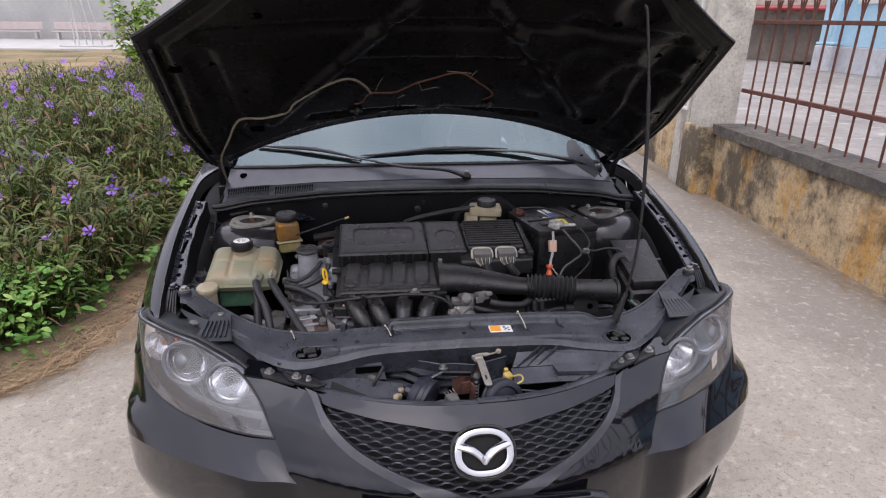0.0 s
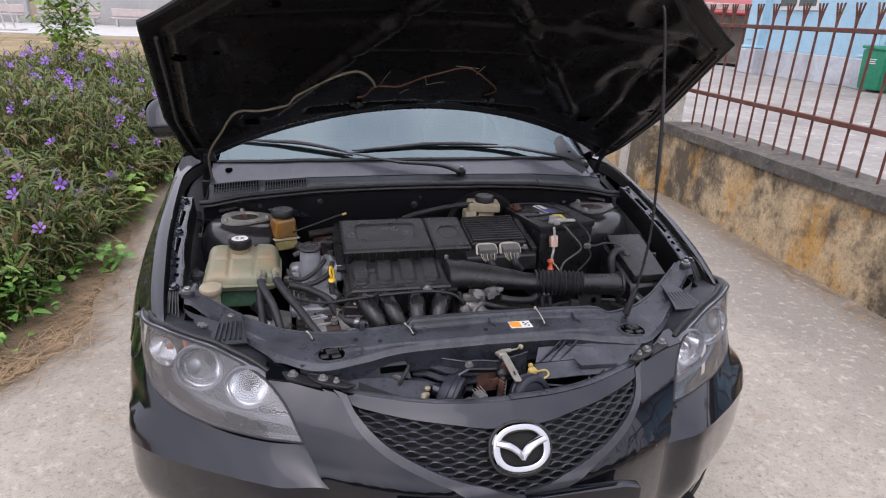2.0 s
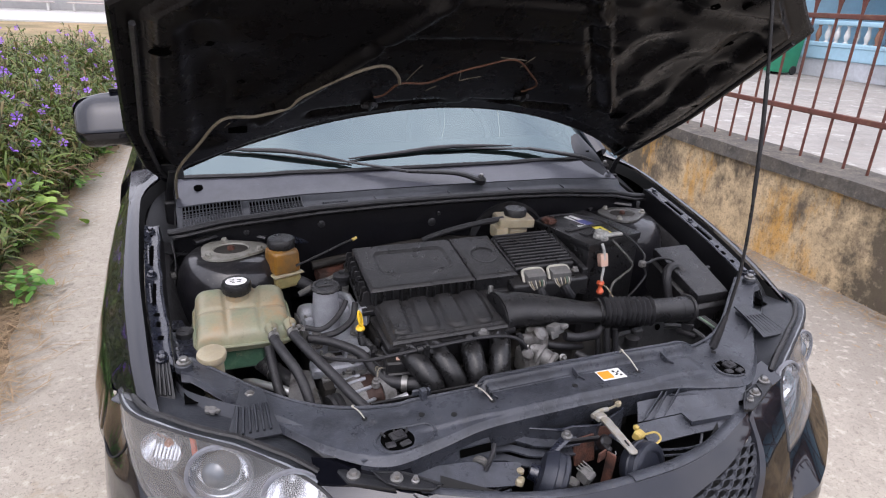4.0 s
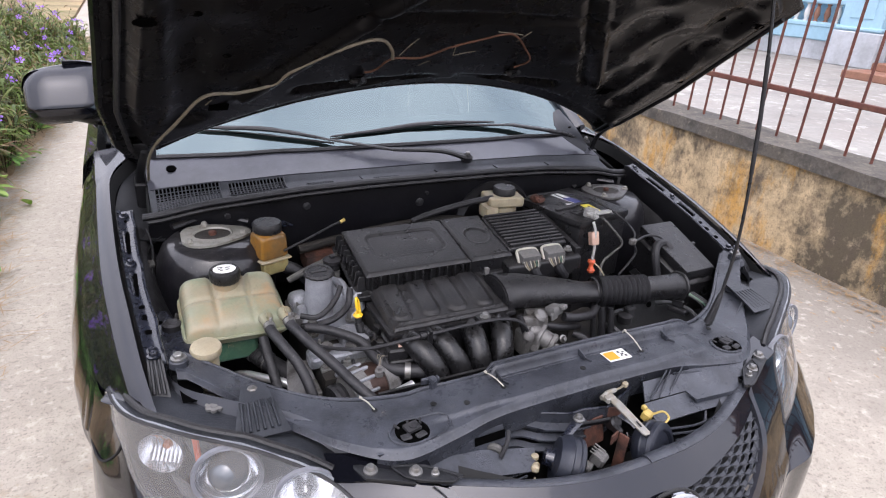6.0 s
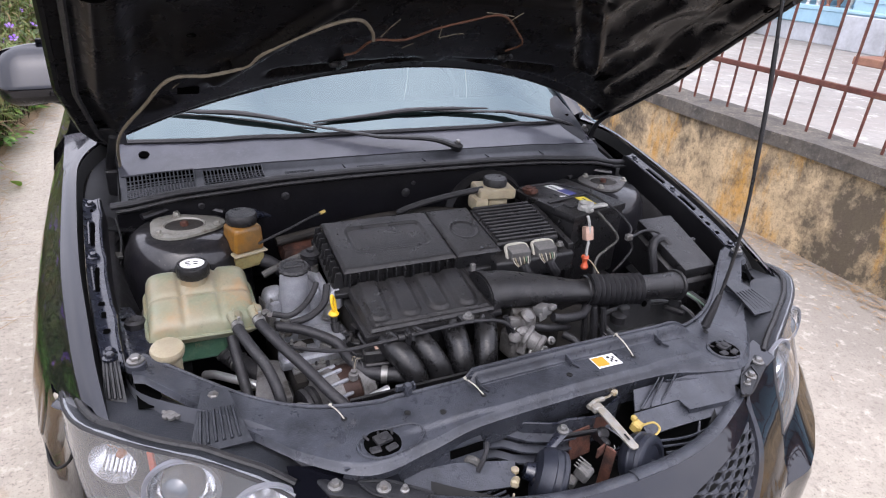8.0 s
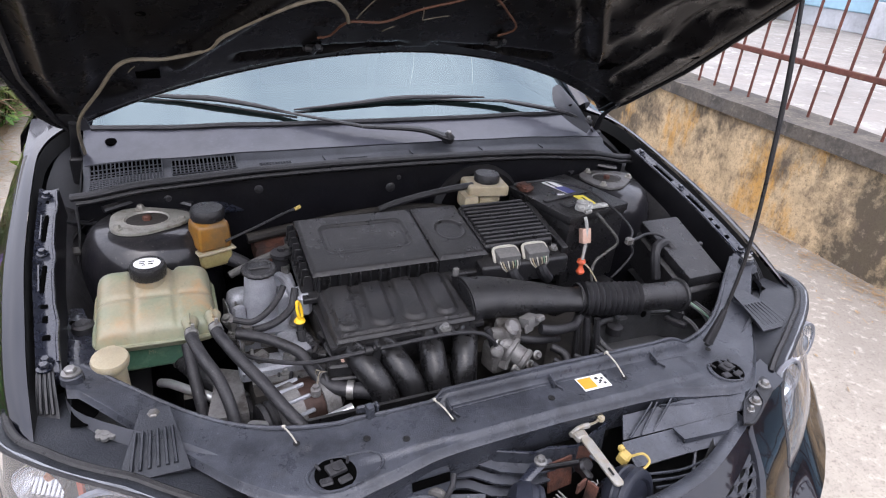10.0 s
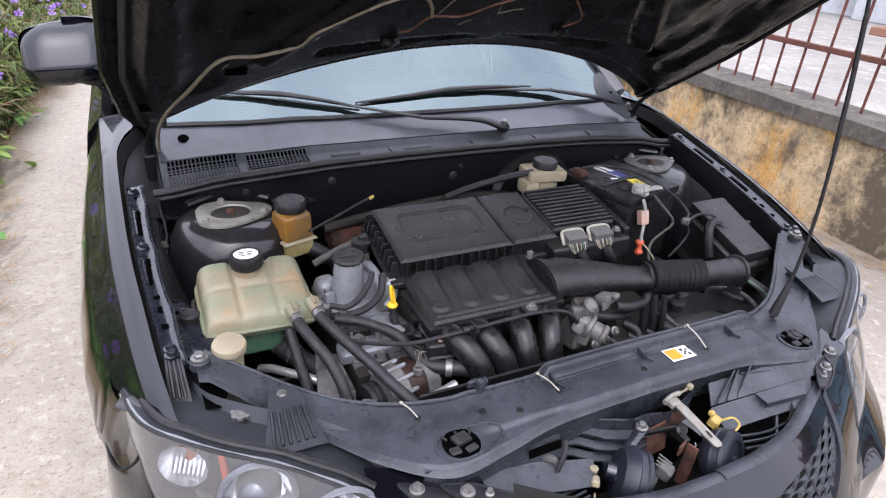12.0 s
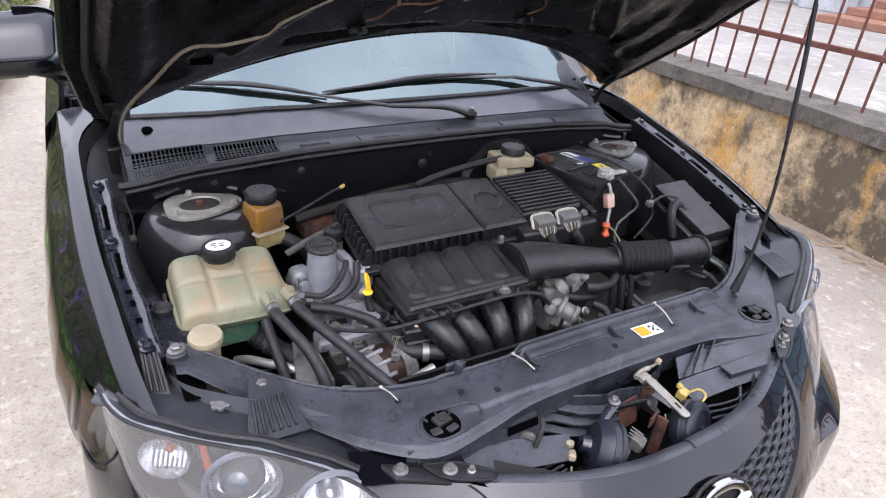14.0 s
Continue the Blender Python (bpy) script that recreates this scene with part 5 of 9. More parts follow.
# ---- engine bay shell ----
part("firewall", grid(lambda u, v: ((u * 2 - 1) * 0.73, strip_y(abs(u * 2 - 1) * 0.73) + 0.0 + (0.06 if v < 0.6 else 0.0), 0.30 + (strip_z(abs(u * 2 - 1) * 0.73) - 0.318) * v), 40, 14, 0.006), FIREWALLMAT, car, "black painted firewall")
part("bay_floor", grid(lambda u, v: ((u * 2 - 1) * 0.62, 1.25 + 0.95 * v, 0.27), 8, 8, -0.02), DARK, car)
for sd in (1, -1):
    def apron(u, v):
        y = 1.42 + u * 0.78
        z = crest(y) - 0.05
        x = float(np.interp(v, [0, 0.12, 0.3, 0.55, 1], [fender_in(max(1.54, y)) - 0.006, 0.745, 0.715, 0.66, 0.58]))
        zz = float(np.interp(v, [0, 0.12, 0.3, 0.55, 1], [z, z - 0.03, z - 0.10, 0.62, 0.30]))
        if y < 1.62:
            x = x - (1.62 - y) * 0.55
            zz -= (1.62 - y) * 0.15
        return (sd * x, y, zz)
    g = grid(apron, 26, 16)
    ap = part("apron", g if sd > 0 else (g[0], [tuple(reversed(f)) for f in g[1]]), APRONMAT, car, "grimy dark inner fender wall")
    # dark corner between the bay and the door
    part("corner_shield", grid(lambda u, v: (sd * (0.67 + (fender_in(2.14 + 0.38 * v) - 0.672) * u), 2.14 + 0.38 * v, crest(2.14 + 0.38 * v) - 0.085 + 0.03 * u * u - 0.02 * math.sin(6 * v)), 8, 12, (0, 0, -0.004)), TRAY, car)
    part("corner_wall", grid(lambda u, v: (sd * (0.745 - 0.02 * v), 2.165 + 0.30 * u, 0.70 + (crest(2.165 + 0.30 * u) - 0.73) * v), 8, 6, 0.003), DARK, car)
    # upper rail with slots and bolts
    def rail_pt(y, v, h=0.0):
        return Vector((sd * (fender_in(y) - 0.010 - 0.031 * v), y, crest(y) - 0.010 - 0.004 * math.sin(math.pi * v) - 0.004 * v + h))
    rail = part("rail", grid(lambda u, v: rail_pt(1.66 + u * 0.51, v), 30, 6, (0, 0, -0.010)), RAIL, car, "dark painted upper rail with slotted holes")
    part("rail_flange", tube([rail_pt(1.69 + 0.47 * t, 1.0 + 0.10 * math.sin(9 * t) ** 8, 0.002) for t in np.linspace(0, 1, 40)], 0.0028, 6, 1, 1.0, False), RAIL, rail, "raised welded flange")
    part("rail_web", grid(lambda u, v: rail_pt(1.66 + u * 0.51, 1.1 + 0.25 * v) + Vector((0, 0, -0.09 * v)), 24, 4, 0.002), SATIN, rail)
    for yy, ln, wd in ((1.745, 0.012, 0.012), (1.785, 0.016, 0.008), (1.815, 0.010, 0.011), (1.885, 0.075, 0.0075), (2.035, 0.085, 0.0075), (2.125, 0.008, 0.006)):
        p = rail_pt(yy, 0.5, 0.0005)
        # black bars on the rail; the shade inside each slot is only colour
        part("slot", rbox(wd, ln, 0.004, 0.0018, 1, at(p.x, p.y, p.z - 0.0015, 12)), BLACKHOLE, rail)
    for yy in (1.695, 1.955, 2.145):
        p = rail_pt(yy, 0.45, 0.001)
        bolt(p.x, p.y, p.z, 0.007, parent=rail, material=RAIL, tilt=12)
    for yy, ln in ((1.885, 0.07), (2.035, 0.08)):
        part("rail_bead", tube([rail_pt(yy - ln / 2, 0.28, 0.002), rail_pt(yy + ln / 2, 0.28, 0.002)], 0.0022, 6, 2, 1.0, False), RAIL, rail)

    # strut tower
    cx, cy, cz = sd * 0.595, 2.062, 0.880
    tower = part("strut_tower", lathe([(0.15, -0.32), (0.142, -0.14), (0.136, -0.075), (0.128, -0.042), (0.114, -0.016), (0.098, -0.005), (0.05, -0.002), (0.046, -0.012), (0.0002, -0.014)], 40, at(cx, cy, cz, 0, 0, 0) @ Matrix.Diagonal((1.0, 1.0, 1, 1))), TOWER, car, "black strut tower with grey mount plate")
    tri = []
    for k in range(48):
        a = 2 * math.pi * k / 48 + radians(20)
        tri.append(((0.079 + 0.0085 * math.cos(3 * a)) * math.cos(a), 0.80 * (0.079 + 0.0085 * math.cos(3 * a)) * math.sin(a)))
    bm = bmesh.new()
    outer = [bm.verts.new((x, y, 0)) for x, y in tri]
    inner = [bm.verts.new((0.043 * math.cos(2 * math.pi * k / 48 + radians(20)), 0.036 * math.sin(2 * math.pi * k / 48 + radians(20)), 0)) for k in range(48)]
    for k in range(48):
        bm.faces.new((outer[k], outer[(k + 1) % 48], inner[(k + 1) % 48], inner[k]))
    ext = bmesh.ops.extrude_face_region(bm, geom=list(bm.faces))["geom"]
    for v in ext:
        if isinstance(v, bmesh.types.BMVert):
            v.co.z += 0.006
    bmesh.ops.recalc_face_normals(bm, faces=bm.faces)
    bmesh.ops.transform(bm, matrix=at(cx, cy, cz - 0.001, 0, 0, 0 if sd < 0 else 12), verts=bm.verts)
    mount = part("mount_plate", bm, MOUNT if sd < 0 else DIRTYALU, tower, "weathered grey three-bolt mount plate")
    for k in range(3):
        a = radians(20) * -1 + 2 * math.pi * k / 3 + (0 if sd < 0 else radians(12))
        bolt(cx + 0.072 * math.cos(a), cy + 0.058 * math.sin(a), cz + 0.004, 0.007, parent=mount, material=MOUNT)
    part("mount_rim", lathe([(0.041, 0.004), (0.044, 0.0075), (0.047, 0.006)], 32, at(cx, cy, cz) @ Matrix.Diagonal((1, 0.84, 1, 1)), None, False), MOUNT if sd < 0 else DIRTYALU, mount)
    part("strut_top", lathe([(0.042, 0.004), (0.039, -0.004), (0.031, -0.009), (0.029, -0.001), (0.024, 0.001), (0.022, -0.006), (0.016, -0.006), (0.0002, -0.006)], 28, at(cx, cy, cz)), GRIME, tower)
    part("strut_nut", join(lathe([(0.016, -0.004), (0.016, 0.002), (0.011, 0.003)], 18, at(cx, cy, cz)), lathe([(0.009, 0.002), (0.009, 0.012), (0.006, 0.014)], 6, at(cx, cy, cz))), RUST, tower)
    # curved flange of the wing panel round the tower
    collar = part("tower_flange", grid(lambda u, v: (cx + sd * (0.150 + 0.028 * v) * math.sin(radians(-60 + 150 * u)), cy + (0.140 + 0.028 * v) * math.cos(radians(-60 + 150 * u)), cz - 0.030 + 0.012 * math.sin(math.pi * u) - 0.045 * v * v - 0.05 * max(0.0, u - 0.6)), 30, 5, (0, 0, -0.004)), SATIN, tower, "folded dark flange round the tower")
    for q in (0.2, 0.42):
        fx, fy = cx + sd * 0.158 * math.sin(radians(-60 + 150 * q)), cy + 0.148 * math.cos(radians(-60 + 150 * q))
        part("flange_hole", lathe([(0.006, 0.0), (0.0065, 0.002), (0.0002, 0.0022)], 14, at(fx, fy, cz - 0.026 + 0.012 * math.sin(math.pi * q))), BLACKHOLE, collar)
    part("tower_brace", tube([(sd * 0.50, 2.12, 0.885), (sd * 0.58, 2.165, 0.893), (sd * 0.68, 2.13, 0.885)], 0.012, 8, 6, 0.6), SATIN, tower)

# bracket plate, rubber cup and loose lead between the rail and the tank
wing = part("wing_bracket", plate([(-0.742, 1.905), (-0.718, 1.898), (-0.700, 1.83), (-0.676, 1.76), (-0.690, 1.700), (-0.735, 1.705), (-0.752, 1.80)], 0.783, 0.788, None, 0.002), RAIL, car, "dark blue painted bracket plate")
part("rubber_cup", lathe([(0.020, 0.0), (0.019, 0.012), (0.013, 0.016), (0.008, 0.014), (0.0002, 0.010)], 20, at(-0.711, 1.822, 0.787)), RUBBER, wing, "black rubber rest cup")
part("plate_hole", lathe([(0.0045, 0.0), (0.005, 0.001), (0.0002, 0.0012)], 12, at(-0.732, 1.850, 0.7885)), BLACKHOLE, wing)
part("plate_fold", tube([(-0.745, 1.90, 0.79), (-0.752, 1.80, 0.791), (-0.736, 1.705, 0.791)], 0.003, 6, 6), RAIL, wing)
part("wing_lead", tube([(-0.735, 2.165, 0.875), (-0.728, 2.10, 0.845), (-0.735, 2.04, 0.80), (-0.728, 1.98, 0.775), (-0.733, 1.93, 0.77), (-0.722, 1.89, 0.760)], 0.0028, 8, 8), RUBBER, car, "thin dusty lead along the inner wing")
part("lead_clip", rbox(0.014, 0.018, 0.010, 0.002, 1, at(-0.736, 2.065, 0.822, 20, 10, 15)), GREYCABLE, car)
part("wing_seam", tube([(-0.690, 2.00, 0.735), (-0.700, 1.94, 0.742), (-0.692, 1.88, 0.738), (-0.700, 1.82, 0.735), (-0.690, 1.76, 0.725)], 0.004, 8, 8, 0.6), GREYCABLE, car, "smeared seam sealer")
part("firewall_ledge", grid(lambda u, v: (-0.50 + 0.215 * u, 2.100 + 0.070 * u - 0.035 * v, 0.888 + 0.005 * math.sin(7 * u) - 0.016 * v * v), 24, 5, (0, 0, -0.004)), RAIL, car, "curved painted ledge on the firewall")

# ---- radiator support panel ----
sl_front = soft_spline([0, 0.20, 0.30, 0.40, 0.48, 0.55, 0.63, 0.70], [1.349, 1.346, 1.333, 1.325, 1.378, 1.45, 1.535, 1.605])
sl_rear = soft_spline([0, 0.20, 0.30, 0.40, 0.48, 0.55, 0.63, 0.72], [1.447, 1.448, 1.460, 1.480, 1.512, 1.556, 1.62, 1.69])
sl_z = soft_spline([0, 0.20, 0.30, 0.40, 0.50, 0.60, 0.72], [0.796, 0.793, 0.783, 0.777, 0.777, 0.793, 0.829])


def slam_pt(x, v, h=0.0):
    """The radiator panel: v from its front edge to its rear edge. A raised flange runs along the middle of the rear edge."""
    a = abs(x)
    y0, y1 = sl_front(a), sl_rear(a)
    z = sl_z(a)
    flange = 0.019 * smooth01((x + 0.186) / 0.012) * (1 - smooth01((x - 0.33) / 0.05)) * smooth01((v - 0.80) / 0.10)
    roll = -0.012 * smooth01((0.10 - v) / 0.10) - 0.006 * smooth01((v - 0.94) / 0.06)
    crease = 0.005 * smooth01((0.34 - a) / 0.03) * smooth01((v - 0.10 - 0.25 * max(0.0, a - 0.16) / 0.2) / 0.06)
    return Vector((x, y0 + (y1 - y0) * v, z + flange + roll + crease - 0.004 + h))


slam = part("radiator_cover", grid(lambda u, v: slam_pt((u * 2 - 1) * 0.715, v), 200, 34, -0.004), COVER, car, "dusty black plastic radiator cover panel", angle=40)
part("front_wall", grid(lambda u, v: slam_pt((u * 2 - 1) * 0.44, 0.0) + Vector((0, 0.012 * v - 0.0 * v, -0.060 * v)), 60, 8, 0.003), COVER, slam)
part("rear_lip", tube([slam_pt(x, 1.0, 0.004) for x in np.linspace(-0.70, 0.70, 120)], 0.0042, 8, 1, 1.0, False), COVER, slam)
# thin ridge along the flange's foot, and its clips
for x0, x1 in ((-0.165, 0.012), (0.036, 0.135), (0.262, 0.33)):
    part("panel_ridge", tube([slam_pt(x, 0.74, 0.0005) for x in np.linspace(x0, x1, 16)], 0.0019, 6, 1, 0.8, False), COVER, slam)
for x in (-0.172, 0.022, 0.248):
    p = slam_pt(x, 0.76, 0.0)
    part("panel_clip", join(rbox(0.0035, 0.030, 0.012, 0.001, 1, at(p.x, p.y, p.z, 0, 0, -8)), rbox(0.013, 0.004, 0.015, 0.001, 1, at(p.x - 0.005, p.y + 0.014, p.z)), rbox(0.0025, 0.016, 0.006, 0.001, 1, at(p.x + 0.006, p.y - 0.018, p.z, 0, 0, 25))), COVER, slam)
# rear post with a small clip on the left half
rp = slam_pt(-0.292, 0.98)
part("panel_post", join(rbox(0.012, 0.014, 0.030, 0.003, 2, at(rp.x, rp.y, rp.z - 0.004, 0, 0, 8)), rbox(0.030, 0.006, 0.014, 0.002, 1, at(rp.x - 0.004, rp.y + 0.010, rp.z + 0.006)), rbox(0.006, 0.012, 0.020, 0.002, 1, at(rp.x + 0.014, rp.y + 0.008, rp.z))), COVER, slam)
# bump stops in round pockets
for x, s_ in ((-0.369, 1), (0.391, -1)):
    p = slam_pt(x, 0.31)
    drop_ = [(p.x + 0.040 * math.cos(a) + (0.030 if math.cos(a) > 0.3 else 0.0) * s_ * max(0.0, math.cos(a)), p.y + 0.030 * math.sin(a)) for a in np.linspace(0, 2 * math.pi, 40)[:-1]]
    pocket = part("pocket", tube([slam_pt(qx, (qy - sl_front(abs(qx))) / (sl_rear(abs(qx)) - sl_front(abs(qx))), 0.001) for qx, qy in drop_ + drop_[:1]], 0.0026, 6, 1, 1.0, False), COVER, slam, "moulded pocket for the bump stop")
    # black disc: the pocket's inner shade put into colour
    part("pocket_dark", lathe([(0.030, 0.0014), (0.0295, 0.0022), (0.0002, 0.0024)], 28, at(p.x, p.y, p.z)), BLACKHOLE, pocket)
    part("bump_stop", join(rbox(0.028, 0.022, 0.007, 0.003, 2, at(p.x + 0.002, p.y + 0.006, p.z + 0.001, 0, 0, 12)), rbox(0.018, 0.014, 0.005, 0.002, 1, at(p.x - 0.016, p.y - 0.012, p.z + 0.001)), rbox(0.020, 0.012, 0.005, 0.002, 1, at(p.x + 0.010, p.y - 0.015, p.z + 0.001, 0, 0, 15)), lathe([(0.008, 0.004), (0.008, 0.0095), (0.005, 0.0105)], 14, at(p.x + 0.004, p.y + 0.006, p.z)), *[rbox(0.004, 0.014, 0.004, 0.001, 1, at(p.x - 0.022 + 0.022 * k, p.y + 0.018, p.z + 0.001, 0, 0, 20 - 20 * k)) for k in range(3)]), RUBBER, pocket, "rubber hood bump stop")
# small holes: dark discs, the shade inside is their colour
for x, v in ((-0.256, 0.42), (0.002, 0.41), (0.406, 0.71), (0.418, 0.77), (-0.31, 0.62)):
    p = slam_pt(x, v)
    part("hole", lathe([(0.0055, -0.001), (0.006, 0.0012), (0.004, 0.0015), (0.003, 0.0005)], 14, at(p.x, p.y, p.z)), DARK, slam)
# cable ties
for x, v0, v1 in ((-0.415, 0.76, 1.0), (-0.181, 0.49, 0.97), (0.153, 0.49, 0.93)):
    a, b = slam_pt(x + 0.006, v0, 0.002), slam_pt(x - 0.006, v1, 0.006)
    tie = part("cable_tie", tube([a, (a + b) / 2 + Vector((0, 0, 0.004)), b, b + Vector((-0.001, 0.006, -0.010))], 0.0014, 6, 6), TIEWHITE, slam, "white cable tie")
    part("tie_head", rbox(0.0055, 0.005, 0.004, 0.001, 1, Matrix.Translation(b)), TIEWHITE, tie)
    part("tie_hole", lathe([(0.005, 0), (0.0055, 0.0012), (0.0002, 0.0014)], 12, Matrix.Translation(a - Vector((0, 0, 0.002)))), DARK, tie)
# sticker: orange and white halves with plain marks
def sticker_bit(x0, x1, v0, v1, h):
    return grid(lambda u, v: slam_pt(x0 + (x1 - x0) * u, v0 + (v1 - v0) * v, h), 4, 4, -0.0006)


st = part("sticker", sticker_bit(0.067, 0.123, 0.36, 0.70, 0.0022), WHITE, slam, "orange and white warning sticker")
part("sticker_orange", sticker_bit(0.069, 0.0955, 0.40, 0.66, 0.003), ORANGEPRINT, st)
for x0, x1, v0, v1 in ((0.102, 0.108, 0.57, 0.63), (0.107, 0.112, 0.50, 0.55), (0.103, 0.107, 0.46, 0.50), (0.112, 0.117, 0.43, 0.48), (0.113, 0.118, 0.56, 0.60)):
    part("sticker_mark", sticker_bit(x0, x1, v0, v1, 0.003), INK, st)
# arms and corner brackets at the lamps
for sd in (1, -1):
    for bx, by, bz in ((0.709, 1.638, 0.829), (0.600, 1.545, 0.791)):
        tab = part("bolt_tab", lathe([(0.017, -0.012), (0.016, 0.0), (0.014, 0.002), (0.010, 0.002)], 24, at(sd * bx, by, bz)), COVER, slam)
        bolt(sd * bx, by, bz + 0.003, 0.009, parent=tab)
    # finned lamp bracket
    fin = part("lamp_bracket", grid(lambda u, v: (sd * (0.598 + (0.020 + 0.026 * v) * (u * 2 - 1) + 0.004 * v), 1.556 - 0.118 * v, 0.803 - 0.010 * v - 0.010 * v * v), 10, 8, -0.004), DARKCOVER, slam, "finned plastic lamp bracket")
    for k in range(6):
        t = -0.8 + 1.6 * k / 5
        part("fin", tube([(sd * (0.60 + 0.030 * t), 1.510, 0.8005), (sd * (0.602 + 0.036 * t), 1.450, 0.787)], 0.0026, 6, 2, 1.6, False), DARKCOVER, fin)
    # lamp rear tray and edge
    top_z = spline([p[0] for p in LAMP_HI], [p[1] for p in LAMP_HI])
    part("lamp_tray", grid(lambda u, v: skin(5.0 + 3.2 * u, top_z(5.0 + 3.2 * u), sd, 0.006) + Vector((-sd * (0.05 + 0.05 * u) * v, (0.14 - 0.06 * u) * v, -0.034 * v + 0.004 * math.sin(9 * u) * v)), 30, 6, 0.003), DARKCOVER, car, "black plastic tray over the lamp")
    part("tray_edge", tube([skin(4.9 + 3.38 * t, top_z(4.9 + 3.38 * t) + 0.002, sd, 0.004) for t in np.linspace(0, 1, 30)], 0.0030, 6, 1, 1.0, False), LENSEDGE, car, "pale upper lamp edge strip")
    part("tray_step", tube([skin(5.1 + 3.0 * t, top_z(5.1 + 3.0 * t) + 0.004, sd, 0.022) for t in np.linspace(0, 1, 30)], 0.006, 6, 1, 0.6, False), PLASTIC, car)
    def post_pt(u, v, h=0.0):
        return Vector((sd * (0.760 + 0.003 * v - (0.024 + 0.012 * v) * u), 1.678 - 0.085 * v - 0.012 * u, 0.824 - 0.052 * smooth01(v) + h))
    post = part("front_post", grid(lambda u, v: post_pt(u, v), 8, 10, (0, 0, -0.004)), TRAY, car, "ribbed dark metal corner plate")
    for q in (0.25, 0.5, 0.75):
        part("post_rib", tube([post_pt(q, 0.12, 0.001), post_pt(q, 0.5, 0.003), post_pt(q, 0.72, 0.002)], 0.0030, 6, 4), TRAY, post)
    pb = post_pt(0.5, 0.03, 0.001)
    bolt(pb.x, pb.y, pb.z, 0.008, parent=post, material=RAIL)
    # black plate paints the shaded gap beside the tray
    part("tray_hole", plate([(sd * 0.716, 1.636), (sd * 0.684, 1.624), (sd * 0.676, 1.59), (sd * 0.690, 1.564), (sd * 0.712, 1.568)], 0.786, 0.7875), BLACKHOLE, car, "black plate for the shaded gap beside the lamp tray")
    # bumper mounting ear with bolts
    def ear_pt(a, b):
        return (sd * (0.456 - 0.883 * a + 0.469 * b), 1.334 - 0.469 * a + 0.883 * b)
    ear = part("mounting_ear", plate([ear_pt(a, b) for a, b in ((-0.030, -0.030), (-0.024, 0.006), (-0.014, 0.020), (0.002, 0.024), (0.016, 0.017), (0.048, 0.013), (0.052, -0.030))], 0.742, 0.751, None, 0.003), TRAY, car, "dark plastic mounting ear with bolts")
    tabs = [(0.042, -0.020), (0.044, 0.008), (0.052, 0.017), (0.100, 0.027), (0.116, 0.022), (0.146, 0.000), (0.134, -0.008), (0.112, -0.024), (0.060, -0.027)]
    part("ear_plate", plate([ear_pt(a, b) for a, b in tabs], 0.748, 0.7555, None, 0.002), TRAY, ear)
    part("ear_rim", tube([(*ear_pt(a, b), 0.756) for a, b in tabs + tabs[:1]], 0.0022, 6, 4), TRAY, ear)
    for a, b, q in ((0.0, 0.0, 0.0078), (0.0725, 0.0, 0.0075), (0.104, 0.0, 0.0045)):
        ex, ey = ear_pt(a, b)
        bolt(ex, ey, 0.751 if a < 0.05 else 0.7555, q, parent=ear)

def mesh_fin(a, b, h):
    """A thin upright blade from a to b, h high at its far end."""
    a, b = Vector(a), Vector(b)
    return grid(lambda u, v: a.lerp(b, u) + Vector((0, 0, h * v * (0.25 + 0.75 * u))), 6, 2, 0.0022)


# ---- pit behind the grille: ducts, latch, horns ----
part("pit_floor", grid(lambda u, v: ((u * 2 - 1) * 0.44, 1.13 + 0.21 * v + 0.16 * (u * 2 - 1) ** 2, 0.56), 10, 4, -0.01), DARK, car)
def quad_sheet(a, b, c, d, nu=16, nv=8, wave=0.0):
    """A sheet between four corners, a to b along the rear, d to c along the front."""
    a, b, c, d = (Vector(q) for q in (a, b, c, d))
    return grid(lambda u, v: a.lerp(b, u).lerp(d.lerp(c, u), v) + Vector((0, 0, wave * math.sin(9 * u + 4 * v))), nu, nv, 0.0035)


guide = part("air_guide", quad_sheet((0.104, 0.0 + 1.312, 0.738), (0.345, 1.296, 0.750), (0.315, 1.256, 0.731), (0.105, 1.270, 0.722), wave=0.0006), COVER, car, "long black plastic air guide behind the grille")
part("guide_slope", quad_sheet((0.125, 1.345, 0.762), (0.405, 1.336, 0.766), (0.360, 1.296, 0.750), (0.108, 1.314, 0.740)), COVER, guide)
part("guide_pad", quad_sheet((0.199, 1.300, 0.752), (0.318, 1.292, 0.757), (0.298, 1.268, 0.747), (0.208, 1.278, 0.744), 6, 3), COVER, guide)
part("guide_pad_edge", quad_sheet((0.208, 1.278, 0.744), (0.298, 1.268, 0.747), (0.298, 1.267, 0.739), (0.208, 1.277, 0.735), 6, 2), COVER, guide)
for x, k in ((0.118, 1.0), (0.142, 0.8), (0.168, 0.9)):
    part("guide_fin", mesh_fin((x, 1.312, 0.742), (x + 0.062 * k, 1.342, 0.764), 0.016 * k), COVER, guide)
for q in range(3):
    part("guide_rib", tube([(0.110 + 0.01 * q, 1.262 - 0.010 * q, 0.712 - 0.008 * q), (0.20, 1.250 - 0.008 * q, 0.708 - 0.006 * q), (0.31, 1.262 - 0.010 * q, 0.716 - 0.006 * q)], 0.0024, 6, 4), COVER, guide)
part("guide_strut", tube([(0.245, 1.285, 0.735), (0.225, 1.262, 0.715), (0.205, 1.240, 0.70)], 0.003, 6, 4), COVER, guide)
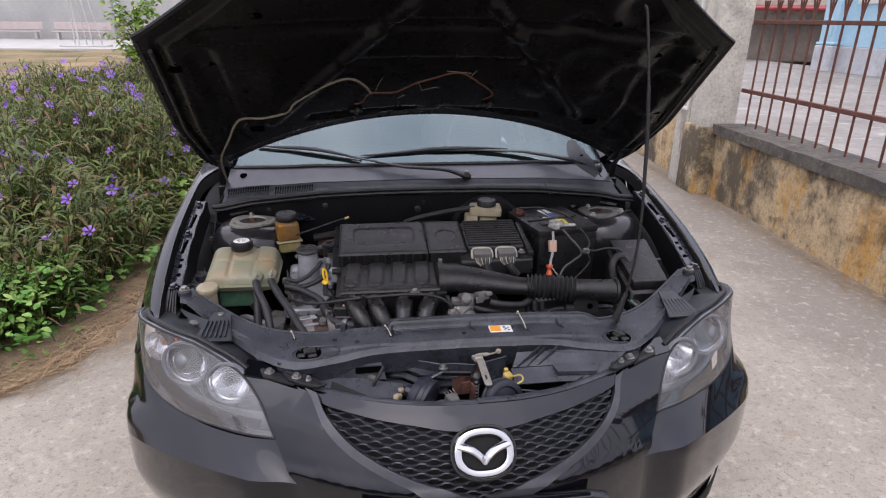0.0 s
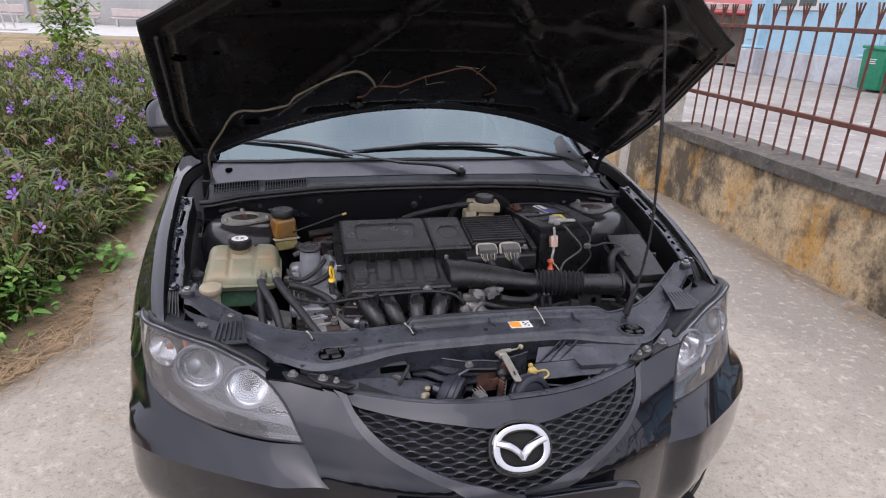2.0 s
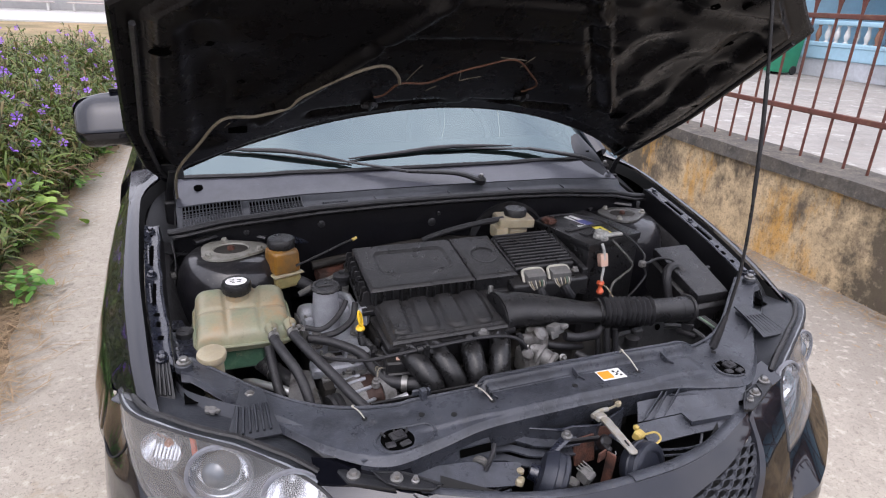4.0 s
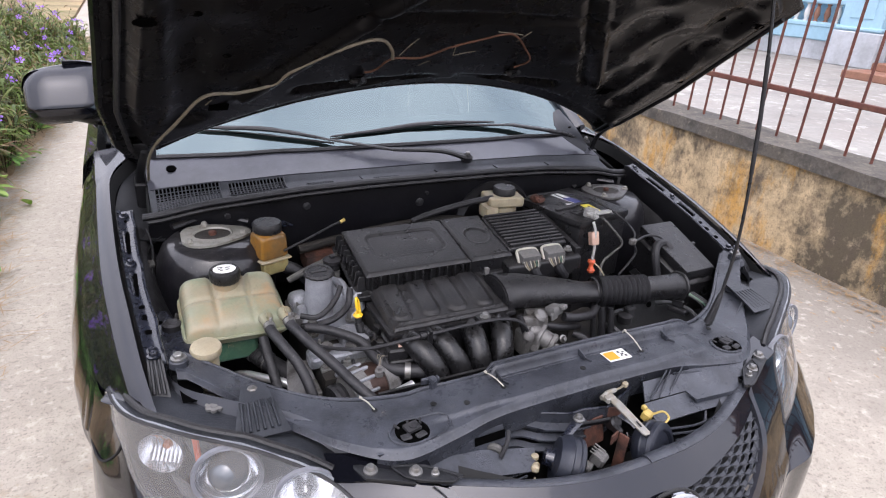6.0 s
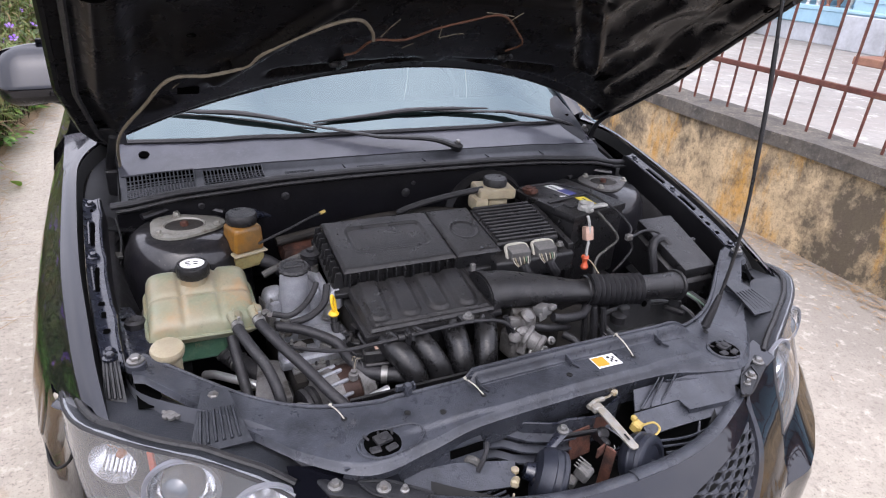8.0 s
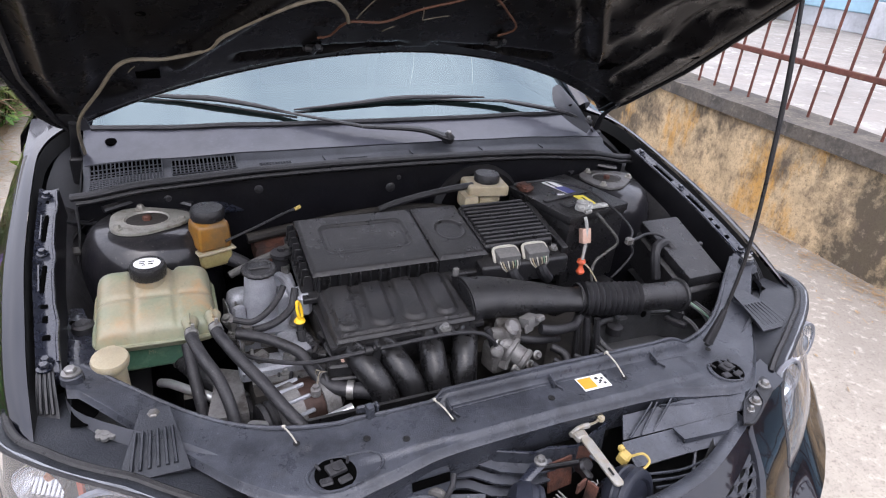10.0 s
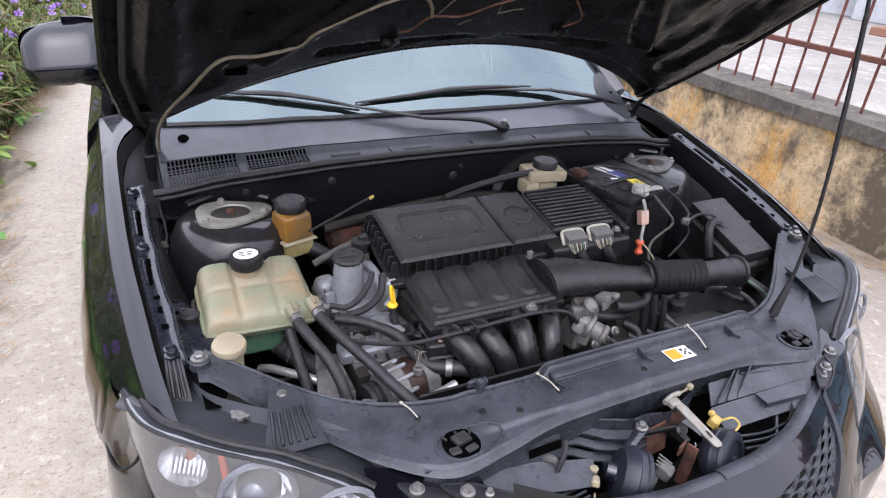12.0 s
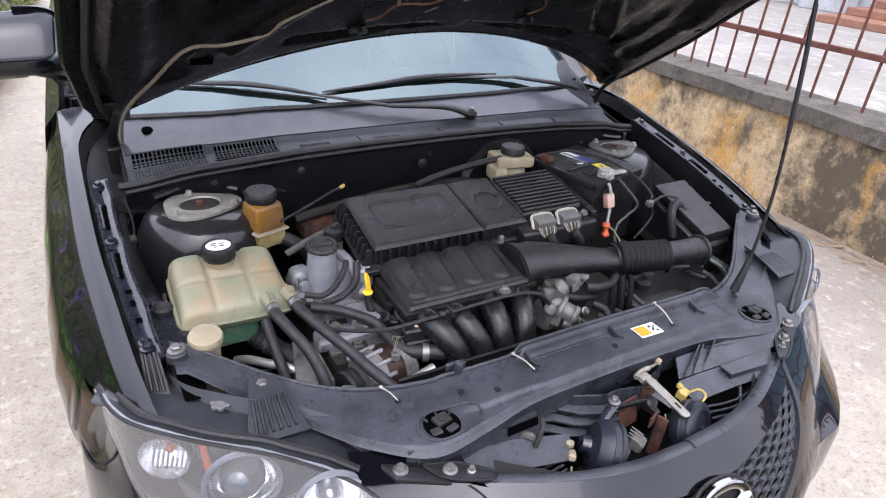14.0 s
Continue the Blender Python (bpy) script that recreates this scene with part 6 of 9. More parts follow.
# black sheet paints the shaded opening, no window is cut
part("guide_window", grid(lambda u, v: slam_pt(0.205 + 0.125 * u, 0.0, -0.014 - 0.024 * v) + Vector((0, -0.003, 0)), 8, 2, 0.002), BLACKHOLE, guide)
part("window_frame", tube([slam_pt(x, 0.0, h) + Vector((0, -0.004, 0)) for x, h in ((0.203, -0.012), (0.333, -0.012), (0.330, -0.040), (0.212, -0.040), (0.203, -0.012))], 0.0022, 6, 1, 1.0, False), COVER, guide)
part("window_rib", tube([slam_pt(0.207 + 0.02 * k, 0.0, -0.038 if k % 2 else -0.014) + Vector((0, -0.004, 0)) for k in range(7)], 0.0016, 5, 1, 1.0, False), COVER, guide)
guide2 = part("air_guide", quad_sheet((-0.345, 1.362, 0.728), (-0.150, 1.312, 0.713), (-0.170, 1.274, 0.700), (-0.345, 1.302, 0.712), wave=0.0006), COVER, car, "black plastic air guide behind the grille")
part("guide_wall", quad_sheet((-0.44, 1.345, 0.768), (-0.20, 1.350, 0.752), (-0.19, 1.332, 0.716), (-0.41, 1.350, 0.722)), COVER, guide2)
part("guide_window", grid(lambda u, v: (-0.262 + 0.062 * u, 1.3385 + 0.002 * u - 0.004 * v, 0.748 - 0.014 * v), 4, 2, 0.002), BLACKHOLE, guide2)
part("guide_strap", tube([(-0.196, 1.335, 0.748), (-0.204, 1.322, 0.742), (-0.214, 1.315, 0.728), (-0.222, 1.312, 0.715)], 0.0042, 8, 6), RUBBER, guide2)
for q in range(3):
    part("guide_rib", tube([(-0.30 + 0.02 * q, 1.272 + 0.012 * q, 0.694), (-0.24, 1.262 + 0.012 * q, 0.690), (-0.185, 1.268 + 0.010 * q, 0.690)], 0.0024, 6, 4), COVER, guide2)
part("beam_face", grid(lambda u, v: (-0.17 + 0.30 * u, 1.372 - 0.004 * v + 0.003 * math.sin(20 * u), 0.765 - 0.075 * v), 20, 6, 0.004), GRIME, car)
# folded front bracket under the panel
fold = [(-0.185, 1.392), (-0.135, 1.380), (-0.118, 1.358), (-0.058, 1.332), (-0.03, 1.334), (0.016, 1.322), (0.05, 1.334), (0.10, 1.352)]
fold_y = spline([p[0] for p in fold], [p[1] for p in fold])
bracket = part("folded_bracket", grid(lambda u, v: (-0.185 + 0.285 * u, fold_y(-0.185 + 0.285 * u) - 0.004 * v, 0.747 - 0.06 * v), 40, 4, 0.003), COVER, car, "folded dark bracket behind the latch", angle=20)
part("bracket_edge", tube([(p[0], p[1], 0.748) for p in fold], 0.0026, 6, 1, 1.0, False), RAIL, bracket)
for k in range(3):
    part("ledge", grid(lambda u, v: (-0.17 + 0.145 * u - 0.01 * k, fold_y(-0.17 + 0.145 * u) - 0.004 - 0.018 * v - 0.004 * k, 0.728 - 0.018 * k - 0.004 * v), 10, 2, (0, 0, -0.004)), COVER, bracket)
# latch
latch = part("hood_latch", join(rbox(0.050, 0.004, 0.055, 0.0015, 1, at(-0.012, 1.307, 0.678, -14, 0, 6)), rbox(0.030, 0.004, 0.03, 0.0015, 1, at(0.035, 1.318, 0.712, -10, 0, -20))), RUST, car, "rust-brown hood latch plate")
part("latch_post", join(rbox(0.004, 0.020, 0.085, 0.0015, 1, at(-0.002, 1.252, 0.655, 0, 4, 20)), rbox(0.022, 0.004, 0.02, 0.001, 1, at(-0.012, 1.262, 0.722, 0, 0, 20))), RUST, latch)
part("latch_hook", join(rbox(0.07, 0.006, 0.016, 0.003, 1, at(-0.028, 1.306, 0.732, 20, 0, -8)), rbox(0.012, 0.03, 0.02, 0.004, 1, at(0.014, 1.285, 0.715)), lathe([(0.012, 0), (0.012, 0.02), (0.008, 0.024)], 14, at(0.018, 1.305, 0.72, 40))), SATIN, latch)
part("latch_arm", tube([(-0.058, 1.312, 0.747), (-0.085, 1.300, 0.740), (-0.112, 1.288, 0.725), (-0.125, 1.278, 0.705)], [0.010, 0.008, 0.008, 0.006], 8, 6, 0.35), RAIL, latch, "grey steel horn arm")
bolt(-0.058, 1.312, 0.749, 0.007, parent=latch)
part("latch_lever", join(plate([(-0.009, -0.05), (-0.006, -0.055), (0.004, -0.056), (0.008, -0.052), (0.009, 0.03), (0.006, 0.042), (-0.006, 0.042), (-0.009, 0.034)], -0.0018, 0.0018, at(0.032, 1.285, 0.757, 8, 0, 3), 0.0008), rbox(0.022, 0.016, 0.014, 0.003, 1, at(0.028, 1.330, 0.752)), tube([(0.015, 1.338, 0.758), (0.035, 1.345, 0.760), (0.055, 1.346, 0.760)], 0.005, 8, 4)), LEVERGREY, latch, "bare pale steel release lever")
part("lever_slot", rbox(0.004, 0.014, 0.001, 0.0004, 1, at(0.032, 1.253, 0.7565, 8)), DARK, latch)
part("latch_spring", tube([(0.012 + 0.006 * math.cos(k * 0.9), 1.262 + 0.006 * math.sin(k * 0.9), 0.67 + k * 0.0013) for k in range(50)], 0.0012, 5, 1, 1.0, False), STEEL, latch)
part("latch_cable", tube([(0.055, 1.346, 0.760), (0.075, 1.348, 0.764), (0.095, 1.362, 0.780), (0.105, 1.375, 0.792)], 0.0024, 6, 6), TANWIRE, latch)
part("cable_end", rbox(0.012, 0.012, 0.012, 0.003, 1, at(0.080, 1.348, 0.760, 0, 0, 20)), CREAM, latch)
part("release_grip", join(rbox(0.020, 0.018, 0.020, 0.003, 1, at(0.090, 1.290, 0.722, 12, 0, 20)), rbox(0.010, 0.010, 0.010, 0.002, 1, at(0.088, 1.296, 0.740)), tube([(0.100, 1.284, 0.735), (0.118, 1.276, 0.742), (0.120, 1.262, 0.738), (0.104, 1.258, 0.730), (0.085, 1.266, 0.722)], 0.0022, 6, 6)), FADEDYELLOW, latch, "faded yellow release grip")
# horns
for c_, ax in (((-0.108, 1.262, 0.704), (0.78, -0.52, -0.20)), ((0.068, 1.236, 0.704), (0.30, -0.80, 0.30))):
    m = Matrix.Translation(c_) @ Vector(ax).to_track_quat("Z", "Y").to_matrix().to_4x4() @ Matrix.Scale(1.18, 4)
    h = part("horn", lathe([(0.020, -0.026), (0.034, -0.023), (0.040, -0.014), (0.0425, -0.006), (0.0405, -0.004), (0.0405, 0.004), (0.0425, 0.006), (0.041, 0.012), (0.036, 0.015), (0.030, 0.015), (0.027, 0.011), (0.012, 0.013), (0.0002, 0.014)], 36, m), HORN, car, "round black disc horn")
    part("horn_nut", lathe([(0.007, 0.012), (0.007, 0.019)], 6, m), RAIL, h)
    part("horn_back", lathe([(0.012, -0.04), (0.014, -0.028), (0.02, -0.025)], 14, m), RAIL, h)
part("horn_bracket", tube([(0.072, 1.262, 0.705), (0.062, 1.290, 0.72), (0.05, 1.318, 0.725)], 0.010, 6, 6, 0.3), RAIL, car)
plug = part("horn_plug", join(rbox(0.030, 0.026, 0.022, 0.004, 1, at(-0.048, 1.258, 0.690, 15, 10, 28)), rbox(0.022, 0.02, 0.016, 0.003, 1, at(-0.070, 1.258, 0.680, 0, 0, 28))), CONNGREY, car, "dusty grey wiring plug")
for k in range(4):
    part("plug_rib", rbox(0.003, 0.024, 0.003, 0.001, 1, at(-0.058 + 0.007 * k, 1.2545 + 0.004 * k, 0.712, 15, 10, 28)), CONNGREY, plug)
part("yellow_connector", join(rbox(0.014, 0.024, 0.013, 0.003, 1, at(-0.168, 1.280, 0.694, -20, 0, -40)), lathe([(0.007, 0), (0.007, 0.006), (0.004, 0.007)], 12, at(-0.158, 1.298, 0.704)), tube([(-0.176, 1.268, 0.692), (-0.182, 1.258, 0.675), (-0.184, 1.25, 0.65)], 0.0018, 6, 5)), CREAM, car, "small yellowed connector")
part("loom", tube([(-0.235, 1.345, 0.712), (-0.226, 1.335, 0.722), (-0.216, 1.325, 0.718), (-0.212, 1.315, 0.69)], 0.007, 8, 6), GREYCABLE, car, "taped grey wiring loom")
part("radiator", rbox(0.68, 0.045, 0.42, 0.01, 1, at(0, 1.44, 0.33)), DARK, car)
part("bumper_beam", tube([(-0.62, 1.38, 0.52), (-0.3, 1.24, 0.52), (0, 1.19, 0.52), (0.3, 1.24, 0.52), (0.62, 1.38, 0.52)], 0.04, 8, 8), DARK, car)

# ---- intake cover, airbox and control unit ----


def lid_z(y):
    return 0.859 + (y - 1.745) * 0.185


def lid_box(x0, x1, y0, y1, drop, lift=0.0, bevel=0.008):
    """A lid that slopes down to the front, with rounded edges and a skirt."""
    g = rbox(x1 - x0, y1 - y0, drop, bevel, 3)
    out = []
    for p in g[0]:
        y = (y0 + y1) / 2 + p.y
        out.append(Vector(((x0 + x1) / 2 + p.x, y, lid_z(y) - drop + p.z + lift)))
    return out, g[1]


def lid_sheet(x0, x1, y0, y1, dips, soft=0.010, drop=0.0065):
    """The moulded top of a lid: rounded rim and shallow dished panels. dips: x, y, half width, half length, corner radius, depth."""
    def fn(u, v):
        x, y = x0 + (x1 - x0) * u, y0 + (y1 - y0) * v
        e = min(x - x0, x1 - x, y - y0, y1 - y)
        z = lid_z(y) - drop * (1 - math.sin(min(1.0, e / soft) * math.pi / 2))
        for cx, cy, w, h, r, deep in dips:
            qx, qy = abs(x - cx) - w + r, abs(y - cy) - h + r
            q = math.hypot(max(qx, 0), max(qy, 0)) + min(max(qx, qy), 0) - r
            z -= deep * smooth01(0.5 - q / 0.007)
            z += 0.0011 * math.exp(-((q - 0.004) / 0.0022) ** 2)
        return (x, y, z)
    return grid(fn, 110, 84, -0.003)


airbox = part("airbox", lid_box(-0.305, -0.046, 1.786, 1.958, 0.042, -0.007), PLASTIC, car, "black plastic air filter box over the engine")
part("lid_panel", lid_sheet(-0.309, -0.044, 1.776, 1.964, ((-0.173, 1.880, 0.091, 0.045, 0.016, 0.0042), (-0.173, 1.880, 0.078, 0.034, 0.012, -0.0008))), PLASTIC, airbox, angle=70)
part("skirt_flange", lid_box(-0.330, -0.044, 1.768, 1.972, 0.012, -0.047, 0.003), PLASTIC, airbox)
part("skirt", lid_box(-0.302, 0.07, 1.776, 1.95, 0.09, -0.045, 0.006), PLASTIC, airbox)
for k in range(13):
    x = -0.297 + k * 0.0207
    part("rib", rbox(0.003, 0.016, 0.034, 0.001, 1, at(x, 1.778, lid_z(1.778) - 0.042)), PLASTIC, airbox)
for k in range(9):
    y = 1.788 + k * 0.0212
    part("rib", rbox(0.024, 0.0022, 0.040, 0.001, 1, at(-0.317, y, lid_z(y) - 0.050), 0.55), PLASTIC, airbox)
mid_block = part("resonator_cover", lid_box(-0.040, 0.070, 1.786, 1.958, 0.042, -0.007), PLASTIC, car, "black plastic cover with round dish")
part("cover_top", lid_sheet(-0.042, 0.073, 1.776, 1.964, ((0.018, 1.868, 0.031, 0.031, 0.031, 0.0022),)), PLASTIC, mid_block, angle=70)
ecu = part("control_unit", lid_box(0.076, 0.254, 1.80, 1.955, 0.045, -0.004), PLASTIC, car, "black finned engine control unit")
for k in range(11):
    y = 1.808 + k * 0.0138
    part("fin", rbox(0.168, 0.0065, 0.010, 0.002, 1, at(0.165, y, lid_z(y) - 0.006)), PLASTIC, ecu)
part("unit_tray", join(lid_box(0.05, 0.272, 1.752, 1.965, 0.05, -0.022), lid_box(0.258, 0.275, 1.765, 1.95, 0.03, -0.006, 0.003)), PLASTIC, ecu)
for cx in (0.118, 0.192):
    y, z = 1.778, lid_z(1.778) - 0.021
    con = part("connector", rbox(0.055, 0.036, 0.03, 0.005, 2, at(cx, y, z - 0.012, 12)), CONNGREY, ecu, "grey connector with white locking lever")
    part("lever", tube([(cx - 0.030, y - 0.014, z - 0.012), (cx - 0.031, y - 0.004, z + 0.006), (cx - 0.024, y + 0.010, z + 0.019), (cx + 0.022, y + 0.010, z + 0.019), (cx + 0.030, y - 0.002, z + 0.008), (cx + 0.030, y - 0.010, z - 0.004)], 0.0038, 8, 5), TIEWHITE, con, "white locking lever")
    for k in range(9):
        x = cx - 0.024 + k * 0.006
        part("wire", tube([(x, y - 0.012, z + 0.002), (x + 0.001, y - 0.021, z + 0.001 - 0.001 * (k % 3)), (x * 0.9 + cx * 0.1 + 0.002, y - 0.027, z - 0.010), (x * 0.5 + cx * 0.5 + 0.006, y - 0.026, z - 0.024)], 0.0013 + 0.0003 * (k % 2), 5, 4), (TIEWHITE, CREAM, CONNGREY, TIEWHITE, GREYCABLE, CREAM, TANKLOW, TIEWHITE, CONNGREY)[k], con)
    part("loom_sleeve", tube([(cx + 0.004, y - 0.024, z - 0.018), (cx + 0.012, y - 0.030, z - 0.034), (cx + 0.03, y - 0.028, z - 0.055)], 0.013, 10, 5), RUBBER, con)
bolt(0.238, 1.772, lid_z(1.772) - 0.012, 0.007, parent=ecu)

# lower manifold cover with four long raised ribs
def low_cover(u, v):
    x = -0.305 + 0.288 * u
    y = 1.622 + 0.142 * v
    z = 0.816 + 0.018 * v
    for cx in (-0.268, -0.202, -0.137, -0.072):
        q = seg_dist(x, y, (cx - 0.003, 1.664), (cx + 0.004, 1.765))
        z += 0.0060 * smooth01((0.0250 - q) / 0.009) - 0.0008 * math.exp(-((q - 0.0275) / 0.002) ** 2)
    e = min(u * 0.288, (1 - u) * 0.288, v * 0.142 + 0.004)
    z -= 0.014 * (1 - smooth01(e / 0.007)) + 0.0035 * (1 - smooth01((e - 0.013) / 0.004)) - 0.0010 * math.exp(-((e - 0.018) / 0.002) ** 2)
    return (x, y, z)


low = part("manifold_cover", grid(low_cover, 96, 44, -0.004), PLASTIC, car, "black plastic manifold cover with four raised ribs", angle=60)
part("cover_flange", plate([(-0.314, 1.616), (-0.01, 1.616), (-0.006, 1.64), (-0.006, 1.762), (-0.314, 1.766)], 0.793, 0.8035, None, 0.003), PLASTIC, low)
part("cover_side", plate([(-0.306, 1.626), (-0.016, 1.626), (-0.014, 1.762), (-0.306, 1.764)], 0.73, 0.797, None, 0.003), PLASTIC, low)
part("bolt_tab", rbox(0.036, 0.028, 0.010, 0.004, 2, at(-0.099, 1.608, 0.802)), PLASTIC, low)
bolt(-0.099, 1.604, 0.812, 0.008, parent=low)

# intake duct: wide mouth, bellows, round end
duct = part("intake_duct", join(tube([(-0.03, 1.682, 0.815), (0.02, 1.682, 0.815), (0.08, 1.672, 0.81), (0.15, 1.657, 0.804), (0.20, 1.645, 0.80), (0.245, 1.637, 0.80)], [0.055, 0.056, 0.05, 0.041, 0.034, 0.033], 20, 8, 0.70)), PLASTIC, car, "black intake duct with bellows")
prof = []
for k in range(61):
    t = k / 60
    prof.append((0.0335 + 0.0038 * math.cos(2 * math.pi * t * 10), 0.125 * t))
axis = (Vector((0.355, 1.606, 0.80)) - Vector((0.235, 1.638, 0.80))).normalized()
part("bellows", lathe(prof, 28, Matrix.Translation((0.235, 1.638, 0.80)) @ axis.to_track_quat("Z", "Y").to_matrix().to_4x4()), RUBBER, duct, "ribbed rubber bellows")
part("duct_end", join(tube([(0.345, 1.608, 0.80), (0.39, 1.603, 0.799), (0.44, 1.602, 0.795)], [0.030, 0.0295, 0.031], 24, 6), lathe([(0.031, -0.006), (0.037, -0.004), (0.039, 0.0), (0.037, 0.004), (0.031, 0.005)], 28, Matrix.Translation((0.470, 1.601, 0.792)) @ Vector((1, 0, -0.06)).to_track_quat("Z", "Y").to_matrix().to_4x4(), None, False), tube([(0.438, 1.602, 0.795), (0.472, 1.601, 0.792)], [0.0315, 0.033], 24, 3)), PLASTIC, duct, "round flanged end of the duct")
part("duct_band", lathe([(0.0335, -0.003), (0.0350, 0.0), (0.0335, 0.003)], 24, Matrix.Translation((0.226, 1.641, 0.80)) @ Vector((1, -0.2, 0)).to_track_quat("Z", "Y").to_matrix().to_4x4(), None, False), PLASTIC, duct)
part("duct_collar", tube([(-0.028, 1.682, 0.815), (-0.010, 1.682, 0.815)], [0.062, 0.060], 20, 2, 0.72, False), PLASTIC, duct)
part("clip", rbox(0.012, 0.010, 0.02, 0.002, 1, at(-0.012, 1.756, 0.828)), DIRTYALU, duct)

# ---- manifold runners, engine block and auxiliaries ----
for x0, x1, x2 in ((-0.270, -0.236, -0.226), (-0.212, -0.184, -0.172), (-0.124, -0.134, -0.124), (-0.048, -0.080, -0.078)):
    part("intake_runner", tube([(x0 + 0.004, 1.68, 0.768), (x0, 1.625, 0.783), ((x0 + x1) / 2 - 0.004, 1.578, 0.776), (x1, 1.549, 0.742), (x2, 1.545, 0.69), (x2 + 0.012, 1.56, 0.62), (x2 + 0.02, 1.59, 0.55)], [0.024, 0.024, 0.0245, 0.0245, 0.0245, 0.024, 0.024], 18, 8), RUNNER, car, "curved black intake runner")
engine = part("engine_block", join(rbox(0.62, 0.34, 0.36, 0.02, 2, at(-0.14, 1.80, 0.36)), rbox(0.37, 0.20, 0.06, 0.015, 2, at(-0.125, 1.82, 0.72)), rbox(0.30, 0.30, 0.30, 0.04, 2, at(0.24, 1.72, 0.34))), GRIME, car, "grimy cast engine block")
valve = part("valve_cover", join(rbox(0.13, 0.10, 0.045, 0.016, 2, at(-0.392, 1.815, 0.712)), rbox(0.07, 0.06, 0.04, 0.014, 2, at(-0.360, 1.885, 0.765))), NECKALU, car, "dirty cast aluminium cam cover")
part("mount_casting", join(rbox(0.13, 0.045, 0.03, 0.012, 3, at(-0.40, 1.70, 0.715, 8)), rbox(0.06, 0.06, 0.03, 0.014, 3, at(-0.36, 1.725, 0.735)), lathe([(0.022, 0), (0.022, 0.03), (0.015, 0.034)], 18, at(-0.345, 1.70, 0.735))), ALU, valve, "oily grey engine mount casting")
part("filler_neck", lathe([(0.044, -0.16), (0.041, -0.135), (0.035, -0.115), (0.0325, -0.08), (0.0295, -0.03), (0.028, -0.006)], 28, at(-0.402, 1.832, 0.862, 4)), NECKALU, valve)
part("casting", join(rbox(0.060, 0.060, 0.075, 0.018, 3, at(-0.440, 1.868, 0.725, 0, 0, 10), 0.7), rbox(0.045, 0.05, 0.07, 0.014, 3, at(-0.352, 1.842, 0.735, 0, 0, -10), 0.8), rbox(0.028, 0.02, 0.07, 0.007, 2, at(-0.446, 1.822, 0.72, 0, 0, 20), 0.8)), ALU, valve, "cast aluminium timing cover")
for q in range(3):
    part("casting_rib", rbox(0.004, 0.045, 0.06, 0.0018, 1, at(-0.468 + 0.018 * q, 1.846, 0.728, 0, 0, 10), 0.8), DIRTYALU, valve)
for q, (qx, qy, qz) in enumerate(((-0.470, 1.806, 0.775), (-0.462, 1.790, 0.752), (-0.448, 1.778, 0.735))):
    part("boss", join(lathe([(0.012, -0.03), (0.012, 0.0), (0.010, 0.003)], 14, at(qx, qy, qz, 25, -20)), lathe([(0.007, 0.003), (0.007, 0.010)], 6, at(qx, qy, qz, 25, -20))), DIRTYALU, valve)
part("oil_cap", join(lathe([(0.029, -0.006), (0.034, -0.004), (0.0345, 0.0), (0.031, 0.004), (0.026, 0.004), (0.023, 0.002), (0.0002, 0.002)], 32, at(-0.402, 1.832, 0.862, 4), (8, -0.06)), rbox(0.038, 0.007, 0.006, 0.002, 1, at(-0.402, 1.832, 0.861, 4))), PLASTIC, valve, "black oil filler cap")
for x, y, z in ((-0.44, 1.75, 0.785), (-0.345, 1.775, 0.79), (-0.34, 1.905, 0.815), (-0.46, 1.79, 0.775)):
    p = part("stud", join(lathe([(0.010, -0.03), (0.010, 0.006)], 6, at(x, y, z)), lathe([(0.014, -0.03), (0.014, -0.026)], 14, at(x, y, z))), STEEL, valve)
part("coil_cap", join(lathe([(0.018, -0.05), (0.018, -0.008), (0.022, -0.004), (0.022, 0.004), (0.015, 0.008)], 20, at(-0.345, 1.92, 0.842)), lathe([(0.008, 0.004), (0.008, 0.014)], 6, at(-0.345, 1.92, 0.842))), RUBBER, valve)
part("valve_bracket", join(tube([(-0.355, 1.90, 0.80), (-0.345, 1.85, 0.812), (-0.338, 1.80, 0.79), (-0.34, 1.76, 0.77)], [0.010, 0.011, 0.010, 0.009], 10, 6), rbox(0.03, 0.05, 0.05, 0.008, 1, at(-0.325, 1.80, 0.77))), NECKALU, valve)
part("breather_hose", tube([(-0.455, 1.775, 0.765), (-0.43, 1.755, 0.775), (-0.39, 1.752, 0.785), (-0.355, 1.77, 0.80), (-0.34, 1.80, 0.825)], 0.0075, 10, 8), RUBBER, car)
# dipstick
dip = part("dipstick", join(ellipse_ring(0.0064, 0.0175, 0.0040, at(-0.347, 1.723, 0.824, 78, 0, 52)), lathe([(0.009, -0.004), (0.011, 0.0), (0.007, 0.006)], 14, at(-0.347, 1.722, 0.802))), YELLOW, car, "yellow oil dipstick ring")
part("dipstick_stem", join(tube([(-0.347, 1.722, 0.803), (-0.347, 1.715, 0.78)], [0.008, 0.007], 10, 2), tube([(-0.347, 1.715, 0.785), (-0.335, 1.68, 0.70), (-0.32, 1.65, 0.6)], 0.010, 10, 6)), PLASTIC, dip)
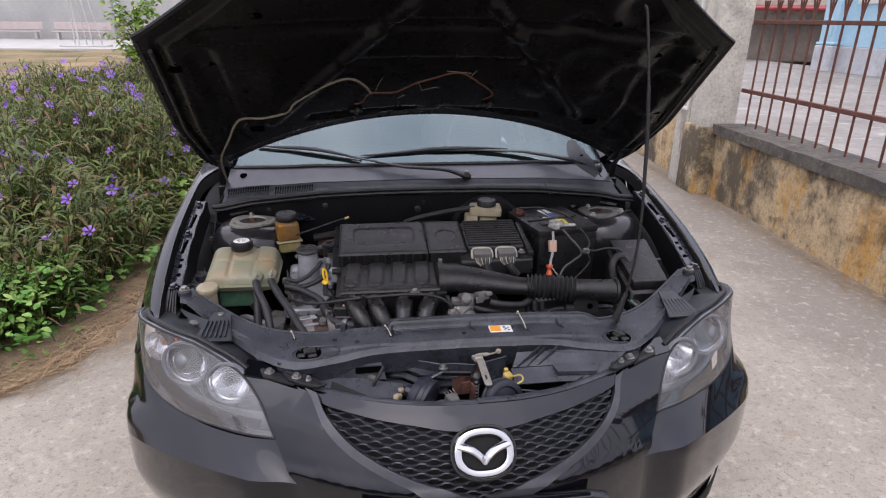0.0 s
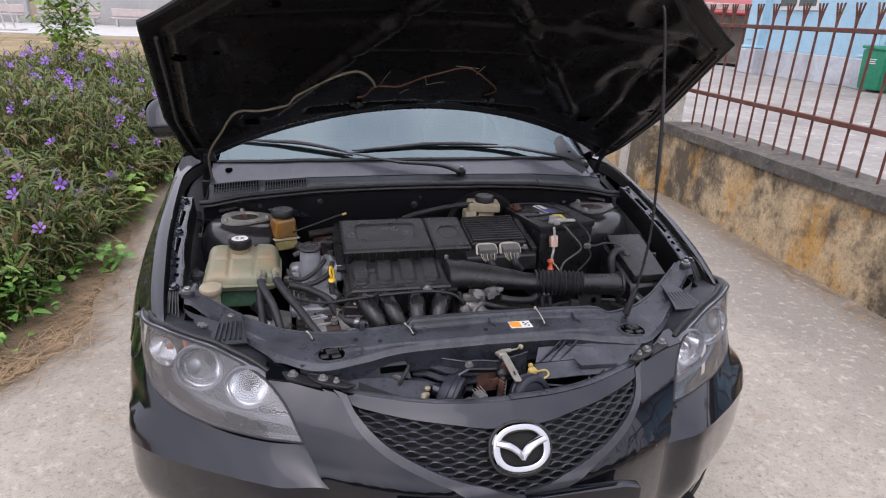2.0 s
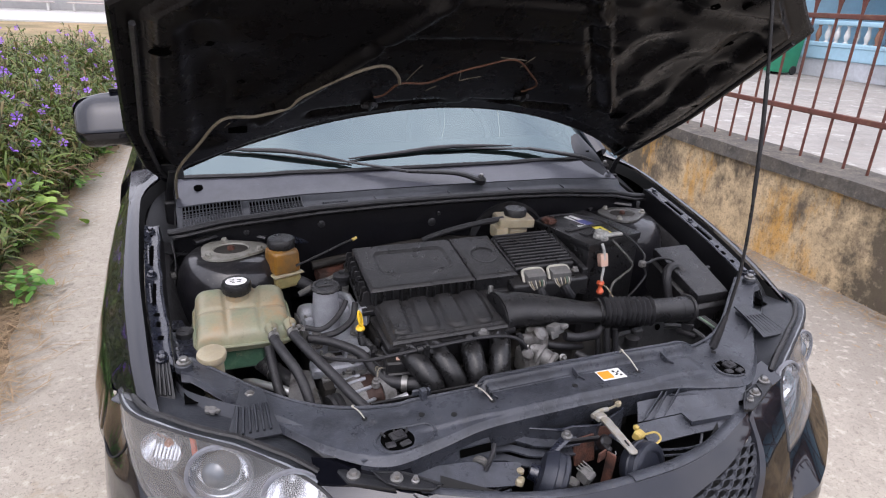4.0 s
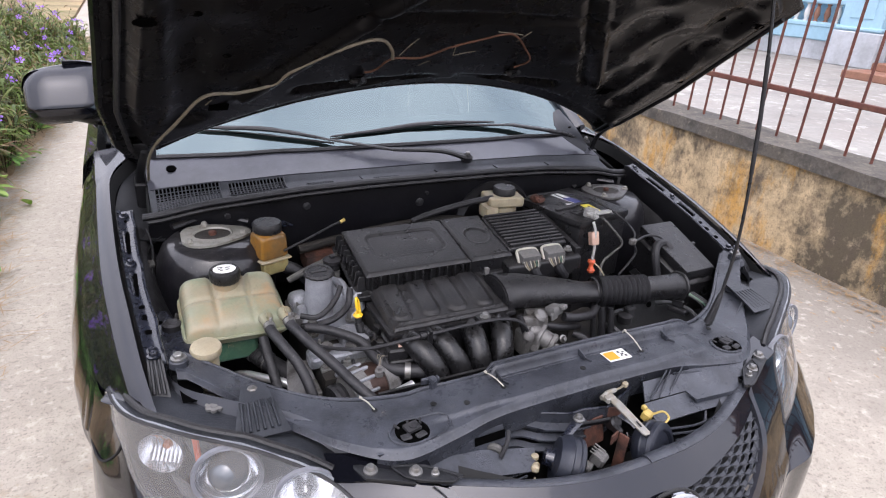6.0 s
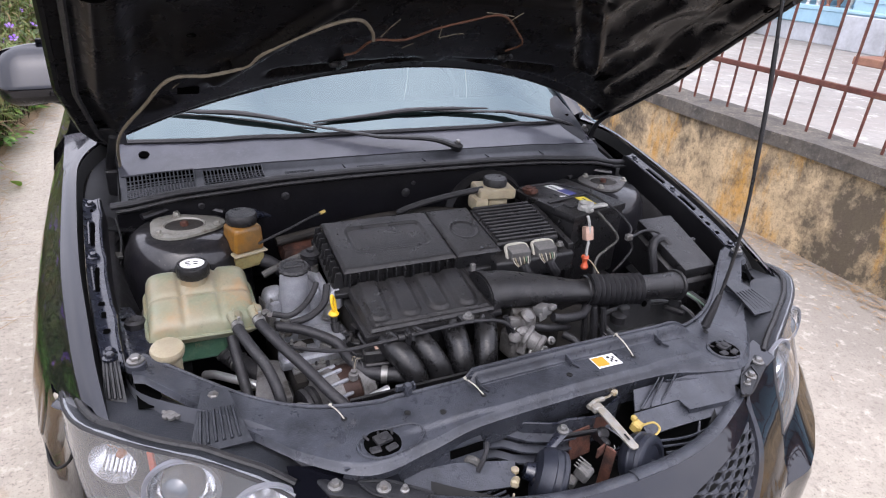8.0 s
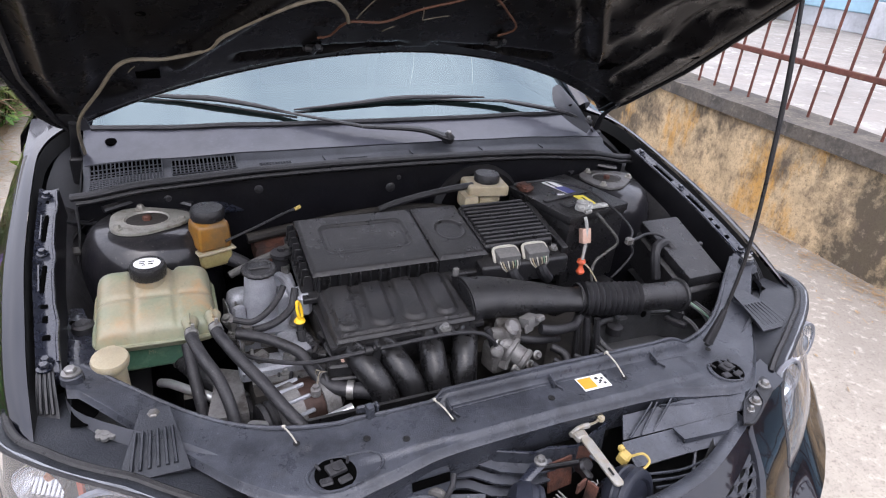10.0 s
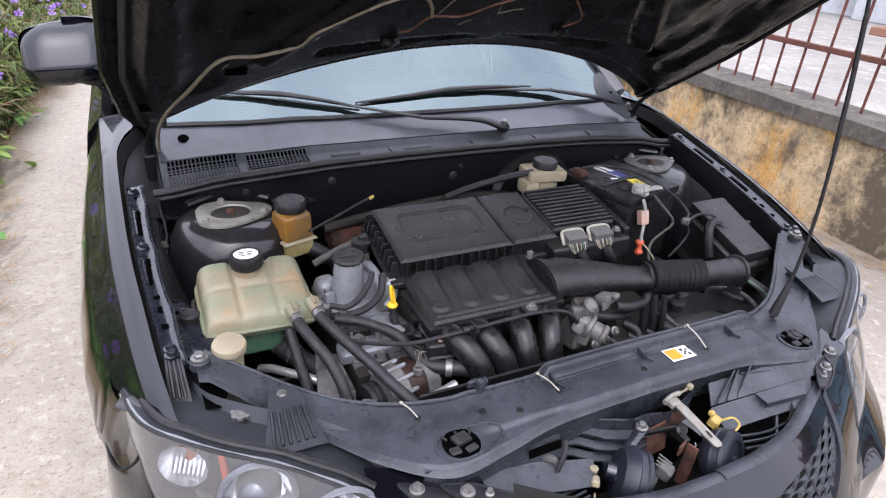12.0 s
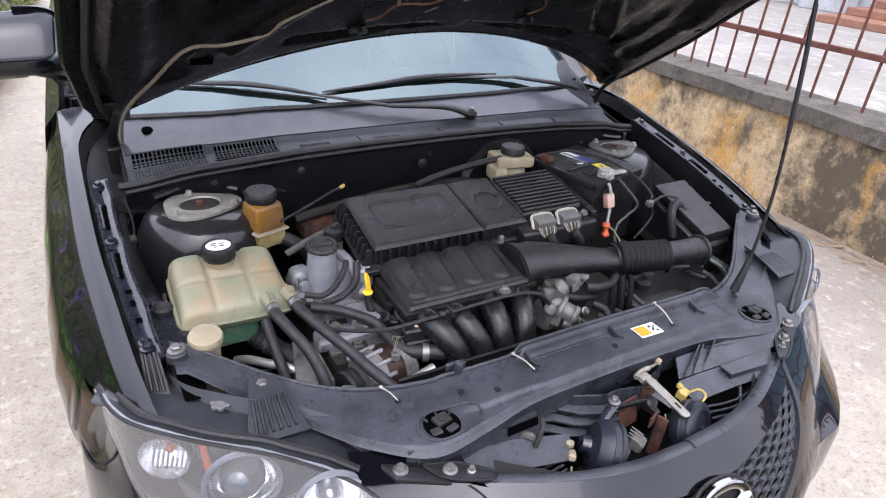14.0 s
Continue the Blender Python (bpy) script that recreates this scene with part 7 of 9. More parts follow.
# throttle cable across the front of the cover
cable = part("vacuum_hose", tube([(-0.47, 1.705, 0.768), (-0.42, 1.66, 0.772), (-0.36, 1.615, 0.786), (-0.30, 1.592, 0.803), (-0.20, 1.582, 0.815), (-0.10, 1.583, 0.816), (-0.04, 1.582, 0.806), (-0.012, 1.578, 0.788), (0.001, 1.576, 0.768)], 0.0040, 8, 8), RUBBER, car, "thin black vacuum hose with clips")
part("hose_clip", join(rbox(0.014, 0.012, 0.034, 0.003, 1, at(-0.240, 1.585, 0.785)), rbox(0.006, 0.020, 0.012, 0.002, 1, at(-0.240, 1.585, 0.812)), lathe([(0.007, -0.006), (0.007, 0.006)], 12, at(-0.255, 1.585, 0.811, 0, 90))), PLASTIC, cable)
part("cable_end", join(lathe([(0.010, -0.008), (0.014, 0.0), (0.012, 0.006), (0.006, 0.012)], 16, at(0.001, 1.574, 0.760, 20)), rbox(0.02, 0.012, 0.022, 0.003, 1, at(0.004, 1.585, 0.735))), DIRTYALU, cable)
# sensor box and bracket
sens = part("sensor_box", join(rbox(0.046, 0.028, 0.026, 0.004, 1, at(-0.298, 1.612, 0.752, 0, 0, -8)), rbox(0.09, 0.02, 0.012, 0.003, 1, at(-0.275, 1.600, 0.742, 0, 0, -8)), rbox(0.03, 0.05, 0.02, 0.004, 1, at(-0.235, 1.60, 0.738))), PLASTIC, car, "small black sensor block")
part("sensor_mark", rbox(0.014, 0.011, 0.003, 0.001, 1, at(-0.290, 1.612, 0.7772, 0, 0, -8)), PINK, sens)
for k in range(4):
    part("sensor_wire", tube([(-0.322 - 0.003 * k, 1.606, 0.765), (-0.335 - 0.002 * k, 1.600 + 0.004 * k, 0.768), (-0.342, 1.592 + 0.006 * k, 0.755), (-0.345, 1.585, 0.735)], 0.0011, 5, 5), TANWIRE if k % 2 else GREYCABLE, sens)
# alternator
ALTM = at(-0.362, 1.605, 0.700, 0, 90, 15)
alt = part("alternator", join(lathe([(0.040, -0.055), (0.050, -0.046), (0.052, -0.02)], 28, ALTM), lathe([(0.052, 0.018), (0.050, 0.046), (0.03, 0.055), (0.0002, 0.055)], 28, ALTM)), DIRTYALU, car, "dirty aluminium alternator with copper winding")
for a in np.linspace(0, 6.28, 13)[:-1]:
    part("vent_fin", rbox(0.010, 0.007, 0.05, 0.002, 1, ALTM @ at(0.049 * math.cos(a), 0.049 * math.sin(a), -0.054, 0, 0, math.degrees(a))), ALU, alt)
part("winding", lathe([(0.047, -0.022), (0.049, 0.0), (0.047, 0.02)], 28, ALTM), COPPER, alt)
part("alternator_nut", join(lathe([(0.009, 0.0), (0.009, 0.012), (0.006, 0.014)], 14, at(-0.350, 1.580, 0.742)), lathe([(0.006, 0.012), (0.006, 0.019)], 6, at(-0.350, 1.580, 0.742))), DIRTYALU, alt)
part("pulley", lathe([(0.035, -0.014), (0.036, -0.005), (0.030, 0.0), (0.036, 0.005), (0.035, 0.014), (0.012, 0.014)], 28, at(-0.43, 1.60, 0.685, 0, 90, 15)), RUBBER, alt)
# cable ducts, plugs and loops between the cam cover and the alternator
clutter = random.Random(5)
for k in range(11):
    x0, y0 = -0.335 + clutter.uniform(-0.06, 0.05), 1.655 + clutter.uniform(-0.05, 0.09)
    z0 = 0.735 + clutter.uniform(-0.02, 0.035)
    pts = [(x0, y0, z0)]
    for q in range(3):
        pts.append((pts[-1][0] + clutter.uniform(-0.025, 0.04), pts[-1][1] - clutter.uniform(0.0, 0.04), pts[-1][2] + clutter.uniform(-0.028, 0.014)))
    part("engine_lead", tube(pts, clutter.choice((0.0026, 0.0036, 0.0052)), 8, 6), clutter.choice((RUBBER, RUBBER, PLASTIC, GREYCABLE)), car)
for x, y, z, turn, m_ in ((-0.305, 1.700, 0.765, 20, PLASTIC), (-0.322, 1.668, 0.752, -30, PLASTIC), (-0.372, 1.690, 0.742, 40, CONNGREY), (-0.318, 1.636, 0.742, 10, PLASTIC), (-0.405, 1.735, 0.752, -15, DIRTYALU), (-0.425, 1.705, 0.738, 35, DIRTYALU)):
    plug2 = part("plug", join(rbox(0.026, 0.020, 0.018, 0.003, 2, at(x, y, z, 10, 0, turn)), rbox(0.016, 0.014, 0.010, 0.002, 1, at(x + 0.004, y - 0.012, z + 0.010, 10, 0, turn))), m_, car)
corr = [(-0.338, 1.712, 0.775), (-0.330, 1.690, 0.768), (-0.316, 1.662, 0.755), (-0.300, 1.640, 0.742), (-0.284, 1.622, 0.728)]
line = curve_points(corr, 9)
part("corrugated_sleeve", tube(line, [0.0085 if k % 2 else 0.0070 for k in range(len(line))], 10, 1, 1.0, False), RUBBER, car, "black corrugated wiring sleeve")
part("knock_hose", tube([(-0.462, 1.762, 0.800), (-0.43, 1.752, 0.796), (-0.40, 1.762, 0.806), (-0.375, 1.782, 0.822), (-0.362, 1.80, 0.834)], 0.0062, 10, 8), RUBBER, car)
for x, y in ((-0.452, 1.722), (-0.44, 1.695)):
    part("bare_stud", lathe([(0.0035, 0.0), (0.0035, 0.026), (0.0028, 0.028)], 10, at(x, y, 0.748)), STEEL, car)

# radiator hose with clamp in front of the runners
rh = part("heater_hose", tube([(-0.46, 1.73, 0.79), (-0.41, 1.705, 0.785), (-0.36, 1.665, 0.772), (-0.345, 1.63, 0.757), (-0.325, 1.598, 0.742), (-0.290, 1.578, 0.738), (-0.255, 1.564, 0.738), (-0.228, 1.552, 0.728), (-0.222, 1.545, 0.69)], [0.010, 0.010, 0.0105, 0.011, 0.0115, 0.014, 0.0165, 0.017, 0.015], 12, 8), RUBBER, car, "bent black coolant hose")
part("clamp", tube([(-0.294, 1.580, 0.738), (-0.283, 1.575, 0.738)], 0.0175, 16, 2, 1.0, False), STEEL, rh, "steel hose clamp")
# air conditioning pipes
part("ac_pipe", tube([(-0.30, 1.525, 0.745), (-0.36, 1.512, 0.74), (-0.42, 1.512, 0.735), (-0.455, 1.525, 0.735), (-0.462, 1.55, 0.73), (-0.44, 1.565, 0.71)], 0.0085, 12, 8), PIPEALU, car, "bare aluminium pipe")
part("ac_line", tube([(-0.66, 1.66, 0.735), (-0.62, 1.62, 0.735), (-0.58, 1.59, 0.728), (-0.54, 1.56, 0.72)], 0.009, 10, 6), ALU, car)
part("ac_sleeve", lathe([(0.013 + (0.0015 if k % 2 else 0), 0.005 * k) for k in range(12)], 16, Matrix.Translation((-0.575, 1.588, 0.728)) @ Vector((0.04, -0.03, -0.02)).to_track_quat("Z", "Y").to_matrix().to_4x4()), ALU, car)

# ---- coolant tank ----
def word(text, size, m):
    """Raised lettering as a mesh."""
    cu = bpy.data.curves.new("word", "FONT")
    cu.body, cu.size, cu.extrude = text, size, 0.0006
    ob = bpy.data.objects.new("word", cu)
    me = bpy.data.meshes.new_from_object(ob)
    out = [m @ v.co for v in me.vertices], [tuple(p.vertices) for p in me.polygons]
    bpy.data.objects.remove(ob)
    bpy.data.curves.remove(cu)
    bpy.data.meshes.remove(me)
    return out


def tank_half(top):
    """Half of the moulded tank: three lobes by two, a pillow that slopes down to the front."""
    def fn(u, v):
        w, t = u * 2 - 1, v * 2 - 1
        x = -0.590 + 0.100 * w
        y = 1.829 + 0.082 * t - 0.004 * w
        seam = 0.786 + 0.10 * (y - 1.72)
        if not top:
            k = ((1 - abs(w) ** 6) * (1 - abs(t) ** 6)) ** 0.5
            return (x, y, seam - 0.028 * k)
        k = ((1 - abs(w) ** 9) * (1 - abs(t) ** 8)) ** 0.45
        lobe = 1 - 0.15 * max(math.exp(-((abs(w) - 0.34) / 0.055) ** 2), 0.8 * math.exp(-((t + 0.05) / 0.06) ** 2))
        return (x, y, seam + (0.045 + 0.014 * t) * k * lobe)
    return grid(fn, 56, 44)


tank = part("coolant_tank", tank_half(True), TANK, car, "yellowed translucent coolant expansion tank", angle=80)
part("tank_bottom", tank_half(False), TANK, tank, angle=80)
part("seam", tube([(-0.590 + 0.102 * math.copysign(abs(math.cos(a)) ** 0.2, math.cos(a)), 1.829 + 0.084 * math.copysign(abs(math.sin(a)) ** 0.2, math.sin(a)) - 0.004 * math.copysign(abs(math.cos(a)) ** 0.2, math.cos(a)), 0.786 + 0.10 * (0.109 + 0.084 * math.copysign(abs(math.sin(a)) ** 0.2, math.sin(a)))) for a in np.linspace(0, 2 * math.pi, 73)], 0.004, 6, 1, 1.0, False), TANK, tank)
foot = part("tank_foot", rbox(0.115, 0.11, 0.085, 0.018, 3, at(-0.606, 1.832, 0.706)), TANKLOW, tank, "green coolant showing in the lower half")
part("level_word", word("MIN", 0.0125, at(-0.612, 1.7765, 0.744, 86, 0, 4)), TANK, foot, "raised word MIN")
cap = part("tank_cap", lathe([(0.030, -0.019), (0.032, -0.016), (0.032, 0.0), (0.030, 0.005), (0.026, 0.006)], 36, at(-0.596, 1.862, 0.880, 4), (36, -0.04)), PLASTIC, tank, "black pressure cap with white label")
part("tank_neck", lathe([(0.027, -0.05), (0.026, -0.017)], 28, at(-0.596, 1.862, 0.880, 4)), TANK, tank)
part("cap_label", lathe([(0.0215, 0.0062), (0.0215, 0.0070), (0.0002, 0.0071)], 32, at(-0.596, 1.862, 0.880, 4) @ Matrix.Diagonal((1.08, 0.85, 1, 1))), WHITE, cap, "white round label")
for x, y, w, h in ((-0.008, 0.006, 0.010, 0.002), (-0.009, 0.000, 0.008, 0.002), (0.007, 0.004, 0.010, 0.002), (0.006, -0.004, 0.008, 0.003), (-0.006, -0.006, 0.006, 0.002)):
    part("label_mark", rbox(w, h, 0.0006, 0, 1, at(-0.596, 1.862, 0.880, 4) @ at(x, y, 0.0071)), INK, cap)
for x0, y0, z0, path in ((-0.536, 1.722, 0.818, [(-0.536, 1.720, 0.818), (-0.535, 1.698, 0.816), (-0.522, 1.655, 0.806), (-0.503, 1.62, 0.783), (-0.490, 1.585, 0.750), (-0.482, 1.55, 0.70)]), (-0.497, 1.728, 0.820, [(-0.497, 1.724, 0.820), (-0.493, 1.703, 0.816), (-0.468, 1.65, 0.799), (-0.436, 1.60, 0.776), (-0.41, 1.55, 0.757), (-0.384, 1.505, 0.741), (-0.36, 1.475, 0.72)])):
    hz = part("coolant_hose", tube(path, 0.0105, 14, 8), RUBBER, car, "black coolant hose from the tank")
    part("spout", join(lathe([(0.015, -0.016), (0.011, 0.0), (0.010, 0.02)], 14, Matrix.Translation((x0, y0 + 0.014, z0 - 0.002)) @ Vector((0.0, -1, -0.05)).to_track_quat("Z", "Y").to_matrix().to_4x4()), rbox(0.003, 0.03, 0.018, 0.001, 1, at(x0, y0 + 0.022, z0 - 0.004))), TANK, hz)
    part("hose_clamp", join(tube([Vector(path[0]).lerp(Vector(path[1]), 0.2), Vector(path[0]).lerp(Vector(path[1]), 0.7)], 0.0122, 14, 2, 1.0, False), rbox(0.006, 0.005, 0.010, 0.001, 1, at(path[0][0] + 0.004, path[0][1] - 0.006, path[0][2] + 0.009))), STEEL, hz)
part("thick_hose", tube([(-0.545, 1.745, 0.775), (-0.540, 1.70, 0.735), (-0.532, 1.65, 0.68), (-0.525, 1.62, 0.60)], 0.0105, 14, 8), RUBBER, car)
lower = part("radiator_hose", tube([(-0.562, 1.80, 0.712), (-0.540, 1.768, 0.702), (-0.508, 1.728, 0.690), (-0.475, 1.685, 0.676), (-0.44, 1.64, 0.66)], 0.020, 16, 8), RUBBER, car, "thick black radiator hose")
for q in range(4):
    part("hose_rib", lathe([(0.0205, -0.002), (0.0222, 0.0), (0.0205, 0.002)], 18, Matrix.Translation((-0.556 + 0.007 * q, 1.792 - 0.010 * q, 0.710 - 0.003 * q)) @ Vector((0.6, -0.9, -0.28)).to_track_quat("Z", "Y").to_matrix().to_4x4(), None, False), STEEL if q in (0, 3) else RUBBER, lower)
part("hose_collar", lathe([(0.0225, -0.008), (0.0225, 0.008)], 20, Matrix.Translation((-0.470, 1.679, 0.674)) @ Vector((0.6, -0.8, -0.3)).to_track_quat("Z", "Y").to_matrix().to_4x4()), STEEL, lower)
part("silver_pipe", tube([(-0.60, 1.775, 0.675), (-0.582, 1.748, 0.690), (-0.553, 1.712, 0.698), (-0.522, 1.680, 0.702), (-0.496, 1.652, 0.692), (-0.48, 1.63, 0.66)], 0.0085, 12, 8), PIPEALU, car, "bare silver air conditioning pipe")
part("support_plate", plate([(-0.53, 1.60), (-0.46, 1.60), (-0.46, 1.72), (-0.50, 1.74)], 0.60, 0.715, None, 0.004), DIRTYALU, car, "stained aluminium bracket")
# washer filler
wf = part("washer_filler", join(lathe([(0.022, -0.12), (0.022, -0.02), (0.027, -0.014), (0.029, -0.003), (0.027, 0.002), (0.020, 0.004), (0.0002, 0.004)], 28, at(-0.660, 1.674, 0.822, 6)), rbox(0.014, 0.02, 0.006, 0.002, 1, at(-0.660, 1.703, 0.815))), CREAM, car, "cream washer filler cap")
part("filler_body", rbox(0.06, 0.10, 0.22, 0.02, 2, at(-0.65, 1.66, 0.50)), CREAM, wf)

# ---- power steering bottle ----
ps = part("steering_fluid_bottle", rbox(0.072, 0.066, 0.062, 0.013, 3, at(-0.478, 1.995, 0.842, 0, 0, 18), 0.92), AMBER, car, "amber plastic fluid bottle with black cap")
part("bottle_foot", rbox(0.068, 0.060, 0.036, 0.012, 3, at(-0.476, 1.990, 0.804, 0, 0, 18)), FLUIDFOOT, ps, "pale lower half of the bottle")
part("bottle_seam", rbox(0.080, 0.072, 0.005, 0.002, 1, at(-0.477, 1.993, 0.8385, 0, 0, 18)), CREAM, ps)
part("bottle_neck", lathe([(0.028, 0.90), (0.026, 0.908)], 20, at(-0.478, 2.0, 0)), AMBER, ps)
part("bottle_cap", lathe([(0.033, 0.904), (0.0345, 0.908), (0.0345, 0.922), (0.031, 0.927), (0.020, 0.928), (0.0002, 0.928)], 32, at(-0.478, 2.0, 0), (32, -0.035)), PLASTIC, ps, "knurled black cap")
part("bottle_hose", tube([(-0.45, 1.985, 0.815), (-0.42, 1.975, 0.80), (-0.39, 1.965, 0.77), (-0.38, 1.95, 0.72)], 0.016, 12, 6), RUBBER, car)
part("steering_pipe", tube([(-0.45, 1.93, 0.80), (-0.40, 1.935, 0.82), (-0.35, 1.94, 0.835), (-0.33, 1.93, 0.85)], 0.008, 10, 6), GREYCABLE, car)

# ---- brake fluid reservoir ----
br = part("brake_reservoir", join(rbox(0.105, 0.075, 0.030, 0.010, 3, at(0.168, 2.0, 0.905, 0, 0, -8)), rbox(0.06, 0.05, 0.06, 0.012, 2, at(0.175, 2.0, 0.852)), rbox(0.04, 0.05, 0.035, 0.010, 2, at(0.118, 1.985, 0.878))), CREAM, car, "yellowed brake fluid reservoir with black cap")
part("reservoir_cap", lathe([(0.029, 0.933), (0.032, 0.936), (0.032, 0.950), (0.029, 0.955), (0.018, 0.956), (0.0002, 0.9555)], 32, at(0.172, 2.0, 0), (32, -0.04)), PLASTIC, br, "knurled black cap")
part("master_cylinder", lathe([(0.024, -0.09), (0.024, 0.06), (0.016, 0.07)], 18, at(0.17, 2.03, 0.84, 90)), ALU, br)
part("brake_servo", lathe([(0.05, -0.02), (0.125, 0.0), (0.13, 0.03), (0.12, 0.05)], 32, at(0.19, 2.10, 0.82, 90)), SATIN, car, "black brake servo drum")
part("servo_hose", tube([(0.13, 1.99, 0.93), (0.07, 1.99, 0.925), (0.0, 2.0, 0.91), (-0.06, 2.005, 0.895), (-0.10, 2.01, 0.88)], 0.008, 10, 8), RUBBER, car)
part("firewall_pipe", tube([(-0.45, 1.96, 0.865), (-0.38, 1.985, 0.88), (-0.32, 2.01, 0.893), (-0.29, 2.02, 0.898)], 0.0030, 8, 6), PLASTIC, car)
part("pipe_tip", tube([(-0.295, 2.018, 0.897), (-0.282, 2.023, 0.900)], 0.0042, 8, 2, 1.0, False), FADEDYELLOW, car)
part("wiring_loom", tube([(-0.40, 2.03, 0.83), (-0.30, 2.04, 0.84), (-0.15, 2.035, 0.86), (0.0, 2.03, 0.865), (0.10, 2.03, 0.85)], 0.012, 10, 8), GRIME, car, "dusty brown wiring loom")
part("heat_shield", rbox(0.22, 0.08, 0.05, 0.02, 2, at(-0.28, 2.04, 0.77)), RUST, car, "rust-stained heat shield")
for x, z, r in ((-0.36, 0.92, 0.010), (-0.05, 0.905, 0.012), (-0.03, 0.93, 0.006), (-0.55, 0.90, 0.008)):
    part("firewall_plug", lathe([(r, -0.003), (r, 0.004), (r * 0.7, 0.006)], 16, at(x, strip_y(abs(x)) - 0.003, z, 90)), RUBBER, car)
part("firewall_marks", join(*[rbox(0.004, 0.002, 0.007, 0, 1, at(-0.22 + k * 0.007, strip_y(0.2) - 0.0035, 0.915)) for k in range(11)]), GRIME, car, "stamped marks on the firewall")

# ---- battery ----
BAT = at(0.380, 1.942, 0.70, 0, 0, 13)
bat = part("battery", rbox(0.205, 0.215, 0.185, 0.006, 2, BAT), PLASTIC, car, "black car battery with printed labels")
part("battery_lid", rbox(0.212, 0.222, 0.022, 0.005, 2, BAT @ at(0, 0, 0.182)), PLASTIC, bat)
part("lid_ridge", join(rbox(0.17, 0.012, 0.006, 0.002, 1, BAT @ at(-0.01, -0.01, 0.203)), rbox(0.05, 0.03, 0.005, 0.002, 1, BAT @ at(-0.045, -0.05, 0.203)), rbox(0.03, 0.03, 0.01, 0.004, 1, BAT @ at(-0.08, 0.09, 0.203))), PLASTIC, bat)
part("battery_label", plate([(0.352, 2.025), (0.384, 1.932), (0.414, 1.936), (0.383, 2.032)], 0.9042, 0.9052), WHITE, bat, "blue and white battery label")
part("label_blue", plate([(0.367, 1.985), (0.3845, 1.9325), (0.4135, 1.9365), (0.397, 1.988)], 0.9053, 0.9058), BLUE, bat)
part("label_yellow", plate([(0.386, 1.928), (0.389, 1.851), (0.417, 1.851), (0.416, 1.926)], 0.9042, 0.9052), LABELY, bat, "yellow battery label")
for k in range(5):
    part("label_bar", rbox(0.006, 0.006, 0.0006, 0, 1, at(0.366 + k * 0.002, 2.02 - k * 0.008, 0.9054, 0, 0, 18)), INK, bat)
part("yellow_bar", rbox(0.004, 0.05, 0.0005, 0, 1, at(0.402, 1.888, 0.9053)), INK, bat)
part("small_mark", rbox(0.02, 0.008, 0.001, 0, 1, BAT @ at(-0.02, 0.005, 0.2042, 0, 0, -25)), WHITE, bat)
part("terminal_clamp", join(lathe([(0.016, 0.2), (0.014, 0.222), (0.009, 0.224)], 16, BAT @ at(-0.085, 0.07, 0)), rbox(0.03, 0.04, 0.014, 0.004, 1, BAT @ at(-0.085, 0.07, 0.205))), RUST, bat, "corroded brown terminal clamp")
clamp = part("corroded_clamp", join(lathe([(0.017, 0.2), (0.015, 0.224), (0.010, 0.226)], 14, BAT @ at(-0.042, -0.085, 0)), rbox(0.05, 0.025, 0.016, 0.005, 1, BAT @ at(-0.034, -0.088, 0.204, 0, 0, 15)), rbox(0.018, 0.06, 0.008, 0.003, 1, BAT @ at(0.002, -0.098, 0.206, 0, 0, 80)), rbox(0.02, 0.05, 0.010, 0.003, 1, BAT @ at(-0.044, -0.10, 0.19, -50))), CRUST, bat, "white-crusted terminal clamp")
fuse = part("fuse_holder", rbox(0.024, 0.018, 0.036, 0.003, 2, at(0.343, 1.794, 0.842, -18)), PINK, car, "pale fuse holder hanging at the battery")
part("fuse_lead", tube([(0.346, 1.815, 0.90), (0.344, 1.80, 0.882), (0.342, 1.79, 0.84), (0.336, 1.783, 0.815), (0.334, 1.778, 0.80)], 0.0040, 8, 6), CRUST, fuse)
part("red_plug", join(lathe([(0.008, 0), (0.011, 0.006), (0.006, 0.016), (0.006, 0.022), (0.011, 0.03), (0.009, 0.036)], 18, at(0.332, 1.776, 0.770, -8))), ORANGE, fuse, "orange-red plug")
part("fuse_wire", tube([(0.334, 1.778, 0.80), (0.345, 1.765, 0.79), (0.36, 1.75, 0.765), (0.37, 1.74, 0.74)], 0.002, 6, 6), CREAM, fuse)
for pts, r, m_ in (([(0.375, 1.812, 0.908), (0.392, 1.802, 0.89), (0.432, 1.784, 0.842), (0.41, 1.788, 0.812), (0.384, 1.790, 0.79), (0.368, 1.778, 0.765), (0.37, 1.765, 0.735)], 0.0036, GREYCABLE),
                 ([BAT @ Vector((-0.085, 0.07, 0.225)), (0.36, 1.985, 0.925), (0.418, 1.921, 0.92), (0.434, 1.82, 0.908), (0.446, 1.762, 0.88), (0.432, 1.745, 0.86), (0.445, 1.740, 0.83), (0.425, 1.738, 0.80), (0.396, 1.738, 0.77)], 0.0030, RUBBER),
                 ([(0.432, 1.748, 0.86), (0.47, 1.765, 0.852), (0.51, 1.775, 0.855), (0.55, 1.765, 0.85), (0.575, 1.74, 0.82)], 0.0036, RUBBER)):
    part("battery_cable", tube(pts, r, 8, 8), m_, car, "dusty battery cable")
part("cable_joint", rbox(0.020, 0.016, 0.018, 0.004, 1, at(0.432, 1.746, 0.851)), DIRTYALU, car)
part("battery_tray", rbox(0.24, 0.25, 0.14, 0.01, 1, BAT @ at(0, 0, -0.16)), SATIN, car)
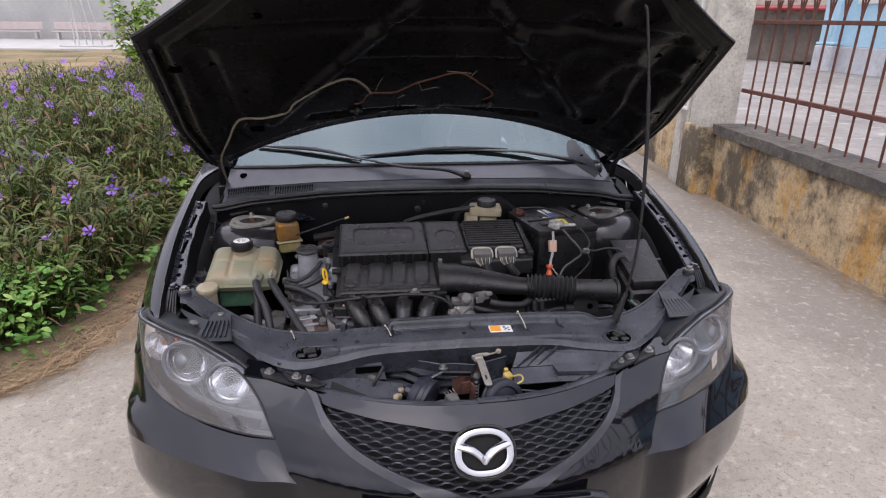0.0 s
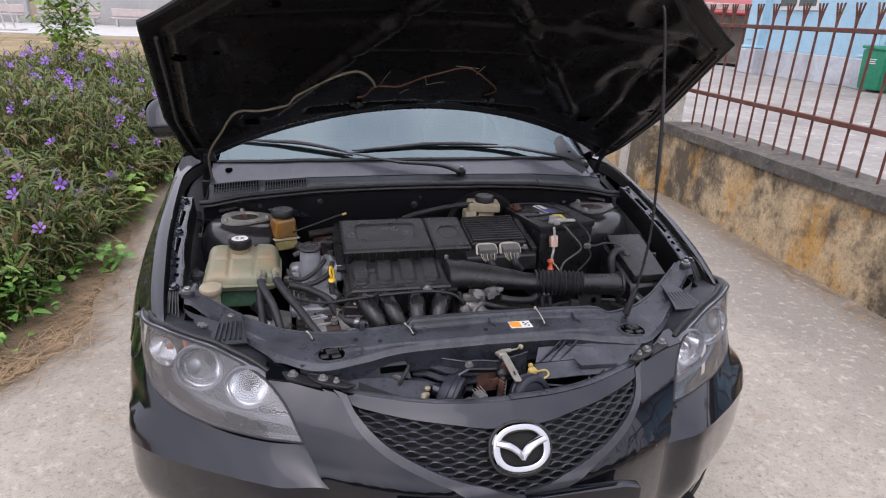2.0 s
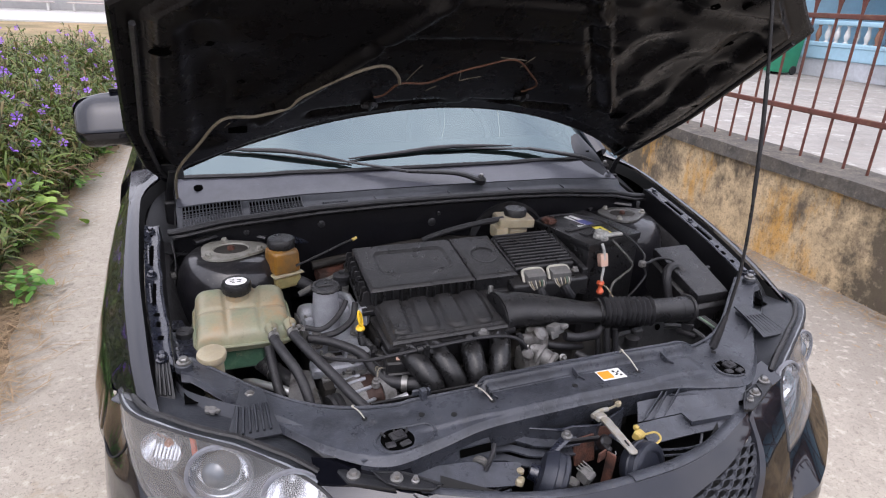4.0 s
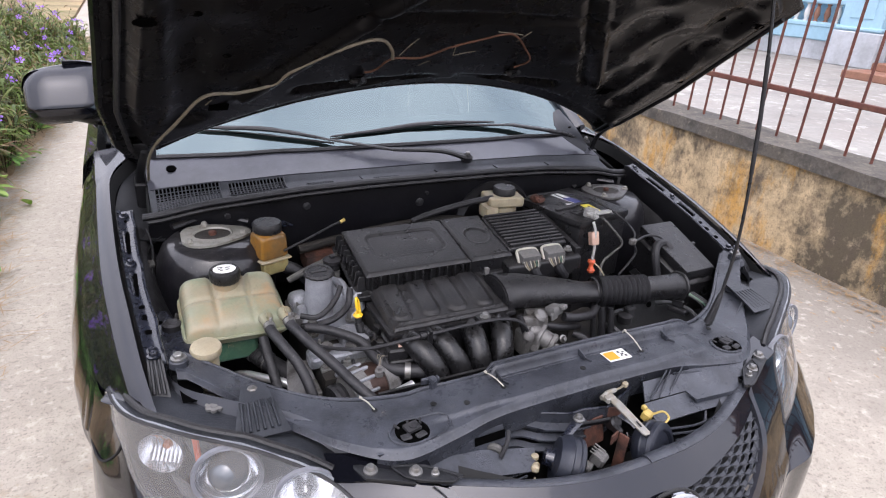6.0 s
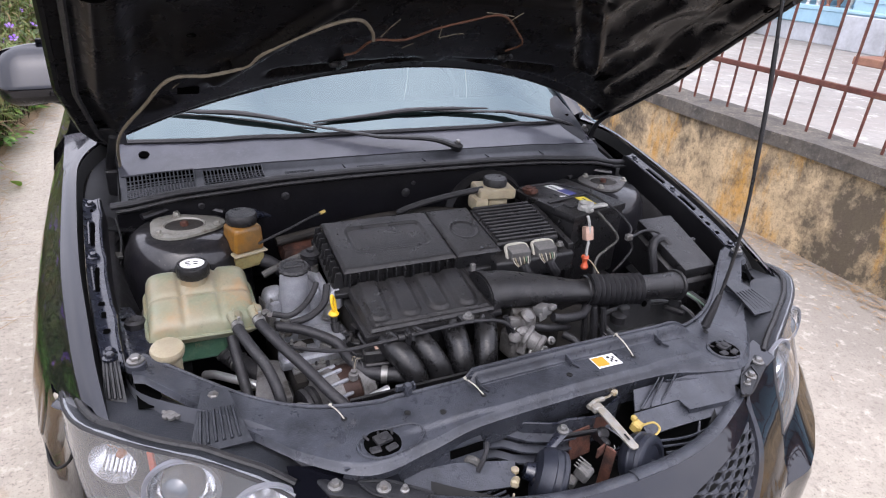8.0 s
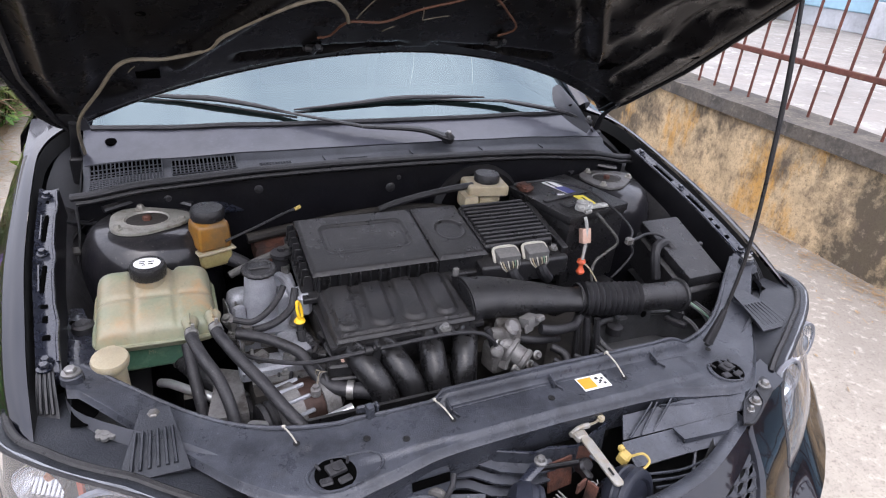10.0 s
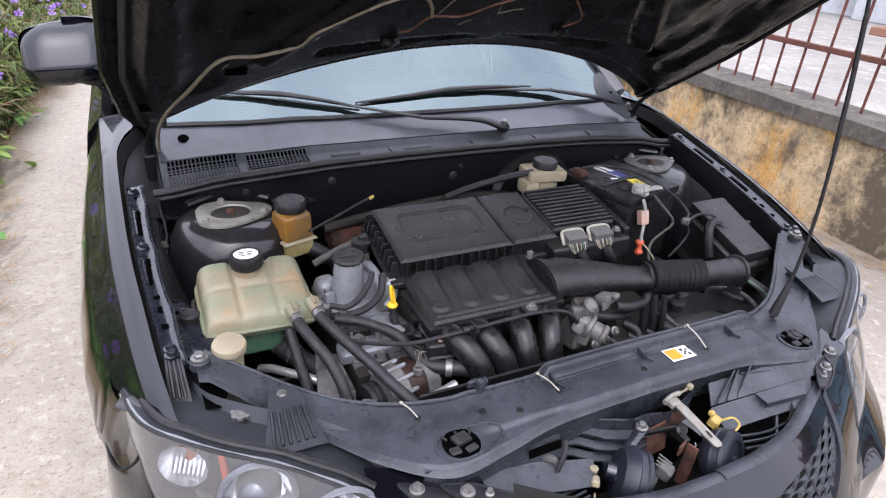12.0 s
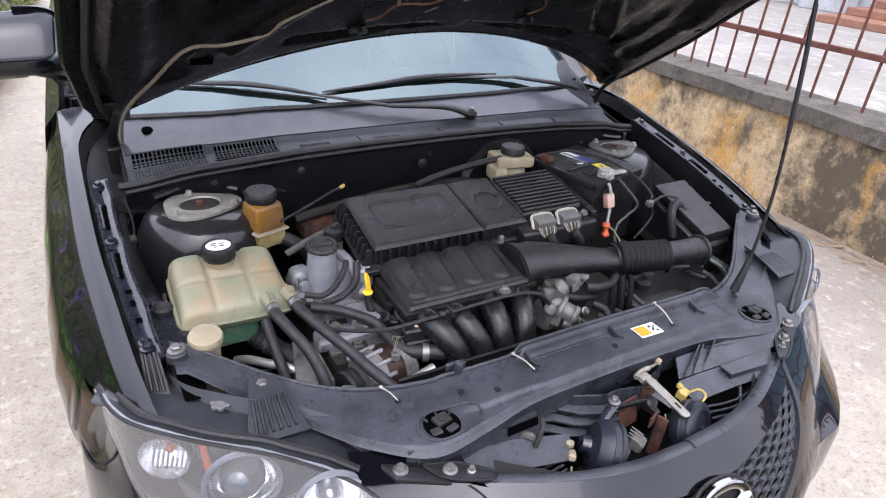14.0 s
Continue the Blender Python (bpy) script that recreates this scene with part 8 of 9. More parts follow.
part("tray_hoop", tube([(0.52, 1.72, 0.76), (0.515, 1.735, 0.81), (0.53, 1.75, 0.832), (0.56, 1.755, 0.835), (0.575, 1.74, 0.82)], 0.012, 10, 6), RUBBER, car, "black rubber elbow hose")

# ---- fuse box ----
def fuse_lid(x, y):
    return 0.801 + (y - 1.66) * 0.33 - 0.02 * (x - 0.6)


fz = rbox(0.118, 0.19, 0.028, 0.006, 2)
fb = part("fuse_box_lid", ([Vector((0.602 + p.x * (1.0 + (p.y) * 0.6), 1.742 + p.y + p.x * 0.05, fuse_lid(0.6 + p.x, 1.742 + p.y) - 0.028 + p.z)) for p in fz[0]], fz[1]), PLASTIC, car, "smooth black fuse box lid")
fz2 = rbox(0.128, 0.20, 0.10, 0.008, 1)
part("fuse_box_body", ([Vector((0.602 + p.x * (1.0 + p.y * 0.6), 1.742 + p.y + p.x * 0.05, fuse_lid(0.6 + p.x, 1.742 + p.y) - 0.13 + p.z)) for p in fz2[0]], fz2[1]), PLASTIC, fb)
part("latch_clip", rbox(0.02, 0.012, 0.03, 0.003, 1, at(0.668, 1.75, 0.795)), PLASTIC, fb)

# ---- small hardware to the front of the engine ----
TBAX = Vector((0.045, -0.055, -0.022)).to_track_quat("Z", "Y").to_matrix().to_4x4()
tb = part("throttle_body", join(rbox(0.07, 0.05, 0.065, 0.016, 3, at(0.030, 1.605, 0.695, 0, 0, 12)), rbox(0.052, 0.045, 0.04, 0.012, 2, at(0.045, 1.615, 0.752, 0, 0, -20)), lathe([(0.021, -0.05), (0.0205, 0.0), (0.023, 0.002), (0.023, 0.010), (0.018, 0.014), (0.014, 0.010), (0.0002, 0.009)], 24, Matrix.Translation((0.056, 1.566, 0.738)) @ TBAX), rbox(0.012, 0.05, 0.05, 0.004, 1, at(0.012, 1.585, 0.715, 0, 15, 25))), DIRTYALU, car, "dirty aluminium throttle housing")
part("throttle_flange", lathe([(0.028, -0.030), (0.029, -0.027), (0.029, -0.022), (0.026, -0.020)], 24, Matrix.Translation((0.056, 1.566, 0.738)) @ TBAX), DIRTYALU, tb)
for x, y, z in ((0.083, 1.556, 0.746), (0.040, 1.558, 0.722), (0.078, 1.566, 0.716), (0.018, 1.596, 0.762)):
    bolt(x, y, z, 0.0062, parent=tb, tilt=60)
part("throttle_plug", join(rbox(0.034, 0.028, 0.022, 0.004, 2, at(0.088, 1.604, 0.782, -15, 0, 20)), rbox(0.020, 0.018, 0.012, 0.003, 1, at(0.104, 1.596, 0.796, -15, 0, 20)), rbox(0.024, 0.006, 0.018, 0.002, 1, at(0.080, 1.590, 0.778, -15, 0, 20))), CONNGREY, tb, "grey sensor plug")
part("air_valve", join(lathe([(0.016, -0.02), (0.017, 0.01), (0.012, 0.016)], 16, at(0.040, 1.602, 0.785, 30, 20)), rbox(0.04, 0.02, 0.02, 0.006, 2, at(0.020, 1.60, 0.772, 0, 0, -10))), DIRTYALU, tb)
for pts, rad in (([(0.108, 1.592, 0.778), (0.135, 1.588, 0.772), (0.175, 1.596, 0.764), (0.208, 1.61, 0.758), (0.236, 1.632, 0.768), (0.24, 1.65, 0.78)], 0.0105), ([(0.055, 1.60, 0.765), (0.09, 1.592, 0.755), (0.13, 1.596, 0.745), (0.17, 1.61, 0.73)], 0.0085), ([(-0.012, 1.60, 0.80), (-0.006, 1.594, 0.78), (0.002, 1.588, 0.755)], 0.0065), ([(0.10, 1.55, 0.70), (0.12, 1.52, 0.66), (0.12, 1.51, 0.6)], 0.016), ([(0.15, 1.60, 0.72), (0.17, 1.575, 0.71), (0.165, 1.55, 0.68), (0.15, 1.53, 0.62)], 0.009)):
    part("throttle_hose", tube(pts, rad, 12, 7), RUBBER, car)
for q in range(3):
    part("dark_pipe", tube([(0.225 + 0.018 * q, 1.63 - 0.012 * q, 0.765), (0.228 + 0.018 * q, 1.618 - 0.012 * q, 0.70), (0.23 + 0.018 * q, 1.61 - 0.012 * q, 0.60)], 0.007 + 0.002 * (q % 2), 8, 5), RUBBER, car)
for k in range(5):
    x = 0.03 + 0.05 * k
    part("wiring", tube([(x, 1.56, 0.72), (x + 0.02, 1.54, 0.71), (x + 0.05, 1.555, 0.685), (x + 0.06, 1.59, 0.66)], 0.006, 8, 6), RUBBER, car)
tray = part("lower_tray", join(plate([(0.285, 1.535), (0.50, 1.525), (0.515, 1.59), (0.47, 1.635), (0.30, 1.64), (0.275, 1.60)], 0.60, 0.662, None, 0.006)), DUSTTRAY, car, "moulded black tray under the intake duct")
part("tray_rim", tube([(0.285, 1.535, 0.70), (0.36, 1.527, 0.698), (0.50, 1.523, 0.70), (0.518, 1.56, 0.712), (0.512, 1.60, 0.722), (0.47, 1.637, 0.725), (0.38, 1.645, 0.722), (0.30, 1.642, 0.718), (0.274, 1.60, 0.712), (0.285, 1.535, 0.70)], 0.006, 8, 6), DUSTTRAY, tray)
part("tray_wall", grid(lambda u, v: (0.395 + (0.122 + 0.01 * v) * spow(math.cos(2 * math.pi * u), 0.6), 1.583 + (0.056 + 0.006 * v) * spow(math.sin(2 * math.pi * u), 0.6), 0.655 + (0.052 + 0.006 * math.sin(2 * math.pi * u)) * v), 48, 4, 0.003), DUSTTRAY, tray)
part("tray_bracket", join(rbox(0.075, 0.014, 0.045, 0.004, 2, at(0.405, 1.640, 0.705, -8, 0, -4)), rbox(0.028, 0.02, 0.03, 0.004, 1, at(0.355, 1.635, 0.705))), DUSTTRAY, tray)
part("bracket_hole", lathe([(0.008, 0.0), (0.0085, 0.0015), (0.0002, 0.0016)], 16, at(0.415, 1.631, 0.732, 82)), BLACKHOLE, tray)
part("tray_clip", join(rbox(0.02, 0.05, 0.012, 0.003, 1, at(0.47, 1.585, 0.722, 0, 10, 30)), rbox(0.012, 0.03, 0.02, 0.003, 1, at(0.485, 1.60, 0.728, 0, 10, 30))), SATIN, tray)
part("box_plug", lathe([(0.018, 0.0), (0.018, 0.018), (0.012, 0.022)], 18, at(0.335, 1.625, 0.700)), RUBBER, tray)
for k in range(4):
    part("loom", tube([(0.52 + 0.008 * k, 1.61, 0.755), (0.545 + 0.006 * k, 1.575 - 0.01 * k, 0.735), (0.54, 1.54 - 0.01 * k, 0.70), (0.50, 1.51, 0.66)], 0.003, 6, 5), (RUBBER, TANKLOW, PLASTIC, RUBBER)[k], car)
part("fan_shroud", grid(lambda u, v: ((u * 2 - 1) * 0.38, 1.50 + 0.02 * v, 0.76 - 0.30 * v), 16, 6, 0.006), PLASTIC, car)
for k, (x, y, z) in enumerate(((-0.29, 1.60, 0.70), (-0.26, 1.62, 0.69), (-0.31, 1.63, 0.71), (-0.28, 1.55, 0.70))):
    part("engine_wire", tube([(x, y, z), (x + 0.02, y - 0.015, z + 0.03), (x + 0.05, y - 0.01, z + 0.035), (x + 0.08, y + 0.01, z + 0.01)], 0.005, 8, 5), RUBBER, car)
part("lifting_eye", plate([(-0.445, 1.66), (-0.31, 1.655), (-0.31, 1.69), (-0.36, 1.70), (-0.445, 1.69)], 0.715, 0.722, None, 0.001), STEEL, car, "bare steel engine bracket")
for x, y in ((-0.43, 1.675), (-0.385, 1.68), (-0.33, 1.67)):
    bolt(x, y, 0.722, 0.008, parent=car)
seal_cap = part("seal_cap", lathe([(0.008, -0.004), (0.008, 0.002), (0.005, 0.004), (0.0002, 0.004)], 16, at(-0.664, 1.544, 0.785)), CONNGREY, car, "pale smeared flower-shaped cap")
for k in range(7):
    a = 2 * math.pi * k / 7
    part("cap_lobe", lathe([(0.0055, -0.004), (0.0055, 0.001), (0.004, 0.0015), (0.0002, 0.0015)], 12, at(-0.664 + 0.011 * math.cos(a), 1.544 + 0.011 * math.sin(a), 0.785)), CONNGREY, seal_cap)
part("adjuster_cap", lathe([(0.010, -0.02), (0.011, 0.0), (0.009, 0.006), (0.0002, 0.007)], 18, at(-0.556, 1.516, 0.745, 12)), CREAM, car, "cream adjuster cap")

# ---- ground ----
rng = np.random.default_rng(4)
tagged(part("ground", grid(lambda u, v: (-400 + 800 * u, -300 + 900 * v, -0.03), 8, 8), SOIL, None), "bare dry soil reaching the horizon", "ground", kind="structure")


def drive_fn(u, v):
    y = -6 + 46 * v
    edge = -3.4 if y < 2.2 else -1.9 if y < 6 else -1.75
    x1 = 2.66 + 0.06 * y
    return (edge + (x1 - edge) * u, y, 0.0)


tagged(part("drive", grid(drive_fn, 6, 160, (0, 0, -0.06)), CONCRETE, None), "worn pale concrete drive with stains", "drive", kind="structure")


verge_edge = spline([2.30, 2.46, 2.70, 2.90, 3.1, 3.6, 4.2, 4.9, 5.8, 7.3, 9.0, 14], [-2.3, -1.78, -1.57, -1.45, -1.46, -1.49, -1.52, -1.57, -1.54, -1.36, -1.22, -1.2])


def verge_fn(u, v):
    y = 2.3 + 12 * v
    x1 = verge_edge(y) + 0.05 * noise.noise(Vector((0, y * 3.3, 3))) + 0.03 * noise.noise(Vector((4, y * 11, 3)))
    x0 = -2.6
    return (x0 + (x1 - x0) * u, y, 0.004 + 0.024 * math.sin(math.pi * u) ** 0.7 + 0.012 * noise.noise(Vector((u * 7, y * 6, 0))) - (0.02 if u > 0.97 or u < 0.02 else 0))


tagged(part("verge", grid(verge_fn, 20, 260), VERGE, None), "brown dry earth verge with straw", "verge", kind="structure")


def face_x(y):
    return 2.62 + 0.06 * y


# ---- low wall, coping, fence ----
Y0, Y1 = -5.0, 5.28


def slab(y0, y1, o0, o1, z0, z1, n=40, wav=0.0):
    """A long block that follows the wall's line, from offset o0 to o1 off its face."""
    ring_ = [(o0, z0), (o0, z1), (o1, z1), (o1, z0)]
    vs = []
    for i in range(n + 1):
        y = y0 + (y1 - y0) * i / n
        for o, z in ring_:
            k = wav * noise.noise(Vector((y * 3, o * 9, z * 9)))
            vs.append((face_x(y) + o + k, y, z + k))
    fs = [(0, 1, 2, 3), tuple(n * 4 + q for q in (3, 2, 1, 0))]
    for i in range(n):
        for q in range(4):
            fs.append((i * 4 + q, (i + 1) * 4 + q, (i + 1) * 4 + (q + 1) % 4, i * 4 + (q + 1) % 4))
    bm = bmesh.new()
    vv = [bm.verts.new(p) for p in vs]
    for f in fs:
        bm.faces.new([vv[i] for i in f])
    bmesh.ops.recalc_face_normals(bm, faces=bm.faces)
    return bm


wall = tagged(part("wall_east", slab(Y0, Y1, 0.0, 0.30, -0.1, 0.565, 80, 0.006), PLASTER, None, smooth=False), "low yellow plaster wall stained black and orange", "wall", kind="structure")
tagged(part("coping", slab(Y0, Y1, -0.035, 0.34, 0.565, 0.652, 120, 0.008), CAPSTONE, None, smooth=False), "weathered grey concrete coping on the wall", "coping", kind="structure")
tagged(part("wall_far", slab(Y1, 16, 0.10, 0.36, -0.1, 0.60, 60, 0.008), PLASTER, None, smooth=False), "stained plaster wall beyond the pillar", "wall", kind="structure")
tagged(part("coping_far", slab(5.85, 16, 0.07, 0.40, 0.60, 0.66, 60, 0.006), CAPSTONE, None, smooth=False), "grey coping beyond the pillar", "coping", kind="structure")

# gate pillar: two stacked shafts with a recessed panel
px = face_x(5.42) - 0.12
pil = thing("pillar", (px + 0.14, 5.42, 0), "stained plaster fence pillar with flaking render", "pillar")
part("shaft", rbox(0.30, 0.28, 2.3, 0.012, 2, at(px + 0.15, 5.43, -0.05, 0, 0, -3)), PILLAR, pil)
part("render_patch", rbox(0.10, 0.012, 0.40, 0.006, 2, at(px + 0.22, 5.288, 1.30, 0, 2, -3)), PILLAR, pil)
part("base_block", rbox(0.34, 0.34, 0.62, 0.015, 2, at(px + 0.14, 5.43, 0.0, 0, 0, -3)), PLASTER, pil)
pil2 = thing("gate_post", (px + 0.16, 5.74, 0), "white plaster post with a moulded panel", "post")
part("shaft", rbox(0.30, 0.26, 2.3, 0.01, 2, at(px + 0.18, 5.74, -0.05, 0, 0, -3)), PILLAR, pil2)
part("panel_frame", join(*[rbox(w, 0.02, h, 0.004, 1, at(px + 0.02, 5.74 + y, z, 0, 0, 87)) for w, h, y, z in ((0.20, 0.03, 0, 0.72), (0.03, 1.2, -0.085, 0.72), (0.03, 1.2, 0.085, 0.72))]), TRIMWHITE, pil2)


def fence_x(y):
    return face_x(y) + 0.20


fence = thing("fence", (fence_x(2.0), 2.0, 0.652), "rust-brown iron bar fence on the wall", "fence")


part("lower_rail", rbox(0.028, 10.2, 0.034, 0.004, 1, at(fence_x(0.2), 0.2, 0.928, 0, 0, -math.degrees(math.atan(0.06)))), FENCE, fence)
part("upper_rail", rbox(0.028, 10.2, 0.030, 0.004, 1, at(fence_x(0.2), 0.2, 1.50, 0, 0, -math.degrees(math.atan(0.06)))), FENCE, fence)
bar_mesh = tube([(0, 0, 0), (0, 0, 0.86)], 0.0085, 8, 1, 1.0, False)
flare = join(*[tube([(0, 0, 0.862), (0, s * 0.008, 0.93), (0, s * 0.022, 0.985), (0, s * 0.034, 1.03)], 0.010, 6, 4, 0.7) for s in (-1, 0, 1)])
k = 0
y = 5.143
first_bar = first_spike = None
while y > -4.8:
    base = Matrix.Translation((fence_x(y), y, 0.650)) @ at(0, 0, 0, float(rng.normal(0, 0.3)), float(rng.normal(0, 0.3)), -3.4)
    if first_bar is None:
        first_bar = part("bar", bar_mesh, FENCE, fence)
        first_spike = part("spike", flare, FENCE, fence)
        first_bar.matrix_basis = base
        first_spike.matrix_basis = base
    else:
        for src in (first_bar, first_spike):
            o = src.copy()
            scene.collection.objects.link(o)
            o.matrix_basis = base
    y -= 0.1608
far_fence = thing("fence", (fence_x(8) + 0.05, 8.0, 0.66), "rust-brown iron bar fence past the pillar", "fence")
part("rail", join(*[rbox(0.03, 8.0, 0.03, 0.004, 1, at(fence_x(10) + 0.05, 10, z, 0, 0, -3.4)) for z in (0.95, 1.50)]), FENCE, far_fence)
for k in range(36):
    yy = 6.1 + k * 0.2
    part("bar", tube([(fence_x(yy) + 0.05, yy, 0.655), (fence_x(yy) + 0.05, yy, 1.6)], 0.0085, 6, 1, 1.0, False), FENCE, far_fence)

# ---- yard and house beyond the fence ----
tagged(part("yard", grid(lambda u, v: (face_x(-6 + 46 * v) + 0.30 + (12.6 - face_x(-6 + 46 * v)) * u, -6 + 46 * v, 0.33), 6, 30, (0, 0, -0.4)), YARD, None), "sunlit pale concrete yard", "yard", kind="structure")
house = thing("house", (15.2, 10.0, 0.33), "pale blue single-storey house with grey plinth", "house")
HX = 11.9
part("wall", join(rbox(6.0, 4.4, 3.4, 0.02, 1, at(HX + 3.0, 13.45, 0.95)), rbox(6.0, 15, 0.30, 0.01, 1, at(HX + 3.35, 3.76, 0.70)), rbox(3.0, 15, 3.2, 0.02, 1, at(HX + 4.8, 3.7, 0.98))), HOUSEBLUE, house, "pale blue painted wall")
part("plinth", join(rbox(6.06, 4.46, 0.64, 0.02, 1, at(HX + 3.0, 13.45, 0.32)), rbox(6.0, 15, 0.40, 0.02, 1, at(HX + 3.30, 3.74, 0.32))), HOUSEBASE, house, "grey-white plinth")
part("roof", rbox(7.4, 20.5, 0.14, 0.02, 1, at(HX + 3.4, 5.9, 4.35)), TERRACOTTA, house)
win = part("window", rbox(0.08, 1.3, 1.5, 0.01, 1, at(HX - 0.01, 14.1, 1.95)), TRIMWHITE, house, "white-framed window")
part("pane", rbox(0.02, 0.54, 1.3, 0.004, 1, at(HX - 0.055, 13.78, 2.05)), SIDEGLASS, win)
part("pane", rbox(0.02, 0.54, 1.3, 0.004, 1, at(HX - 0.055, 14.42, 2.05)), SIDEGLASS, win)
for yy, w in ((11.5, 0.5), (15.35, 0.55), (8.2, 0.8)):
    c = part("pilaster", join(rbox(0.30, w, 1.9 if yy > 10 else 0.9, 0.02, 1, at(HX - 0.05, yy, 0.95)), rbox(0.38, w + 0.1, 0.07, 0.02, 1, at(HX - 0.05, yy, 0.98)), rbox(0.36, w + 0.08, 0.6, 0.02, 1, at(HX - 0.05, yy, 0.33))), HOUSEBLUE, house)
    part("pilaster_foot", rbox(0.40, w + 0.12, 0.64, 0.02, 1, at(HX - 0.05, yy, 0.325)), HOUSEBASE, c)
    part("pilaster_panel", rbox(0.02, w * 0.55, 0.42, 0.006, 1, at(HX - 0.21, yy, 1.2)), HOUSEBLUE, c)
# verandah balustrade
prof_b = [(0.05, 0), (0.05, 0.03), (0.03, 0.06), (0.062, 0.16), (0.05, 0.24), (0.028, 0.33), (0.05, 0.37), (0.05, 0.40)]
bal = part("balustrade", join(rbox(0.24, 8.0, 0.10, 0.02, 1, at(HX + 0.36, 7.2, 1.40)), rbox(0.24, 8.0, 0.10, 0.02, 1, at(HX + 0.36, 7.2, 0.955)), rbox(0.2, 8.0, 0.30, 0.02, 1, at(HX + 0.36, 7.2, 0.70))), HOUSEBLUE, house, "blue verandah balustrade with white balusters")
for k in range(34):
    yy = 3.4 + k * 0.225
    part("baluster", lathe(prof_b, 12, at(HX + 0.34, yy, 1.03)), TRIMWHITE if k % 7 < 5 else TERRACOTTA, bal)
# steps
stp = thing("steps", (HX - 1.6, 6.2, 0.33), "low brown-tiled house steps", "steps")
for k in range(3):
    part("step", rbox(2.4 - 0.6 * k, 2.2 - 0.2 * k, 0.12, 0.01, 1, at(HX - 0.9 + 0.3 * k, 6.0, 0.33 + 0.12 * k)), TERRACOTTA, stp)
# wheeled bin
binn = thing("wheelie_bin", (11.55, 11.04, 0.33), "green plastic wheeled bin", "bin")
part("tub", rbox(0.46, 0.50, 0.80, 0.04, 2, at(11.55, 11.04, 0.38), 1.15), BIN, binn)
part("lid", rbox(0.58, 0.62, 0.06, 0.025, 2, at(11.55, 11.04, 1.18, 4)), BIN, binn)
part("print_bar", join(*[rbox(0.006, w, 0.02, 0.002, 1, at(11.278, 11.04, z)) for w, z in ((0.22, 0.98), (0.18, 0.94), (0.22, 0.90))]), TRIMWHITE, binn)
for s in (-1, 1):
    part("wheel", lathe([(0.09, -0.02), (0.10, 0.0), (0.09, 0.02)], 20, at(11.55 + 0.12, 11.04 + s * 0.26, 0.43, 90)), RUBBER, binn)
# neighbour's shed beyond
shed = thing("shed", (12.5, 22, 0.33), "block shed with a red sheet roof", "shed")
part("wall", rbox(9, 5, 1.15, 0.02, 1, at(14.5, 22.7, 0.3)), BLOCKWALL, shed)
part("upper_wall", rbox(9, 4.96, 0.8, 0.02, 1, at(14.5, 22.7, 1.45)), PILLAR, shed)
part("roof", rbox(10, 6.4, 0.10, 0.02, 1, at(14.5, 22.7, 2.30, 8)), REDROOF, shed)

# ---- field, far pavement and benches ----
tagged(part("field", grid(lambda u, v: (-60 + 58.2 * u, 9.5 + 20.5 * v, 0.02 + 0.05 * noise.noise(Vector((u * 40, v * 16, 0)))), 60, 30), DRYGRASS, None), "dry brown mown grass field", "field", kind="structure")
tagged(part("far_pavement", grid(lambda u, v: (-70 + 80 * u, 30 + 12 * v, 0.08), 8, 4, (0, 0, -0.15)), PAVE, None), "pale far pavement", "pavement", kind="structure")
tagged(part("backdrop_wall", join(rbox(60, 0.4, 9, 0.05, 1, at(-45, 42, 0)), rbox(90, 0.4, 9, 0.05, 1, at(30.2, 42.6, 0))), MISTWALL, None), "hazy grey building far behind the field", "backdrop", kind="structure")


def bench():
    b = thing("bench", (0, 0, 0.08), "pale concrete park bench in the haze", "bench", "benches by the far wall")
    part("seat", rbox(3.2, 0.42, 0.07, 0.02, 1, at(0, 0, 0.48)), BENCHMAT, b)
    part("backrest", rbox(3.2, 0.07, 0.42, 0.02, 1, at(0, 0.22, 0.62, -8)), BENCHMAT, b)
    for x in (-1.3, 1.3):
        part("leg", rbox(0.10, 0.38, 0.42, 0.02, 1, at(x, 0, 0.07)), PAVE, b)
    return b


b0 = bench()
for i, x in enumerate((-24, -20.2, -16.4, -12.6, -8.8, -5.0)):
    m = at(x, 40.5, 0.08)
    if i == 0:
        b0.matrix_basis = m
    else:
        copy_thing(b0, m)
stand = thing("pole_frame", (-13.0, 32.0, 0.08), "thin pale pole frame with stay wires", "frame")
for dx, dy in ((-0.4, 0), (0.0, 0.3), (0.4, 0), (0.7, 0.3), (-0.1, -0.3)):
    part("pole", tube([(-13.0 + dx, 32 + dy, 0.08), (-13.2 + dx * 0.5, 32 + dy * 0.4, 3.8)], 0.035, 6, 1, 1.0, False), PAVE, stand)
for dx in (-4.5, 4.0):
    part("stay_wire", tube([(-13.1, 32, 3.4), (-13.1 + dx * 0.5, 32, 2.7), (-13 + dx, 32, 2.6)], 0.012, 5, 4), PAVE, stand)
part("foot_slab", rbox(2.0, 1.0, 0.08, 0.02, 1, at(-12.9, 32, 0.08)), PAVE, stand)

